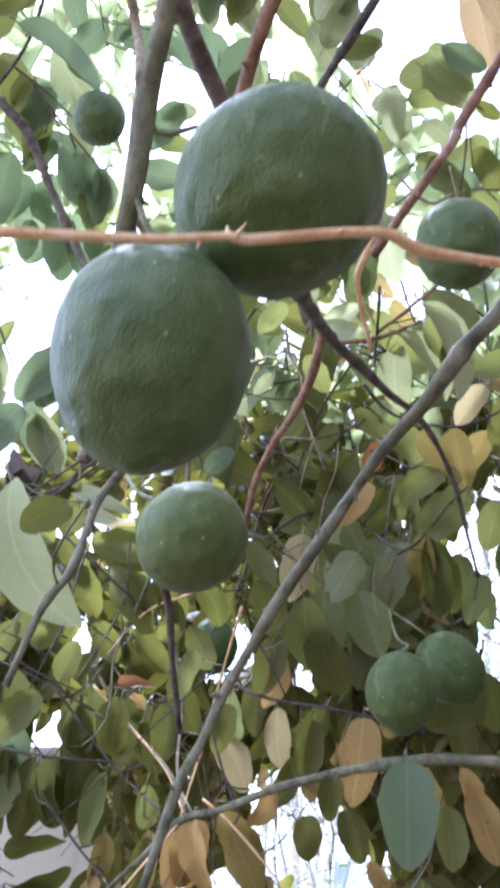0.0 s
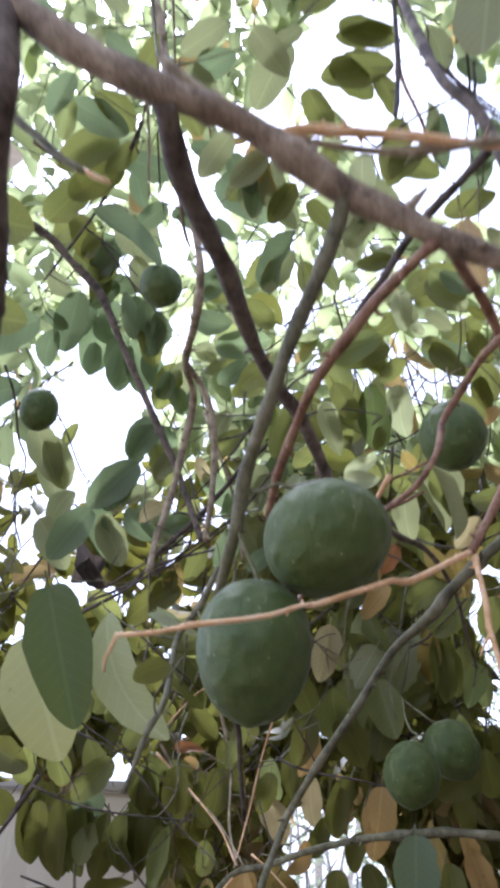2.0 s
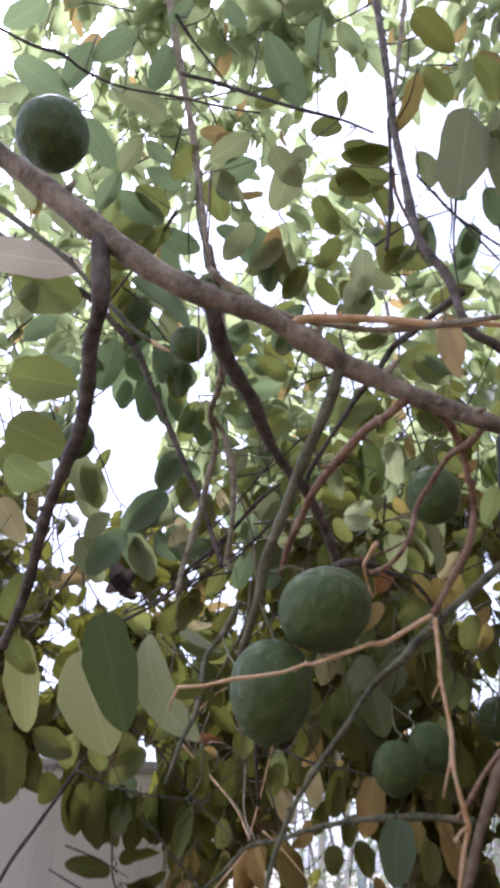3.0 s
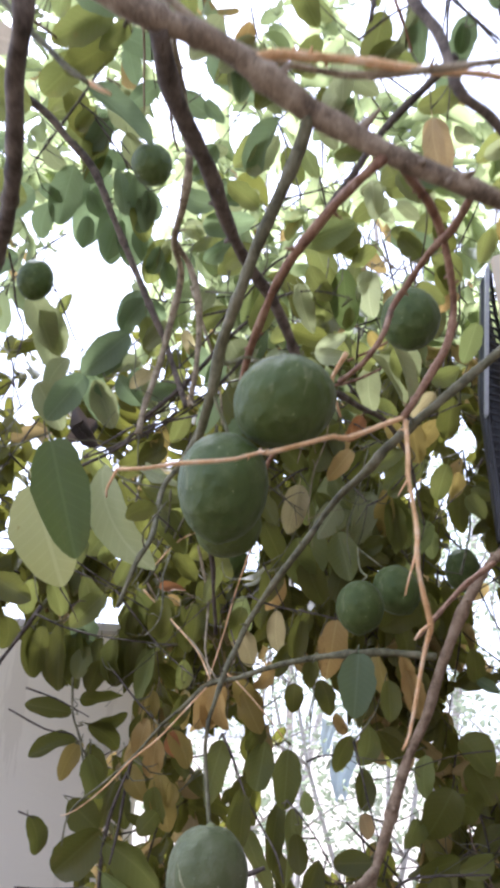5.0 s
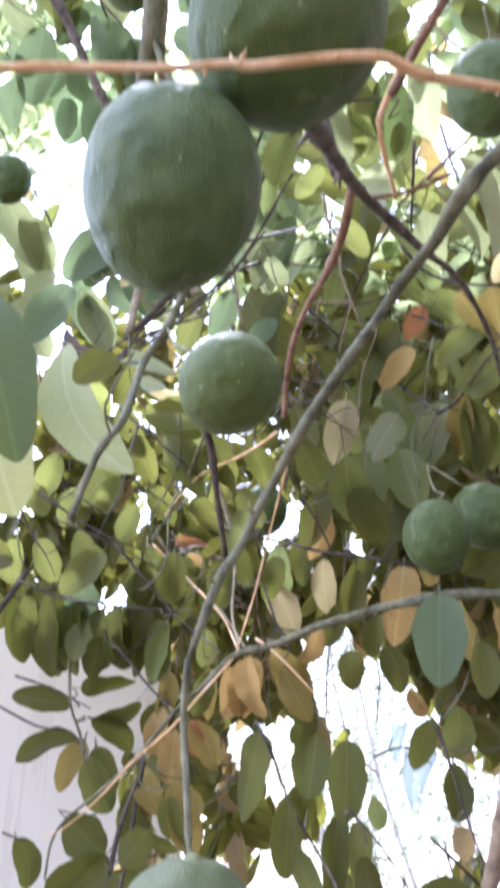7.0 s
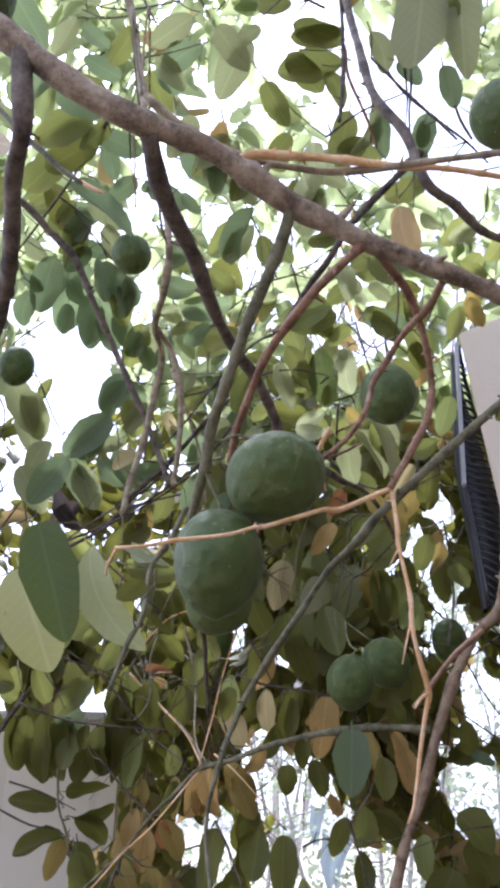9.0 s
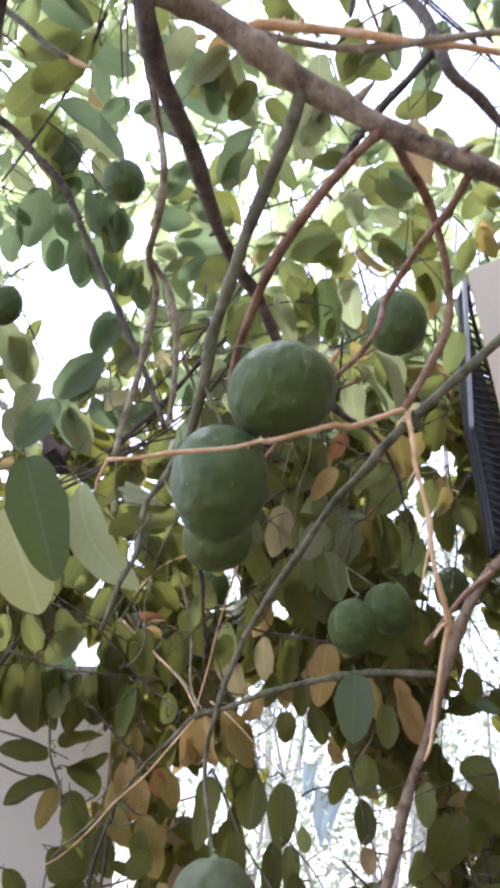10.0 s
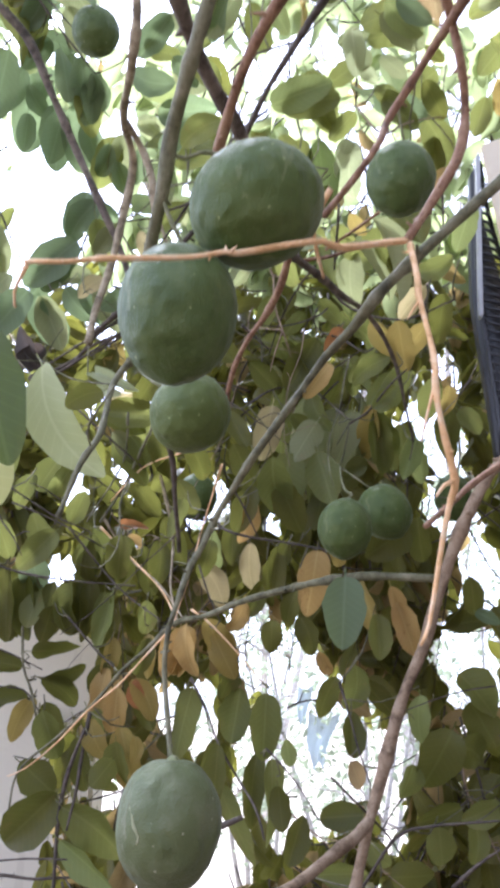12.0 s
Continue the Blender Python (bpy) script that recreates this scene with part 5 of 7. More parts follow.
leaves("b", [(-0.346, 0.278, 2.838, -0.41, 0.288, 2.796, -55, 0.041),
    (-0.296, 0.353, 2.844, -0.346, 0.398, 2.797, -45, 0.043),
    (-0.225, 0.328, 2.833, -0.286, 0.346, 2.792, -54, 0.039),
    (-0.308, 0.41, 2.738, -0.27, 0.474, 2.694, 21, 0.045),
    (0.062, 0.286, 2.789, 0.046, 0.322, 2.753, -21, 0.028),
    (0.292, 0.362, 2.656, 0.258, 0.418, 2.616, -16, 0.04),
    (0.307, 0.529, 2.623, 0.291, 0.585, 2.572, -9, 0.039),
    (0.234, 0.516, 2.617, 0.236, 0.552, 2.556, 23, 0.03),
    (-0.306, 0.909, 2.788, -0.358, 0.955, 2.731, -41, 0.047),
    (0.249, 0.456, 2.639, 0.294, 0.479, 2.627, 44, 0.027),
    (0.305, 0.419, 2.588, 0.325, 0.451, 2.543, 23, 0.031),
    (-0.073, 0.27, 2.81, -0.043, 0.308, 2.8, 51, 0.026)])
leaves("b", [(-0.131, 0.298, 2.857, -0.169, 0.326, 2.847, -62, 0.025),
    (-0.312, 0.992, 2.751, -0.367, 1.01, 2.704, -42, 0.039),
    (-0.386, 1.111, 2.76, -0.349, 1.154, 2.718, 18, 0.037),
    (0.233, 0.607, 2.424, 0.278, 0.617, 2.401, 60, 0.027),
    (-0.356, 0.917, 2.804, -0.293, 0.964, 2.801, 41, 0.04),
    (-0.335, 0.984, 2.752, -0.265, 1.012, 2.747, 47, 0.039),
    (-0.348, 1.11, 2.803, -0.382, 1.137, 2.739, -34, 0.04),
    (-0.27, 0.977, 2.706, -0.274, 1.046, 2.656, -20, 0.045),
    (-0.228, 0.998, 2.667, -0.244, 1.034, 2.6, -24, 0.041),
    (-0.263, 1.097, 2.666, -0.242, 1.144, 2.594, 0, 0.046),
    (-0.212, 1.089, 2.607, -0.242, 1.132, 2.559, -27, 0.037),
    (-0.142, 1.072, 2.582, -0.164, 1.108, 2.53, -22, 0.035)])
leaves("b", [(-0.201, 1.107, 2.581, -0.183, 1.159, 2.54, 3, 0.036),
    (-0.256, 1.101, 2.484, -0.226, 1.141, 2.423, 5, 0.041),
    (-0.213, 1.1, 2.485, -0.197, 1.148, 2.454, 7, 0.031),
    (0.43, 1.157, 1.773, 0.46, 1.135, 1.754, 12, 0.022),
    (-0.391, 1.003, 2.739, -0.432, 1.077, 2.644, -25, 0.066),
    (-0.372, 1.138, 2.815, -0.424, 1.232, 2.696, -30, 0.083),
    (-0.341, 1.142, 2.742, -0.344, 1.214, 2.639, -19, 0.065),
    (-0.089, 0.799, 2.685, -0.164, 0.768, 2.702, -44, 0.043),
    (-0.016, 0.658, 2.706, -0.025, 0.724, 2.645, -4, 0.04),
    (0.31, 0.576, 2.597, 0.278, 0.627, 2.576, -30, 0.033),
    (0.227, 0.754, 2.415, 0.299, 0.755, 2.384, 35, 0.041)])
leaves("y", [(0.422, 0.794, 2.495, 0.434, 0.841, 2.457, 32, 0.032),
    (0.347, 1.01, 2.206, 0.315, 1.053, 2.157, -9, 0.038),
    (0.268, 1.109, 2.1, 0.248, 1.151, 2.015, 25, 0.041),
    (0.25, 1.137, 1.818, 0.257, 1.144, 1.727, 51, 0.039),
    (0, 1.173, 1.752, 0.046, 1.185, 1.686, -4, 0.04),
    (-0.309, 1.346, 1.628, -0.33, 1.324, 1.553, -24, 0.038),
    (-0.101, 1.174, 1.573, -0.098, 1.17, 1.532, -14, 0.022),
    (0.253, 1.01, 2.204, 0.288, 1.023, 2.151, 28, 0.034),
    (0.292, 0.986, 2.196, 0.306, 1.015, 2.12, 22, 0.042),
    (0.202, 0.839, 2.286, 0.229, 0.858, 2.261, 28, 0.022),
    (0.203, 1.169, 1.88, 0.219, 1.192, 1.837, 10, 0.027)])
leaves("y", [(-0.004, 0.627, 2.714, -0.009, 0.686, 2.646, 55, 0.037),
    (0.411, 0.786, 2.472, 0.433, 0.801, 2.423, 36, 0.029),
    (-0.169, 1.117, 2.214, -0.166, 1.139, 2.143, -4, 0.039),
    (0.307, 1.035, 2.203, 0.311, 1.045, 2.153, 11, 0.026),
    (0.014, 1.168, 1.729, 0.049, 1.162, 1.659, 6, 0.041),
    (-0.129, 1.214, 1.587, -0.103, 1.21, 1.488, -2, 0.047)])
leaves("c", [(-0.187, 1.049, 2.298, -0.23, 1.051, 2.262, -25, 0.029),
    (-0.204, 1.175, 2.152, -0.143, 1.175, 2.124, 71, 0.028),
    (-0.134, 1.047, 2.389, -0.116, 1.07, 2.34, 5, 0.024),
    (0.102, 1.188, 2.129, 0.084, 1.202, 2.031, -7, 0.05),
    (0.069, 1.182, 1.879, 0.08, 1.208, 1.798, -5, 0.037),
    (-0.017, 1.231, 1.851, 0.027, 1.232, 1.777, 2, 0.045),
    (-0.634, 1.131, 2.396, -0.579, 1.174, 2.307, -9, 0.059),
    (0.32, 0.915, 2.215, 0.284, 0.937, 2.173, -5, 0.03)])
leaves("n", [(0.154, 0.795, 2.376, 0.17, 0.849, 2.291, 14, 0.052),
    (-0.258, 0.73, 2.033, -0.196, 0.71, 1.867, -10, 0.078)])
leaves("w", [(0.2, 0.781, 2.362, 0.205, 0.821, 2.295, 12, 0.041),
    (0.164, 0.836, 2.276, 0.118, 0.864, 2.259, -21, 0.028),
    (0.077, 0.829, 2.361, 0.132, 0.857, 2.35, 51, 0.032),
    (0.192, 0.769, 2.356, 0.182, 0.81, 2.342, -22, 0.023),
    (0.137, 0.582, 2.619, 0.138, 0.619, 2.554, 2, 0.039),
    (0.203, 0.728, 2.447, 0.231, 0.746, 2.429, 46, 0.019),
    (0.148, 0.618, 2.603, 0.109, 0.665, 2.563, -27, 0.038),
    (0.187, 0.671, 2.45, 0.199, 0.707, 2.402, 10, 0.031)])
leaves("o", [(0.341, 0.81, 2.344, 0.312, 0.821, 2.318, -10, 0.021),
    (0.217, 1.395, 2.327, 0.166, 1.44, 2.266, -9, 0.04),
    (0.435, 1.236, 2.216, 0.413, 1.265, 2.158, 32, 0.029),
    (0.062, 1.137, 1.949, 0.062, 1.143, 1.869, -25, 0.034),
    (0.178, 1.149, 1.863, 0.164, 1.152, 1.756, -4, 0.055),
    (0.288, 1.11, 1.802, 0.305, 1.13, 1.737, -14, 0.029),
    (-0.028, 1.145, 1.74, -0.018, 1.15, 1.657, 22, 0.035),
    (-0.061, 1.192, 1.73, -0.067, 1.201, 1.654, -4, 0.033),
    (-0.162, 1.341, 1.921, -0.131, 1.356, 1.906, 1, 0.02),
    (-0.143, 1.24, 1.646, -0.148, 1.251, 1.569, -7, 0.039)])
leaves("o", [(0.2, 1.314, 2.278, 0.161, 1.337, 2.226, -13, 0.036),
    (-0.008, 0.606, 2.693, -0.039, 0.653, 2.665, -40, 0.033),
    (-0.039, 1.176, 1.738, -0.046, 1.192, 1.658, -11, 0.041),
    (0.298, 1.117, 1.779, 0.327, 1.125, 1.697, 7, 0.04)])
leaves("y", [(0.205, 0.334, 2.725, 0.188, 0.39, 2.663, -39, 0.036)])
leaves("k", [(-0.424, 0.39, 2.452, -0.272, 0.427, 2.450, 40, 0.055)])
leaves("r", [(-0.177, 1.314, 1.934, -0.121, 1.317, 1.939, -23, 0.024),
    (0.22, 1.134, 2.258, 0.193, 1.142, 2.208, -11, 0.03),
    (-0.107, 1.186, 1.657, -0.096, 1.201, 1.605, 0, 0.029)])
leaves("t", [(0.261, 0.573, 2.479, 0.283, 0.613, 2.404, 22, 0.043), (0.246, 0.5, 2.409, 0.262, 0.52, 2.328, 25, 0.028)])
leaves("v", [(-0.554, 1.2, 2.101, -0.507, 1.2, 1.921, -12, 0.07),
    (-0.318, 0.86, 2.006, -0.244, 0.82, 1.848, 0, 0.101)])
leaves("w", [(0.114, 0.83, 2.238, 0.164, 0.82, 2.232, 20, 0.03),
    (-0.172, 1, 2.08, -0.128, 0.99, 2.064, 35, 0.022)])
leaves("c", [(-0.3, 1.36, 2.418, -0.252, 1.35, 2.44, 15, 0.042)])
leaves("g", [(-0.017, 1.201, 1.647, -0.048, 1.211, 1.532, 20, 0.049),
    (0.059, 1.217, 1.649, 0.048, 1.227, 1.566, 9, 0.057),
    (0.099, 1.101, 1.639, 0.097, 1.1, 1.546, -9, 0.049),
    (0.029, 1.208, 1.506, 0.084, 1.191, 1.393, 15, 0.034),
    (0.109, 1.131, 1.548, 0.117, 1.116, 1.428, -24, 0.031),
    (0.237, 1.147, 1.685, 0.225, 1.155, 1.614, 0, 0.041),
    (0.314, 1.115, 1.547, 0.298, 1.119, 1.497, -24, 0.04),
    (0.346, 1.115, 1.466, 0.354, 1.128, 1.407, 6, 0.043),
    (0.402, 1.135, 1.473, 0.397, 1.122, 1.416, 6, 0.032),
    (0.392, 1.135, 1.676, 0.445, 1.118, 1.62, -23, 0.065),
    (0.429, 1.102, 1.499, 0.378, 1.09, 1.474, -12, 0.039),
    (0.249, 1.106, 1.443, 0.274, 1.096, 1.417, 5, 0.031)])
leaves("g", [(0.175, 1.117, 1.401, 0.245, 1.111, 1.407, 9, 0.038),
    (0.268, 1.127, 1.761, 0.274, 1.12, 1.693, -4, 0.038),
    (0.285, 1.123, 2.088, 0.296, 1.12, 1.988, -21, 0.046),
    (0.344, 1.117, 2.165, 0.259, 1.105, 2.091, 22, 0.057),
    (0.409, 1.103, 2.094, 0.442, 1.1, 2.054, -15, 0.043),
    (-0.188, 1.219, 2.136, -0.112, 1.217, 2.082, 7, 0.067),
    (-0.175, 1.204, 2.066, -0.115, 1.197, 1.986, -7, 0.049),
    (-0.282, 1.245, 2.039, -0.315, 1.241, 1.978, -15, 0.05),
    (-0.045, 1.176, 1.952, -0.074, 1.189, 1.886, 10, 0.031),
    (-0.183, 1.266, 1.805, -0.183, 1.284, 1.706, -3, 0.037),
    (-0.098, 1.194, 1.782, -0.105, 1.205, 1.724, -4, 0.032)])
leaves("g", [(-0.269, 1.262, 1.606, -0.24, 1.274, 1.528, -2, 0.046),
    (-0.131, 1.188, 1.564, -0.119, 1.201, 1.498, 20, 0.043),
    (-0.216, 1.24, 1.464, -0.119, 1.234, 1.384, 6, 0.058)])
leaves("d", [(0.049, 1.202, 1.683, 0.028, 1.218, 1.627, -17, 0.034),
    (0.017, 1.216, 1.567, 0.016, 1.226, 1.476, -14, 0.043),
    (0.089, 1.149, 1.555, 0.087, 1.129, 1.45, -11, 0.037),
    (0.157, 1.148, 1.472, 0.132, 1.135, 1.407, -14, 0.04),
    (0.239, 1.114, 1.478, 0.178, 1.133, 1.471, 10, 0.042),
    (0.207, 1.144, 1.667, 0.186, 1.149, 1.601, -13, 0.036),
    (0.225, 1.115, 1.618, 0.225, 1.109, 1.552, -14, 0.038),
    (0.383, 1.13, 1.491, 0.321, 1.138, 1.464, -20, 0.04),
    (0.409, 1.147, 1.636, 0.446, 1.142, 1.572, 1, 0.056),
    (0.37, 1.101, 1.595, 0.328, 1.112, 1.51, -1, 0.066),
    (0.373, 1.119, 1.571, 0.426, 1.132, 1.547, 4, 0.054),
    (0.276, 1.113, 1.401, 0.338, 1.111, 1.403, 13, 0.042)])
leaves("d", [(0.106, 1.11, 1.746, 0.105, 1.111, 1.696, -1, 0.035),
    (0.151, 1.146, 1.756, 0.164, 1.14, 1.695, 20, 0.038),
    (0.317, 1.105, 1.896, 0.253, 1.103, 1.844, -15, 0.058),
    (0.038, 1.213, 1.919, 0.037, 1.201, 1.848, 7, 0.036),
    (-0.211, 1.244, 1.889, -0.217, 1.255, 1.817, 8, 0.043),
    (-0.148, 1.188, 1.889, -0.153, 1.2, 1.814, -2, 0.046),
    (-0.231, 1.256, 1.483, -0.311, 1.257, 1.399, -14, 0.073),
    (-0.208, 1.267, 1.417, -0.191, 1.253, 1.368, 13, 0.039),
    (-0.295, 1.256, 1.527, -0.239, 1.273, 1.481, -5, 0.059)])
leaves("d", [(-0.204, 1.261, 1.568, -0.193, 1.272, 1.482, 16, 0.04),
    (-0.185, 1.244, 1.51, -0.131, 1.263, 1.489, -12, 0.019)])
leaves("y", [(-0.003, 1.189, 1.743, 0.05, 1.203, 1.675, 0, 0.045),
    (-0.094, 1.207, 1.729, -0.089, 1.203, 1.658, -13, 0.025),
    (0.402, 1.123, 2.148, 0.39, 1.143, 2.093, -14, 0.029),
    (-0.184, 1.244, 1.595, -0.152, 1.238, 1.532, 2, 0.038),
    (-0.112, 1.192, 1.657, -0.075, 1.187, 1.594, -3, 0.039)])
leaves("o", [(-0.031, 1.197, 1.743, -0.034, 1.2, 1.659, -24, 0.034),
    (0.177, 1.115, 1.702, 0.197, 1.127, 1.666, 16, 0.022),
    (0.266, 1.149, 2.119, 0.274, 1.154, 2.044, 7, 0.023),
    (0.06, 1.202, 1.788, 0.038, 1.206, 1.732, -24, 0.03),
    (-0.167, 1.264, 1.677, -0.184, 1.262, 1.604, 8, 0.036)])
leaves("l", [(0.334, 1.147, 1.643, 0.337, 1.137, 1.574, -3, 0.037),
    (0.13, 1.137, 1.576, 0.137, 1.149, 1.539, -6, 0.025),
    (0.342, 1.128, 2.051, 0.318, 1.114, 1.982, 2, 0.037),
    (0, 1.218, 1.909, 0.015, 1.223, 1.842, 7, 0.036),
    (-0.216, 1.244, 1.416, -0.12, 1.227, 1.359, 18, 0.043)])
leaves("t", [(0.222, 1.102, 1.549, 0.24, 1.12, 1.511, -19, 0.03)])
leaves("p", [(0.175, 1.107, 2.07, 0.134, 1.115, 2.005, 6, 0.051),
    (0.24, 1.137, 2.098, 0.209, 1.131, 1.999, -8, 0.047)])
leaves("d", [(-0.333, 1.34, 1.679, -0.417, 1.304, 1.692, 17, 0.039),
    (-0.316, 1.328, 1.705, -0.234, 1.364, 1.71, 45, 0.038),
    (-0.3, 1.333, 1.662, -0.217, 1.338, 1.665, 55, 0.035),
    (-0.293, 1.328, 1.658, -0.225, 1.35, 1.615, -11, 0.038),
    (-0.31, 1.32, 1.627, -0.39, 1.277, 1.608, 34, 0.039),
    (-0.287, 1.349, 1.62, -0.262, 1.354, 1.538, -21, 0.045),
    (-0.372, 1.281, 1.495, -0.343, 1.282, 1.429, -28, 0.037)])
leaves("d", [(-0.086, 1.172, 1.72, -0.107, 1.181, 1.659, -14, 0.032)])
leaves("y", [(-0.162, 1.268, 1.728, -0.171, 1.272, 1.654, -22, 0.031)])
leaves("d", [(-0.168, 1.266, 1.686, -0.189, 1.276, 1.621, -10, 0.036)])
leaves("d", [(-0.106, 1.221, 1.639, -0.079, 1.223, 1.58, -2, 0.033)])
leaves("g", [(-0.179, 1.277, 1.612, -0.185, 1.286, 1.557, -7, 0.029)])
# upper-left leaves set to blue-green and pale: veiling glare put into their colour
leaves("b", [(-0.04, 0.502, 2.738, -0.11, 0.533, 2.707, -44, 0.043),
    (-0.297, 0.576, 2.747, -0.21, 0.615, 2.717, 45, 0.052),
    (-0.24, 0.757, 2.802, -0.227, 0.803, 2.757, 1, 0.034),
    (-0.399, 1.108, 2.798, -0.459, 1.14, 2.715, -41, 0.056),
    (-0.282, 1.027, 2.741, -0.289, 1.093, 2.687, -18, 0.044),
    (-0.222, 0.965, 2.654, -0.221, 1.023, 2.606, -13, 0.039),
    (-0.458, 1.01, 2.694, -0.416, 1.043, 2.677, 29, 0.029),
    (-0.24, 1.091, 2.499, -0.282, 1.112, 2.424, -24, 0.046),
    (-0.258, 1.111, 2.41, -0.346, 1.117, 2.322, -23, 0.064),
    (-0.356, 1.175, 2.344, -0.424, 1.178, 2.243, -20, 0.063),
    (-0.354, 1.207, 2.359, -0.314, 1.241, 2.264, -6, 0.057),
    (-0.272, 1.119, 2.318, -0.215, 1.141, 2.267, 9, 0.042)])
leaves("b", [(-0.043, 0.928, 2.513, -0.098, 0.962, 2.484, -39, 0.037),
    (-0.176, 0.367, 2.851, -0.204, 0.407, 2.797, -38, 0.038),
    (-0.226, 0.487, 2.773, -0.183, 0.507, 2.747, 30, 0.028),
    (-0.016, 0.303, 2.78, 0.033, 0.393, 2.738, 34, 0.052),
    (-0.467, 1.012, 2.679, -0.606, 1.007, 2.6, -42, 0.078),
    (-0.52, 1.114, 2.591, -0.624, 1.096, 2.535, -28, 0.062),
    (-0.482, 0.874, 2.7, -0.544, 0.874, 2.642, -40, 0.044),
    (-0.275, 0.518, 2.728, -0.313, 0.545, 2.678, -36, 0.036),
    (-0.18, 0.579, 2.763, -0.236, 0.544, 2.769, -47, 0.034),
    (-0.181, 0.775, 2.735, -0.239, 0.802, 2.7, -52, 0.038),
    (-0.243, 0.948, 2.671, -0.258, 1.009, 2.611, -23, 0.044),
    (-0.076, 0.907, 2.632, -0.037, 0.933, 2.595, 28, 0.031)])
leaves("b", [(-0.273, 1.122, 2.398, -0.322, 1.141, 2.323, -21, 0.048),
    (-0.198, 1.086, 2.261, -0.129, 1.102, 2.289, 31, 0.04),
    (-0.278, 1.087, 2.698, -0.283, 1.171, 2.603, -11, 0.066),
    (-0.114, 1.022, 2.614, -0.009, 1.008, 2.619, 42, 0.055),
    (-0.218, 1.088, 2.479, -0.276, 1.109, 2.407, -22, 0.049),
    (-0.27, 1.13, 2.42, -0.349, 1.175, 2.334, -30, 0.065),
    (-0.367, 1.215, 2.355, -0.44, 1.218, 2.29, -26, 0.051),
    (-0.109, 0.531, 2.751, -0.073, 0.589, 2.728, 37, 0.037),
    (-0.251, 0.69, 2.79, -0.323, 0.693, 2.758, -44, 0.041),
    (-0.065, 1.093, 2.272, -0.096, 1.12, 2.2, -12, 0.043),
    (-0.123, 1.065, 2.368, -0.078, 1.099, 2.311, 11, 0.042),
    (-0.044, 1.154, 2.214, -0.001, 1.154, 2.263, 18, 0.034)])
leaves("b", [(-0.061, 0.65, 2.708, -0.02, 0.688, 2.662, 21, 0.038),
    (-0.332, 1.194, 2.334, -0.29, 1.224, 2.254, -8, 0.05),
    (-0.241, 1.11, 2.33, -0.193, 1.153, 2.258, -3, 0.049),
    (-0.061, 1.074, 2.348, -0.091, 1.094, 2.286, -12, 0.037),
    (0.042, 0.716, 2.608, -0.016, 0.788, 2.545, 1, 0.047),
    (-0.079, 0.869, 2.68, -0.134, 0.905, 2.628, -31, 0.044),
    (-0.074, 0.932, 2.601, -0.158, 0.926, 2.621, -41, 0.045)])
leaves("p", [(-0.265, 0.922, 2.755, -0.246, 0.978, 2.7, 3, 0.042),
    (-0.036, 0.677, 2.696, -0.022, 0.726, 2.642, 7, 0.039),
    (-0.435, 0.944, 2.743, -0.4, 1.002, 2.719, 28, 0.037),
    (-0.178, 1.071, 2.422, -0.219, 1.104, 2.375, -26, 0.037),
    (-0.496, 1.273, 2.547, -0.484, 1.338, 2.434, -15, 0.068),
    (-0.412, 1.223, 2.406, -0.45, 1.225, 2.326, -22, 0.046),
    (-0.079, 1.01, 2.464, -0.11, 1.023, 2.407, -14, 0.034),
    (-0.051, 0.467, 2.758, -0.119, 0.501, 2.74, -51, 0.041),
    (-0.052, 0.599, 2.694, -0.103, 0.642, 2.648, -37, 0.042),
    (-0.514, 1.214, 2.554, -0.462, 1.265, 2.445, -10, 0.068),
    (-0.466, 0.701, 2.648, -0.501, 0.715, 2.58, -39, 0.04)])
leaves("p", [(-0.371, 0.366, 2.568, -0.351, 0.403, 2.539, 4, 0.027),
    (-0.46, 1.193, 2.331, -0.403, 1.229, 2.239, -3, 0.059),
    (-0.164, 1.08, 2.647, -0.117, 1.111, 2.64, 36, 0.029),
    (-0.122, 1.045, 2.653, -0.058, 1.068, 2.634, 31, 0.037),
    (-0.185, 1.092, 2.633, -0.199, 1.158, 2.549, -14, 0.056),
    (-0.082, 0.946, 2.627, 0.003, 0.939, 2.629, 44, 0.044),
    (-0.314, 1.152, 2.361, -0.236, 1.164, 2.376, 26, 0.04),
    (-0.488, 1.243, 2.546, -0.455, 1.305, 2.447, -12, 0.063),
    (-0.288, 0.86, 2.814, -0.221, 0.937, 2.747, 25, 0.064),
    (-0.167, 1.138, 2.242, -0.211, 1.094, 2.307, -7, 0.045),
    (-0.11, 0.514, 2.733, -0.067, 0.541, 2.689, 31, 0.035)])
leaves("p", [(-0.166, 1.101, 2.676, -0.096, 1.133, 2.644, 34, 0.043),
    (-0.337, 1.191, 2.343, -0.295, 1.233, 2.249, -1, 0.057),
    (-0.325, 0.398, 2.544, -0.298, 0.433, 2.522, 26, 0.026),
    (-0.042, 0.94, 2.492, 0.006, 0.965, 2.49, 41, 0.028)])
leaves("d", [
    (0.094, 1.18, 2.388, 0.139, 1.16, 2.289, -25, 0.036),
    (0.002, 1.22, 2.34, -0.03, 1.16, 2.222, 30, 0.044)])
leaves("p", [
    (0.001, 1.2, 2.432, -0.051, 1.19, 2.347, 10, 0.040),
    (0.19, 1.2, 2.11, 0.127, 1.19, 2.033, -10, 0.040)])
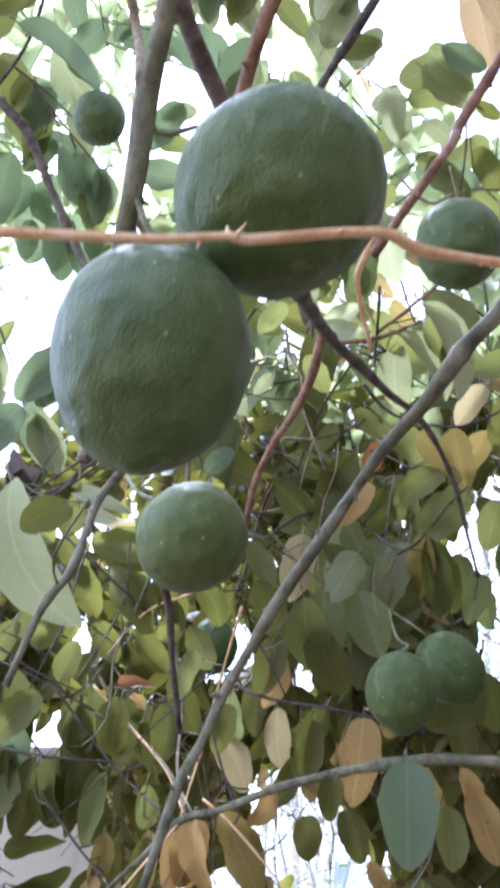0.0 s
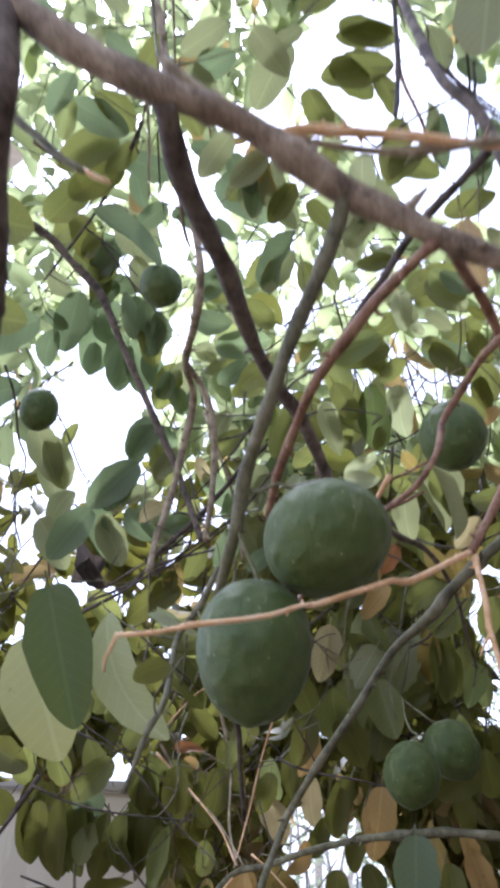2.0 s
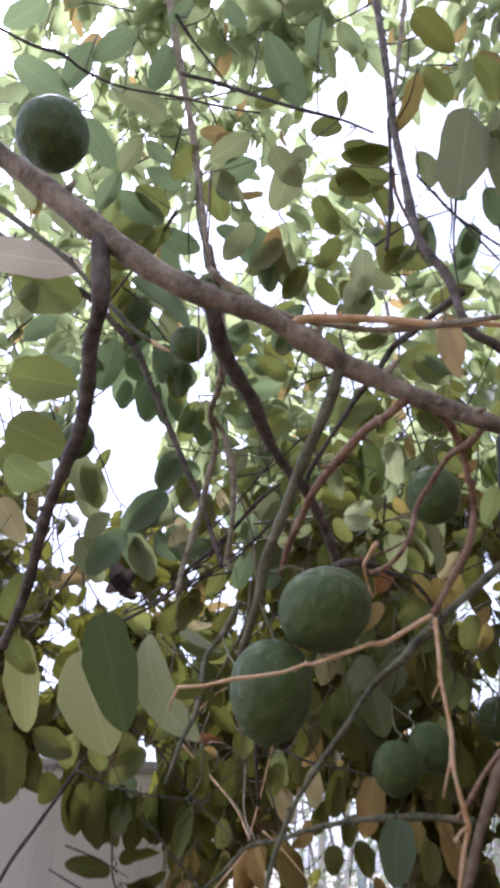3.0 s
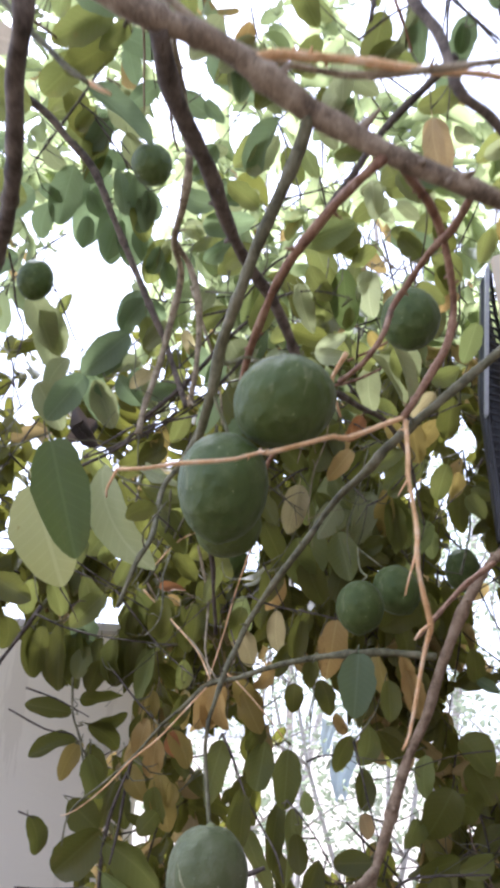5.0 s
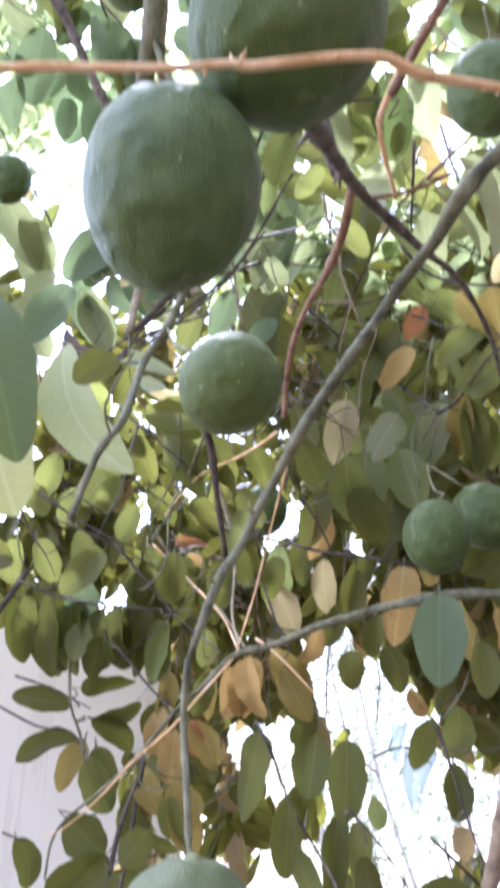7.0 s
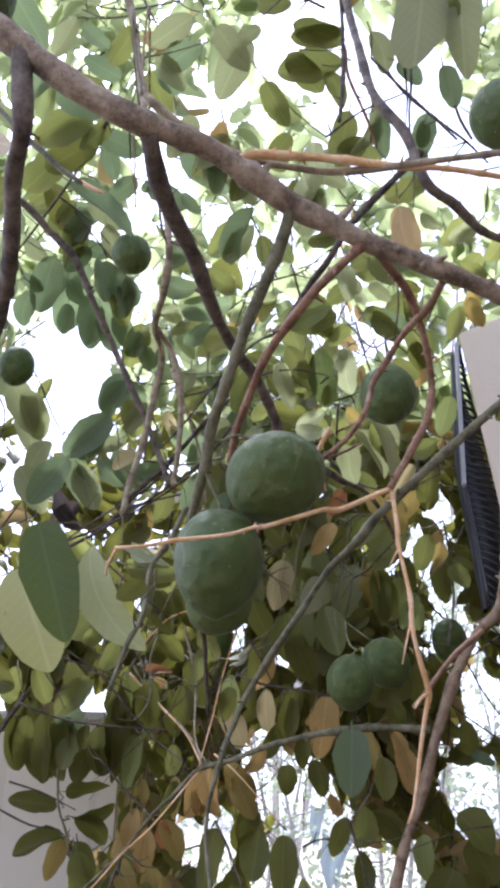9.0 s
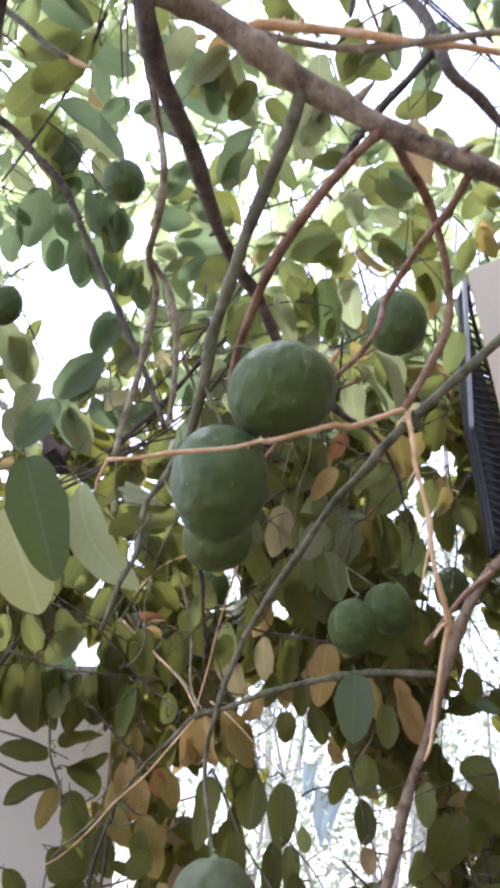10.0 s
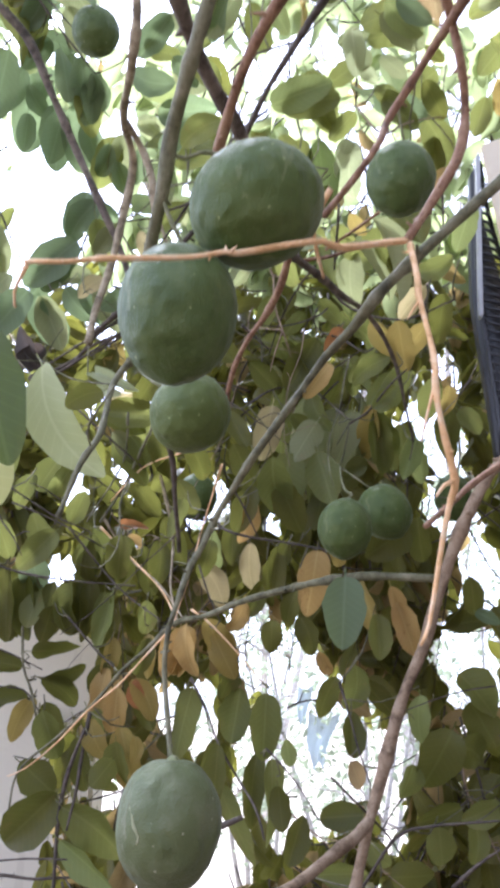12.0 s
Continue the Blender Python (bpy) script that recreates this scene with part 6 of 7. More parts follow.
leaves("g", [
    (0.117, 1.18, 2.251, 0.173, 1.19, 2.182, -10, 0.036),
    (0.226, 1.2, 2.225, 0.274, 1.16, 2.159, -25, 0.040),
    (0.139, 1.22, 2.198, 0.103, 1.19, 2.06, 10, 0.044),
    (0.169, 1.18, 2.156, 0.193, 1.16, 2.078, 30, 0.036)])
leaves("l", [
    (-0.167, 1.255, 1.803, -0.189, 1.294, 1.712, 12, 0.036),
    (-0.441, 0.62, 2.754, -0.361, 0.66, 2.736, -35, 0.074),
    (-0.536, 0.9, 2.38, -0.456, 0.95, 2.348, 20, 0.073)])
leaves("g", [
    (-0.51, 0.7, 2.657, -0.37, 0.72, 2.623, 35, 0.095),
    (-0.458, 0.67, 2.425, -0.344, 0.69, 2.417, 18, 0.081),
    (-0.363, 0.5, 2.234, -0.286, 0.53, 2.206, 25, 0.069),
    (-0.405, 1, 2.856, -0.345, 1.05, 2.761, -20, 0.075)])
leaves("d", [
    (-0.356, 1.265, 1.845, -0.356, 1.282, 1.715, 15, 0.041),
    (-0.272, 1.265, 1.777, -0.292, 1.294, 1.713, -25, 0.039),
    (-0.214, 1.285, 1.825, -0.211, 1.282, 1.718, -30, 0.035)])
leaves("b", [
    (-0.326, 1.275, 1.872, -0.321, 1.294, 1.796, -10, 0.054)])
leaves("g", [
    (-0.24, 1.255, 1.824, -0.25, 1.282, 1.73, 20, 0.042)])
leaves("d", [
    (-0.275, 1.275, 1.822, -0.259, 1.27, 1.735, 30, 0.035)])
leaves("d", [
    (0.014, 1.15, 2.581, 0.106, 1.16, 2.515, -25, 0.071),
    (0.146, 1.24, 2.555, 0.107, 1.16, 2.336, -10, 0.068),
    (0.14, 1.15, 2.338, 0.087, 1.2, 2.304, 0, 0.051),
    (-0.063, 1.24, 2.356, 0.014, 1.2, 2.23, 28, 0.081),
    (0.321, 1.18, 2.585, 0.373, 1.16, 2.439, 0, 0.076),
    (0.14, 1.24, 2.294, 0.18, 1.16, 2.174, -25, 0.054)])
leaves("g", [
    (-0.014, 1.18, 2.57, 0.07, 1.2, 2.517, 12, 0.051),
    (0.33, 1.15, 2.466, 0.274, 1.24, 2.454, -10, 0.076),
    (0.183, 1.21, 2.471, 0.216, 1.2, 2.388, -25, 0.043),
    (0.111, 1.24, 2.741, 0.157, 1.24, 2.623, 12, 0.064),
    (0.205, 1.15, 2.634, 0.187, 1.16, 2.516, 28, 0.047),
    (0.214, 1.21, 2.318, 0.315, 1.24, 2.274, 0, 0.057)])
leaves("n", [
    (0.015, 1.21, 2.491, -0.015, 1.24, 2.406, 28, 0.060)])
leaves("p", [
    (-0.056, 1.18, 2.438, -0.001, 1.24, 2.365, -25, 0.075)])
leaves("w", [
    (0.048, 1.21, 2.434, 0.013, 1.16, 2.355, 12, 0.034)])
leaves("l", [
    (-0.01, 1.18, 2.584, -0.036, 1.2, 2.495, -10, 0.031),
    (0.206, 1.15, 2.329, 0.262, 1.2, 2.324, 12, 0.038)])
leaves("o", [
    (0.198, 1.12, 2.182, 0.155, 1.13, 2.122, -10, 0.036)])
leaves("g", [
    (-0.325, 0.782, 2.806, -0.415, 0.829, 2.752, -44, 0.06),
    (-0.245, 0.654, 2.773, -0.34, 0.666, 2.709, -51, 0.06),
    (-0.372, 0.898, 2.829, -0.438, 0.921, 2.804, -41, 0.038),
    (0.008, 1, 2.839, -0.061, 1.03, 2.761, -19, 0.049),
    (-0.448, 0.95, 2.821, -0.384, 0.98, 2.856, 15, 0.041),
    (-0.068, 1.05, 2.621, -0.157, 1.08, 2.602, 5, 0.045)])
leaves("d", [
    (-0.251, 1.29, 1.802, -0.243, 1.31, 1.734, -3, 0.049)])
leaves("d", [
    (-0.247, 0.712, 2.767, -0.343, 0.742, 2.722, -45, 0.058),
    (-0.377, 0.874, 2.821, -0.344, 0.939, 2.749, -4, 0.053),
    (-0.378, 1.3, 1.816, -0.373, 1.32, 1.713, 20, 0.050),
    (-0.302, 1.31, 1.808, -0.298, 1.33, 1.721, -5, 0.054),
    (-0.217, 1.3, 1.873, -0.22, 1.32, 1.765, 15, 0.046),
    (-0.414, 1.31, 1.843, -0.415, 1.33, 1.753, -19, 0.048),
    (-0.3, 0.95, 2.789, -0.389, 0.98, 2.712, 19, 0.063),
    (-0.054, 1.02, 2.73, 0.018, 1.05, 2.694, 3, 0.055)])
leaves("g", [
    (-0.333, 1.29, 1.836, -0.329, 1.31, 1.717, 7, 0.054)])
leaves("b", [
    (-0.294, 0.75, 2.7, -0.177, 0.78, 2.613, -25, 0.062),
    (-0.129, 1, 3.048, -0.024, 1.03, 2.952, 10, 0.092)])
leaves("w", [
    (-0.151, 0.893, 2.054, -0.093, 0.827, 2.009, 20, 0.02)])
leaves("g", [
    (0.102, 1.066, 1.993, 0.132, 1.115, 1.898, 7, 0.057),
    (0.175, 1.108, 2.016, 0.2, 1.09, 1.921, 14, 0.06),
    (0.129, 1.127, 2.021, 0.126, 1.123, 1.918, -9, 0.063),
    (0.173, 1.141, 2, 0.188, 1.164, 1.92, 11, 0.044)])
leaves("d", [
    (-0.391, 1.255, 1.835, -0.395, 1.27, 1.731, -20, 0.037)])
leaves("g", [
    (-0.301, 1.285, 1.804, -0.316, 1.27, 1.742, 10, 0.044)])
# hazy look of these two leaves put into the blue-green colour
leaves("b", [
    (-0.28, 0.95, 2.691, -0.259, 0.98, 2.608, -25, 0.034),
    (-0.224, 0.98, 2.67, -0.23, 1.01, 2.588, -11, 0.039)])
leaves("d", [
    (-0.483, 1.3, 1.856, -0.479, 1.31, 1.788, -25, 0.046),
    (-0.343, 1.3, 1.861, -0.34, 1.32, 1.769, -24, 0.057),
    (-0.246, 1.3, 1.827, -0.242, 1.31, 1.73, -23, 0.052),
    (-0.213, 1.31, 1.876, -0.207, 1.32, 1.749, -6, 0.055)])
leaves("d", [
    (-0.417, 1.31, 1.882, -0.421, 1.32, 1.737, -8, 0.048),
    (-0.395, 1.32, 1.873, -0.352, 1.31, 1.727, 9, 0.053),
    (-0.285, 1.32, 1.811, -0.308, 1.32, 1.738, 10, 0.050)])
leaves("g", [
    (-0.309, 1.31, 1.831, -0.294, 1.31, 1.754, -7, 0.052)])
leaves("m", [
    (-0.406, 1.3, 2.332, -0.363, 1.28, 2.221, 30, 0.042),
    (-0.357, 1.32, 2.298, -0.411, 1.3, 2.242, -25, 0.038),
    (-0.385, 1.29, 2.27, -0.347, 1.29, 2.219, 60, 0.032)])
leaves("d", [
    (0.034, 1.05, 1.569, 0.027, 1.06, 1.489, 12, 0.034),
    (0.118, 1.1, 1.514, 0.127, 1.08, 1.459, -15, 0.033)])
leaves("q", [(-0.194, 0.79, 2.017, -0.098, 0.73, 1.862, 4, 0.060)])


def scatter(name, mat, rows, parent, inverse, label, shapes=SHAPES):
    """Many leaves too many to count, in one mesh."""
    va, fa, ua, at = [], [], [], 0
    base = [np.c_[np.array(s[0]), np.ones(len(s[0]))] for s in shapes]
    for i, m in rows:
        va.append(base[i] @ np.array(m).T[:, :3])
        fa.extend([tuple(v + at for v in f) for f in shapes[i][1]])
        ua.extend(shapes[i][2])
        at += len(base[i])
    ob = mesh_object(name, np.vstack(va), fa, mat, parent, uvs=ua)
    if parent is not None:
        ob.matrix_parent_inverse = inverse
    return tagged(ob, label, kind="stuff")


def hang_leaves():
    """The 300 leaves nearest to the viewpoint are parts of their own, the rest is joined colour by colour."""
    near = sorted(LEAF_ROWS, key=lambda q: (Vector(q[2][:3]) - Vector((0.07, -0.25, 1.635))).length)
    joints = np.array(BOUGH_POINTS)[:, :3]
    for kind, shape, (bx, by, bz, tx, ty, tz, roll, width) in near[:300]:
        ob = new("leaf", leaf_mesh(kind, shape))
        gaps = np.linalg.norm(joints - np.array((bx, by, bz)), axis=1)
        k = int(np.argmin(gaps))
        if gaps[k] < 0.14:
            ob.parent = BOUGH_OWNER[k]
        else:
            ob.parent = tree
            ob.matrix_parent_inverse = TREE_INV
        ob.matrix_basis = leaf_pose((bx, by, bz), (tx, ty, tz), roll, width * 0.96)
    for kind in LEAF_COLOURS:
        rows = [(shape, leaf_pose(q[:3], q[3:6], q[6], q[7])) for k, shape, q in near[300:] if k == kind]
        if rows:
            scatter("outer_foliage", many_leaf(kind), rows, tree, TREE_INV, "leaves on the far side of the crown")


hang_leaves()


# openings in the crown, set out from the camera's viewpoint: direction (turn, rise) and half widths in degrees
VIEWPOINT = Vector((0.07, -0.25, 1.635))
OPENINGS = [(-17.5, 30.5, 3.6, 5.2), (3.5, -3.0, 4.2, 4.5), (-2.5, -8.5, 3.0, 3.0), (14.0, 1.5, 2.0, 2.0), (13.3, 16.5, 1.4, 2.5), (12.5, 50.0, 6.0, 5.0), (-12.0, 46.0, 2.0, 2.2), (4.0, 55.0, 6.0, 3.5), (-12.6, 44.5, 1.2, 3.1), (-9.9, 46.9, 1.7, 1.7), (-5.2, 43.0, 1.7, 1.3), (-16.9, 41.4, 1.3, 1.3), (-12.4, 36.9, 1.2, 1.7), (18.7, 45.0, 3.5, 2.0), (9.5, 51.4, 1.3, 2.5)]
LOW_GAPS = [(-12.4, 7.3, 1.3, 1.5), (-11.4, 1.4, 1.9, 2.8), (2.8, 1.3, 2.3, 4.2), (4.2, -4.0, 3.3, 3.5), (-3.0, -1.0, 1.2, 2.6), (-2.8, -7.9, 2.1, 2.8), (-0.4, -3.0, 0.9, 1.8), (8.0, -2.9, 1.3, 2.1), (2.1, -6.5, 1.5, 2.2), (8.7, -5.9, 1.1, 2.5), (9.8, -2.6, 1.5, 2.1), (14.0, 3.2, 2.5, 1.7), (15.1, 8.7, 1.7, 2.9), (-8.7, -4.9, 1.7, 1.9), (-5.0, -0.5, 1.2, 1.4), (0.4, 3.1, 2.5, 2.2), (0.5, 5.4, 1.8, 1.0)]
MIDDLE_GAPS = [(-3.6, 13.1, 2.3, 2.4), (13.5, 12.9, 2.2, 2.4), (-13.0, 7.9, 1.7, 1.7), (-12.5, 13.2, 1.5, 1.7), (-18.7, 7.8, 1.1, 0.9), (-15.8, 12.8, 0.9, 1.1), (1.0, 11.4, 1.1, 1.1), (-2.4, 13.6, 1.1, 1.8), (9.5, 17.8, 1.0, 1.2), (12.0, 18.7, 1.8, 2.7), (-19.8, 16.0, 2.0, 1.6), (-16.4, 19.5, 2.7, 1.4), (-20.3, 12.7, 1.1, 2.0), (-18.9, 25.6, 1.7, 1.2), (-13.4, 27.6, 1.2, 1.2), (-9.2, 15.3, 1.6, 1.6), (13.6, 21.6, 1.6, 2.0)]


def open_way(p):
    d = Vector(p) - VIEWPOINT
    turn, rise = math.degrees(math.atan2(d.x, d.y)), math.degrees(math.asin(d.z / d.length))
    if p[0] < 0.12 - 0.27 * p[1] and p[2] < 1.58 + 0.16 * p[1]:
        return True  # wedge kept clear along the camera's sight lines to the garden wall
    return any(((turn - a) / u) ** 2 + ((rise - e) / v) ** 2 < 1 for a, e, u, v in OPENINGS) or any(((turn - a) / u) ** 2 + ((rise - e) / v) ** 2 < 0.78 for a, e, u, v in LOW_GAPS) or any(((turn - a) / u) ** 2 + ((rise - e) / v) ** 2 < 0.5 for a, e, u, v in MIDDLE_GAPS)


def inner_foliage():
    """Leafy twigs deeper in the crown."""
    rng = random.Random(11)
    green, upper, dry, twig_v, twig_f = [], [], [], [], []
    for _ in range(INNER_TWIGS):
        turn, rise = rng.uniform(-34, 34), rng.uniform(-14, 19) if rng.random() < 0.50 else rng.uniform(-16, 66)
        if rng.random() < 0.05:
            turn, rise = rng.uniform(-4, 19), rng.uniform(17, 33)
        if rng.random() > (1.0 if rise < 17 else 0.92 if rise < 33 else 0.72):
            continue
        reach = 1.90 - 0.22 * min(1, max(0, (rise - 22) / 30)) + rng.uniform(0.0, 0.75)
        if rise > 33:
            reach += 0.28
        if rise < 30 and turn > -14 and rng.random() < 0.45:
            reach += 0.75
        elif rise >= 30 and rng.random() < 0.3:
            reach += 0.9
        p = VIEWPOINT + reach * Vector((math.sin(radians(turn)) * math.cos(radians(rise)), math.cos(radians(turn)) * math.cos(radians(rise)), math.sin(radians(rise))))
        way = Vector((rng.gauss(0, 0.6), rng.gauss(0, 0.5), rng.gauss(-0.35, 0.5))).normalized()
        size = rng.uniform(0.12, 0.22)
        back = way * rng.uniform(0.08, 0.24)
        rowspots = [(*(p - back + Vector((rng.gauss(0, 0.03), rng.gauss(0, 0.03), 0.05))), 0.0030), (*(p - back * 0.45 + Vector((0, 0, 0.012))), 0.0024)]
        kept = 0
        for k in range(rng.randint(5, 8)):
            u = k / 7
            q = p + way * size * u + Vector((0, 0, -0.05 * u * u))
            rowspots.append((*q, 0.0018 - 0.001 * u))
            out = Vector((rng.gauss(0, 1), rng.gauss(0, 0.8), rng.gauss(-1.0 if rise > 14 else -2.2, 0.7)))
            out = (out - way * out.dot(way) * 0.5).normalized()
            ln = rng.uniform(0.068, 0.108)
            tip = q + out * ln
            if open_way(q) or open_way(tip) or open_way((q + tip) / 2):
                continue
            low, kept = rise < 12, kept + 1
            row = (rng.randrange(8), leaf_pose(q, tip, rng.gauss(0, 55), ln * rng.uniform(0.36, 0.50)))
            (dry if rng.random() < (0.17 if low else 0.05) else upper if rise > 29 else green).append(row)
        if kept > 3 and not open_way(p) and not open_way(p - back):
            v, f = tube(rowspots, 3, 0.04, 0.1, 5)
            twig_f.extend([tuple(i + len(twig_v) for i in ff) for ff in f])
            twig_v.extend(v)
    scatter("inner_foliage", LEAF_SHADED, green, tree, TREE_INV, "green leaves deeper in the crown, shade put into their colour", SMALL_SHAPES)
    scatter("upper_foliage", LEAF_BACKLIT, upper, tree, TREE_INV, "green leaves high in the crown, backlight painted as a paler colour", SMALL_SHAPES)
    scatter("inner_dry_foliage", LEAF_FILL_DRY, dry, tree, TREE_INV, "withered yellow brown leaves deeper in the crown", SMALL_SHAPES)
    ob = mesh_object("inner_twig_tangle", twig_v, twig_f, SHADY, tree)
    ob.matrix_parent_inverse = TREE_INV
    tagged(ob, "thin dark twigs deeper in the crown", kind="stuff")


INNER_TWIGS = 3700
inner_foliage()


def fine_twigs():
    """Thin bare and dry twigs with short spurs, criss-crossing between the leaves of the crown."""
    rng = random.Random(31)
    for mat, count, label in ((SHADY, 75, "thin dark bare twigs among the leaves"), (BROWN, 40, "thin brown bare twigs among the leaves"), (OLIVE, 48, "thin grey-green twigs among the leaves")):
        verts, faces = [], []
        for _ in range(count):
            turn, rise = rng.uniform(-24, 22), rng.uniform(-12, 30)
            reach = rng.uniform(1.35, 1.85)
            p = VIEWPOINT + reach * Vector((math.sin(radians(turn)) * math.cos(radians(rise)), math.cos(radians(turn)) * math.cos(radians(rise)), math.sin(radians(rise))))
            way = Vector((rng.gauss(0, 0.8), rng.gauss(0, 0.3), rng.gauss(-0.7, 0.6))).normalized()
            size, thick = rng.uniform(0.10, 0.30), rng.uniform(0.0009, 0.0019)
            line, q = [], p
            for k in range(6):
                line.append((*q, thick * (1 - 0.11 * k)))
                way = (way + Vector((rng.gauss(0, 0.22), rng.gauss(0, 0.15), rng.gauss(-0.06, 0.2)))).normalized()
                q = q + way * size / 5
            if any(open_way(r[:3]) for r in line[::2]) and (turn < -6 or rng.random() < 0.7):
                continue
            parts = [tube(line, 5, 0.02, 0.2, 3)]
            for k in range(rng.randint(1, 4)):
                a = Vector(line[rng.randint(1, 4)][:3])
                out = Vector((rng.gauss(0, 1), rng.gauss(0, 0.5), rng.gauss(-0.2, 0.8))).normalized() * rng.uniform(0.012, 0.07)
                parts.append(tube([(*a, thick * 0.7), (*(a + out * 0.6 + Vector((0, 0, 0.004))), thick * 0.55), (*(a + out), thick * 0.3)], 4, 0.02, 0.1, 4))
            for v, f in parts:
                faces.extend([tuple(i + len(verts) for i in ff) for ff in f])
                verts.extend(v)
        ob = mesh_object("fine_twig_tangle", verts, faces, mat, tree)
        ob.matrix_parent_inverse = TREE_INV
        tagged(ob, label, kind="stuff")


fine_twigs()


def leaf_twigs():
    """Thin twigs that carry the single leaves from the nearest bough."""
    rng = random.Random(4)
    pts = np.array(BOUGH_POINTS)[:, :3]
    verts, faces, used = [], [], {}
    for bx, by, bz, tx, ty, tz in LEAF_ENDS:
        b = np.array((bx, by, bz))
        d = np.linalg.norm(pts - b, axis=1)
        k = int(np.argmin(d))
        used[k] = used.get(k, 0) + 1
        if d[k] < 0.012 or d[k] > 0.14 or used[k] > 2:
            continue
        back = b - np.array((tx, ty, tz))
        back = back / np.linalg.norm(back) * 0.014
        mid = (b + pts[k]) / 2 + np.array((rng.gauss(0, 0.006), rng.gauss(0, 0.006), -0.05 * d[k]))
        v, f = tube([(*pts[k], 0.0014), (*mid, 0.0012), (*(b + back), 0.0010)], 4, 0.02, 0.1, k)
        faces.extend([tuple(i + len(verts) for i in ff) for ff in f])
        verts.extend(v)
    ob = mesh_object("leaf_stalk_tangle", verts, faces, OLIVE, tree)
    ob.matrix_parent_inverse = TREE_INV
    tagged(ob, "thin green leaf stalks", kind="stuff")


leaf_twigs()


# ---- fruit ----
def citrus(label, centre, wide, high, axis, stalk, seed, shoulder=0.0, skin=RIND):
    """An unripe citrus fruit: rind, calyx and stalk. axis: the way from its navel to its stalk."""
    root = thing("citrus_fruit", label, "fruit", centre, "fruit on the tree")
    up = Vector(axis).normalized()
    turn = up.to_track_quat("Z", "Y").to_matrix().to_4x4()
    rows, cols = 48, 64
    noise_at = Vector((seed * 3.1, seed * 1.7, 0))
    verts, faces = [], []
    for i in range(rows + 1):
        a = math.pi * i / rows
        c = math.cos(a)
        r = math.sin(a) * (1 + shoulder * c)
        dent = -0.05 * math.exp(-((a / 0.22) ** 2)) + 0.05 * math.exp(-(((math.pi - a) / 0.20) ** 2))
        for k in range(cols):
            t = 2 * math.pi * k / cols
            d = Vector((math.cos(t) * r, math.sin(t) * r, c))
            lump = 1 + 0.035 * noise.noise(d * 1.3 + noise_at) + 0.012 * noise.noise(d * 5 + noise_at) + 0.0045 * noise.noise(d * 16 + noise_at)
            p = Vector((d.x * wide / 2, d.y * wide / 2, (d.z + (dent if c > 0 else -dent)) * high / 2)) * lump
            verts.append(turn @ p)
    for i in range(rows):
        for k in range(cols):
            k2 = (k + 1) % cols
            faces.append((i * cols + k, (i + 1) * cols + k, (i + 1) * cols + k2, i * cols + k2))
    mesh_object("rind", verts, faces, skin, root)
    # calyx: a small five-lobed cap at the stalk
    top = up * high * 0.475
    cv, cf = [tuple(turn @ Vector((0, 0, high * 0.475 + 0.003)))], []
    for k in range(20):
        t = 2 * math.pi * k / 20
        rr = 0.0052 + 0.0022 * max(0, math.cos(2.5 * t)) ** 2
        for q, z in ((0.5, 0.0022), (1.0, -0.0006)):
            cv.append(tuple(turn @ Vector((math.cos(t) * rr * q, math.sin(t) * rr * q, high * 0.475 + z))))
    for k in range(20):
        a, b = 1 + 2 * k, 1 + 2 * ((k + 1) % 20)
        cf += [(0, a, b), (a, a + 1, b + 1, b)]
    mesh_object("calyx", cv, cf, CALYX, root, "dull green calyx")
    c = Vector(centre)
    line = [(*(top * 0.99), 0.0022)] + [(*(Vector(p) - c), 0.0016) for p in stalk]
    v, f = tube(line, 7, 0.004, 0.12, seed)
    mesh_object("stalk", v, f, STALK, root, "pale green stalk")
    return root


citrus("large round green citrus fruit with a waxy bloom hanging beside another", (0.076, 0.346, 1.939), 0.094, 0.083, (-0.42, 0.0, 1), [(0.040, 0.344, 1.982), (0.025, 0.341, 1.974), (0.017, 0.338, 1.976), (0.013, 0.333, 1.988)], 1)
citrus("large egg-shaped dark green citrus fruit with pale scars", (0.025, 0.356, 1.860), 0.080, 0.099, (0.02, 0.05, 1), [(0.024, 0.36, 1.918), (0.014, 0.355, 1.938), (0.006, 0.352, 1.962)], 2, 0.05)
citrus("round light green citrus fruit hanging behind larger ones", (0.009, 0.644, 1.900), 0.086, 0.080, (-0.6, 0.1, 0.75), [(-0.034, 0.66, 1.942), (-0.054, 0.7, 1.971), (-0.071, 0.74, 2.009)], 3, skin=RIND_LIGHT)
low_fruit = citrus("dull green egg-shaped citrus fruit hanging low from a straight twig", (0.0240, 0.499, 1.5335), 0.0745, 0.089, (0.02, 0.03, 1), [(0.022, 0.503, 1.580), (0.022, 0.503, 1.586)], 4, 0.03, RIND_DULL)
scar_v, scar_f = tube([(-0.0249, -0.0254, 0.0128, 0.0004), (-0.0219, -0.0294, 0.0070, 0.0008), (-0.0201, -0.0311, 0.0014, 0.0011), (-0.0165, -0.0331, -0.0044, 0.0008), (-0.0178, -0.0316, -0.0094, 0.0003)], 6, 0.004, 0.3, 5)
mesh_object("scar", scar_v, scar_f, SCAR, low_fruit, "pale corky scar")
citrus("small green citrus fruit of a hanging pair", (0.204, 0.979, 1.861), 0.077, 0.086, (0.05, 0, 1), [(0.215, 0.98, 1.912), (0.209, 1.0, 1.922), (0.205, 1.02, 1.943), (0.206, 1.05, 1.974)], 5)
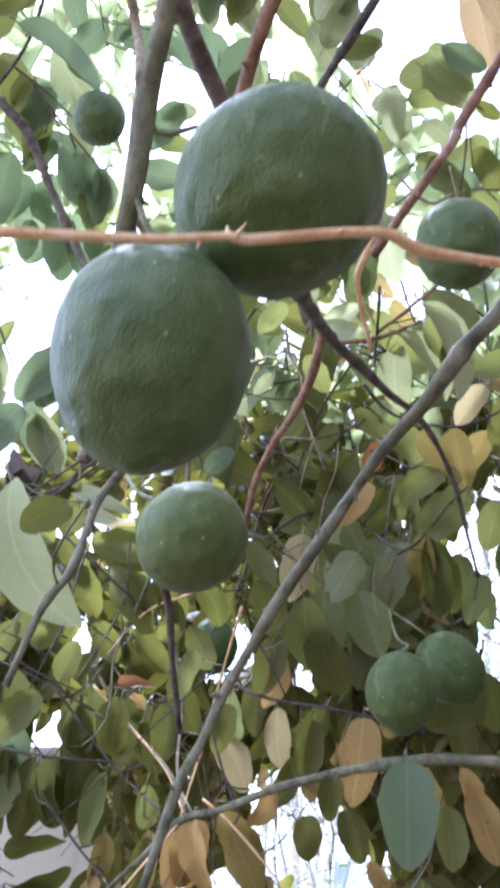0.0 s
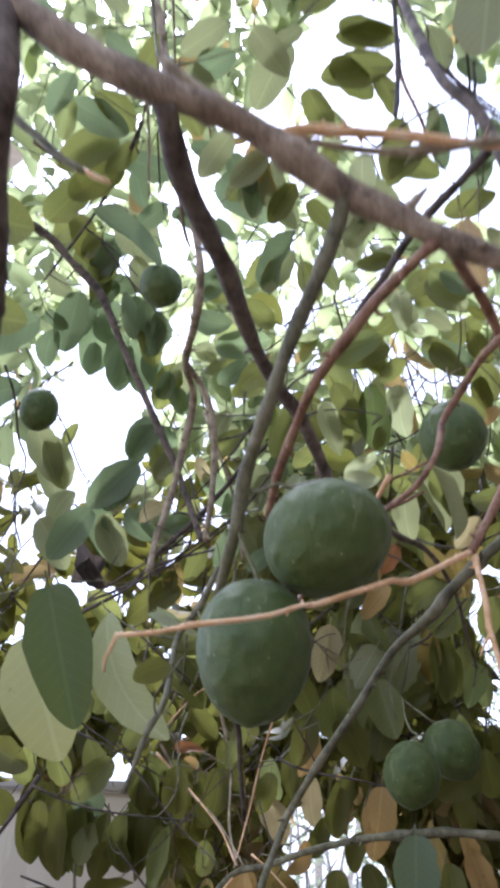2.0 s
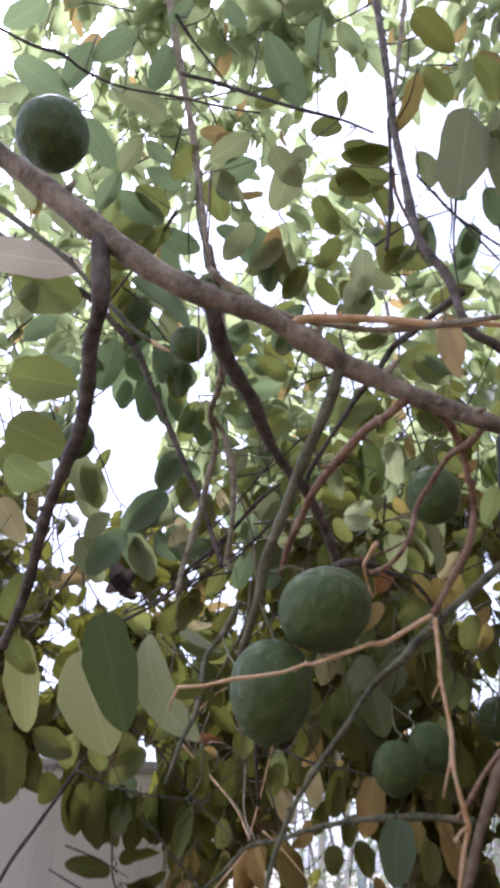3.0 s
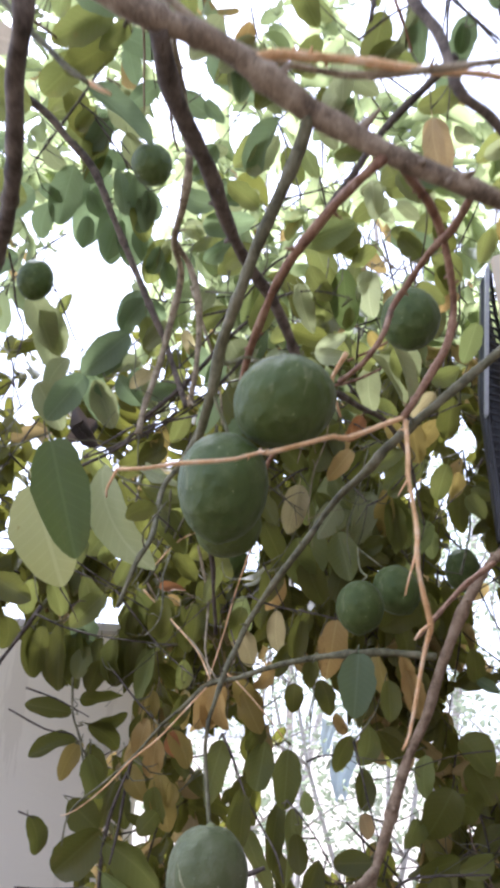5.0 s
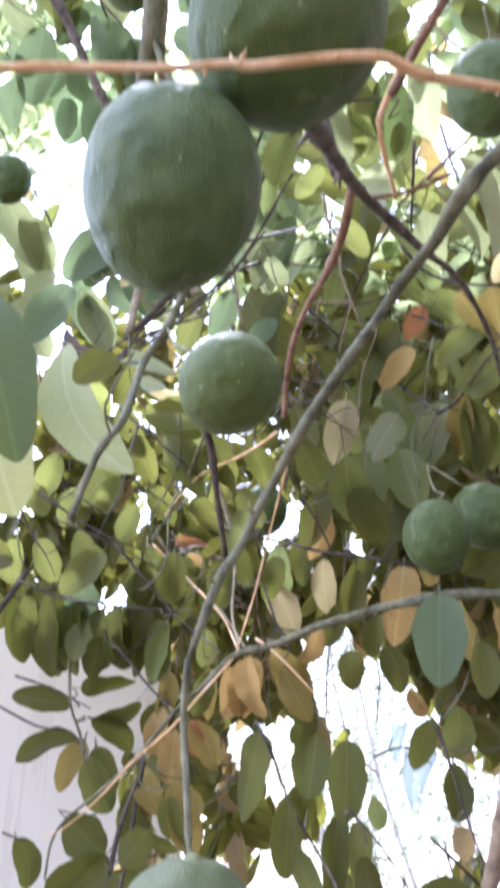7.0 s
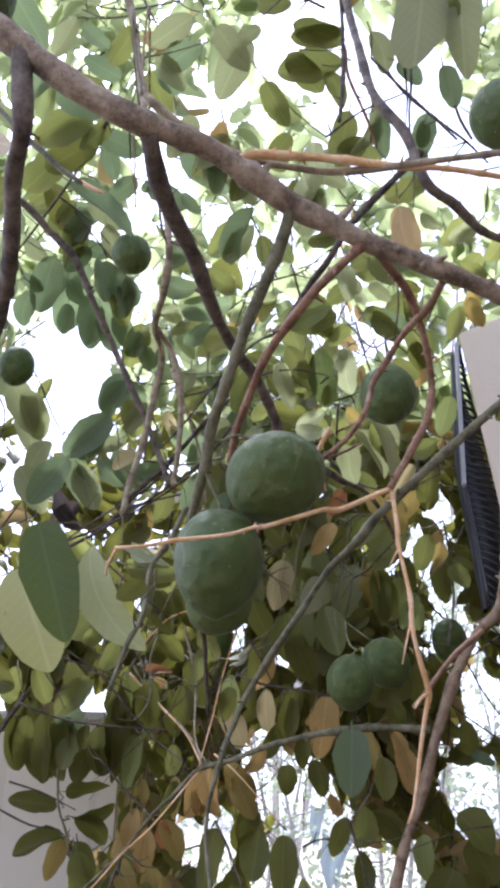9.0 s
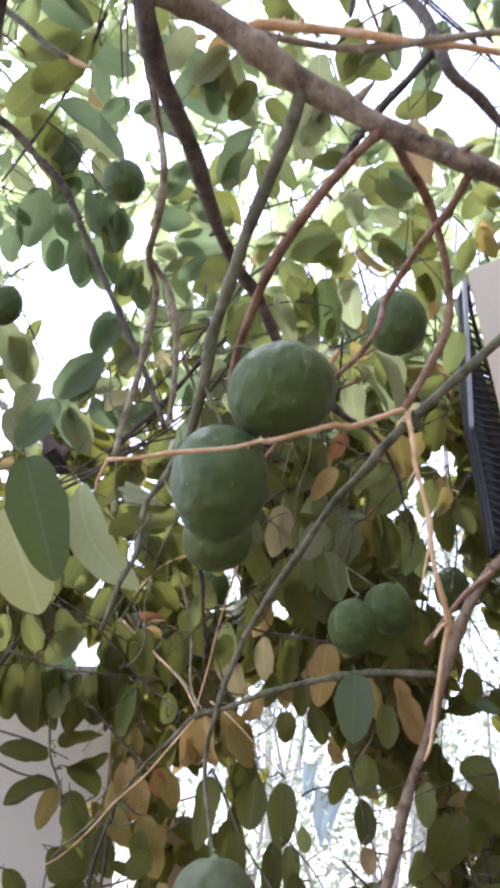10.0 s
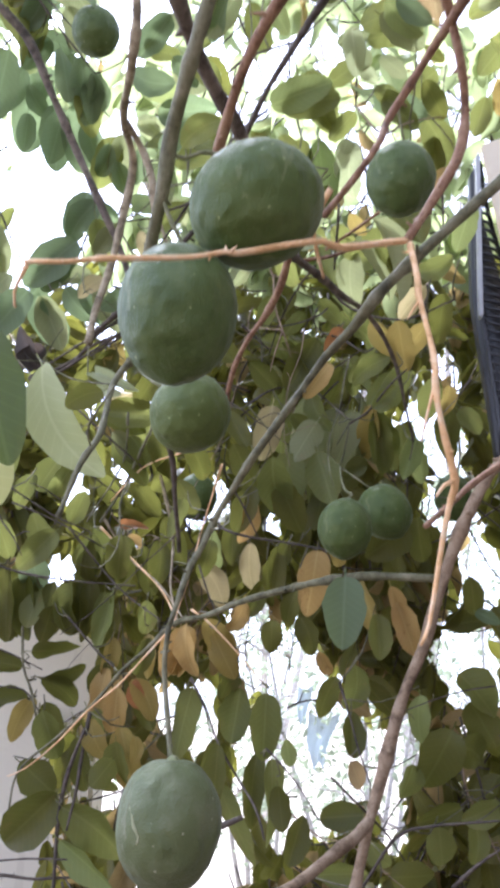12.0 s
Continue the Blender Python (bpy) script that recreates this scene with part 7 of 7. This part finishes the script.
citrus("small green citrus fruit of a hanging pair, partly hidden", (0.273, 1.05, 1.905), 0.078, 0.088, (-0.5, 0, 0.85), [(0.235, 1.04, 1.95), (0.206, 1.05, 1.974)], 6)
citrus("dark green citrus fruit behind reddish twigs", (0.241, 0.668, 2.213), 0.082, 0.090, (0.1, 0.1, 1), [(0.25, 0.68, 2.275), (0.24, 0.66, 2.31)], 7)
citrus("small dark citrus fruit against the bright sky", (-0.187, 0.828, 2.600), 0.072, 0.078, (-0.1, 0, 1), [(-0.19, 0.83, 2.65), (-0.2, 0.84, 2.69)], 8)
citrus("small dark citrus fruit beside a gap in the leaves", (-0.489, 1.155, 2.558), 0.078, 0.092, (0.1, 0, 1), [(-0.487, 1.16, 2.62), (-0.47, 1.17, 2.67)], 9)
citrus("large green citrus fruit above a thick limb", (-0.296, 0.294, 2.567), 0.098, 0.104, (0.1, 0.1, 1), [(-0.29, 0.3, 2.63), (-0.27, 0.32, 2.68)], 10)
citrus("round dark green citrus fruit high in thin twigs", (0.345, 0.342, 2.407), 0.082, 0.084, (0.1, 0.1, 1), [(0.35, 0.35, 2.46), (0.35, 0.37, 2.5)], 11)
citrus("small shaded citrus fruit beside a brown limb", (0.441, 1.3, 1.999), 0.07, 0.09, (0, 0.1, 1), [(0.441, 1.31, 2.059), (0.431, 1.33, 2.099)], 12)
citrus("small shaded citrus fruit deep among the leaves", (-0.044, 1.42, 2.022), 0.082, 0.094, (0, 0.1, 1), [(-0.044, 1.43, 2.08), (-0.036, 1.45, 2.122)], 13)


# ---- white cased unit with a black ribbed grille ----
def cased_unit():
    root = thing("wall_unit", "off-white metal casing with a curved black ribbed grille", "ventilation unit", (0.57, 1.0, 2.0))
    c = Vector((0.57, 1.0, 2.0))

    def plate(name, quad, thick, mat, label="", skew=0.0):
        bm = bmesh.new()
        a = [bm.verts.new(Vector(p) - c) for p in quad]
        b = [bm.verts.new(Vector(p) - c + Vector((skew, thick, 0))) for p in quad]
        bm.faces.new(a)
        bm.faces.new(b[::-1])
        for i in range(4):
            j = (i + 1) % 4
            bm.faces.new((a[j], a[i], b[i], b[j]))
        bmesh.ops.recalc_face_normals(bm, faces=bm.faces[:])
        bmesh.ops.bevel(bm, geom=bm.edges[:], offset=min(0.004, thick * 0.3), segments=2, affect="EDGES")
        me = bpy.data.meshes.new(name)
        bm.to_mesh(me)
        bm.free()
        me.materials.append(mat)
        ob = new(name, me)
        ob.parent = root
        return tagged(ob, label)

    plate("casing", [(0.447, 1.0, 2.546), (0.80, 1.0, 2.706), (0.80, 0.97, 2.20), (0.479, 0.97, 2.123)], 0.35, CASING, "off-white painted sheet metal", 0.16)
    plate("bracket", [(0.441, 1.0, 2.530), (0.447, 1.0, 2.530), (0.431, 1.0, 2.214), (0.425, 1.0, 2.214)], 0.02, ALLOY, "dull grey upright strip")
    left = smooth_line([(0.445, 1.020, 2.530, 0), (0.443, 1.020, 2.474, 0), (0.433, 1.020, 2.300, 0), (0.438, 1.020, 2.207, 0), (0.445, 1.020, 2.118, 0), (0.454, 1.020, 2.002, 0)], 0.003)[:, :3]
    right = smooth_line([(0.455, 1.030, 2.537, 0), (0.463, 1.030, 2.425, 0), (0.485, 1.030, 2.306, 0), (0.497, 1.030, 2.229, 0), (0.509, 1.030, 2.153, 0), (0.493, 1.030, 2.067, 0), (0.464, 1.030, 2.003, 0)], 0.003)[:, :3]
    n = 36
    pick = lambda line, u: line[int(round(u * (len(line) - 1)))]
    bv, bf = [], []
    for i in range(n + 1):
        u = i / n
        bv += [tuple(pick(left, u) - np.array(c) + (0, 0.03, 0)), tuple(pick(right, u) - np.array(c) + (0, 0.03, 0)), tuple(pick(left, u) - np.array(c) + (0, 0.06, 0)), tuple(pick(right, u) - np.array(c) + (0, 0.06, 0))]
    for i in range(n):
        a = i * 4
        bf += [(a, a + 1, a + 5, a + 4), (a + 2, a + 6, a + 7, a + 3), (a, a + 4, a + 6, a + 2), (a + 1, a + 3, a + 7, a + 5)]
    grille = mesh_object("grille", bv, bf, BLACK, root, "curved black plastic grille")
    for i in range(n):
        u = (i + 0.5) / n
        a, b = pick(left, u) - np.array(c), pick(right, min(1, u + 0.03)) - np.array(c)
        mid = (a + b) / 2 + np.array((0, -0.012, -0.004))
        v, f = tube([(*a, 0.0022), (*mid, 0.0026), (*b, 0.0022)], 6, 0.008, 0.0, 1)
        mesh_object("slat", v, f, BLACK, grille)
    for line, r in ((left, 0.005), (right, 0.004)):
        pts = [(*(pick(line, u) - np.array(c) + (0, 0.004, 0)), r) for u in np.linspace(0, 1, 8)]
        v, f = tube(pts, 8, 0.02, 0.0, 2)
        mesh_object("grille_edge", v, f, BLACK, grille)


cased_unit()


# ---- trees in the distance ----
def far_tree(place, high, spread, seed, stems, leaf_count):
    rng = random.Random(seed)
    root = thing("background_tree", "slender pale-stemmed tree with thin light green leaves", "tree", place, "trees behind")
    tips = []
    for s in range(stems):
        lean = Vector((rng.gauss(0, 0.34 if high < 3.5 else 0.2), rng.gauss(0, 0.2), 1))
        start = Vector((rng.gauss(0, 0.05), rng.gauss(0, 0.05), -0.05))
        pts, q = [], start
        for k in range(7):
            u = k / 6
            pts.append((*q, (0.022 if high < 3.5 else 0.05) * (1 - 0.75 * u)))
            q = q + lean.normalized() * high / 6 + Vector((rng.gauss(0, 0.06), rng.gauss(0, 0.06), 0))
        v, f = tube(pts, 7, 0.25, 0.08, seed + s)
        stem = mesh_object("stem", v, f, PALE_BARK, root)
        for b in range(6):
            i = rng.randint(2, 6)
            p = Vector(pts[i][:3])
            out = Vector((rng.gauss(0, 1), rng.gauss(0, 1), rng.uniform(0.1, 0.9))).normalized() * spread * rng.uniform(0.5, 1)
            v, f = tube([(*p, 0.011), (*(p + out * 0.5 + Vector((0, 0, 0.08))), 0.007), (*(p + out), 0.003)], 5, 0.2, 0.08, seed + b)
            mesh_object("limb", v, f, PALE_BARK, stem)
            tips += [p + out * u for u in (0.5, 0.75, 1.0)]
    rows = []
    for _ in range(leaf_count):
        t = rng.choice(tips) + Vector((rng.gauss(0, 0.32), rng.gauss(0, 0.32), rng.gauss(0, 0.28)))
        out = Vector((rng.gauss(0, 1), rng.gauss(0, 1), rng.gauss(-0.5, 0.7))).normalized()
        ln = rng.uniform(0.028, 0.070)
        rows.append((rng.randrange(8), leaf_pose(t, t + out * ln, rng.uniform(-90, 90), ln * 0.5)))
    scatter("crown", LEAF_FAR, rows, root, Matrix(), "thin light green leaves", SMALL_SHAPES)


far_tree((0.75, 5.2, 0), 3.2, 0.9, 21, 4, 2400)
far_tree((0.15, 6.3, 0), 3.2, 1.1, 28, 3, 2400)
far_tree((1.75, 5.6, 0), 3.4, 1.0, 29, 4, 2600)
far_tree((-1.8, 7.5, 0), 3.4, 1.5, 22, 2, 500)
far_tree((2.3, 7.0, 0), 5.0, 1.5, 23, 2, 500)
far_tree((0.2, 9.0, 0), 8.0, 1.9, 24, 2, 900)
far_tree((-5.2, 9.5, 0), 3.6, 1.8, 25, 2, 600)
far_tree((1.7, 7.6, 0), 8.6, 1.2, 27, 3, 900)
far_tree((5.0, 9.0, 0), 6.0, 1.8, 26, 2, 600)


# ---- a pale blue cloth caught in the branches behind ----
def hanging_cloth(label, place, wide, high, seed):
    rng = random.Random(seed)
    rows, cols, ph = 14, 9, rng.uniform(0, 6)
    sheet = []
    for i in range(rows + 1):
        s = i / rows
        for k in range(cols + 1):
            u = k / cols - 0.5
            x = u * wide * (1 - 0.55 * s ** 1.5) + 0.12 * wide * math.sin(s * 4 + ph)
            y = 0.05 * wide * math.sin(u * 14 + ph + s * 3) + 0.1 * wide * math.sin(s * 5)
            z = -s * high * (1 - 0.25 * abs(math.sin(u * 5 + ph))) - 0.08 * high * math.cos(u * 4)
            sheet.append((x, y, z))
    n = len(sheet)
    verts = sheet + [(x, y + 0.004, z) for x, y, z in sheet]
    faces = []
    for i in range(rows):
        for k in range(cols):
            a = i * (cols + 1) + k
            q = (a, a + 1, a + cols + 2, a + cols + 1)
            faces += [q, tuple(v + n for v in q[::-1])]
    rim = [k for k in range(cols + 1)] + [(i + 1) * (cols + 1) + cols for i in range(rows)] + [rows * (cols + 1) + k for k in range(cols - 1, -1, -1)] + [i * (cols + 1) for i in range(rows - 1, 0, -1)]
    faces += [(a, b, b + n, a + n) for a, b in zip(rim, rim[1:] + rim[:1])]
    ob = mesh_object("hanging_cloth", verts, faces, CLOTH)
    pose_at(ob, place)
    tagged(ob, label, "cloth")


hanging_cloth("pale blue torn cloth caught on a pale stem", (0.51, 5.3, 1.63), 0.20, 0.34, 3)
hanging_cloth("small pale blue strip of cloth caught in thin twigs", (0.40, 5.3, 1.80), 0.10, 0.26, 8)
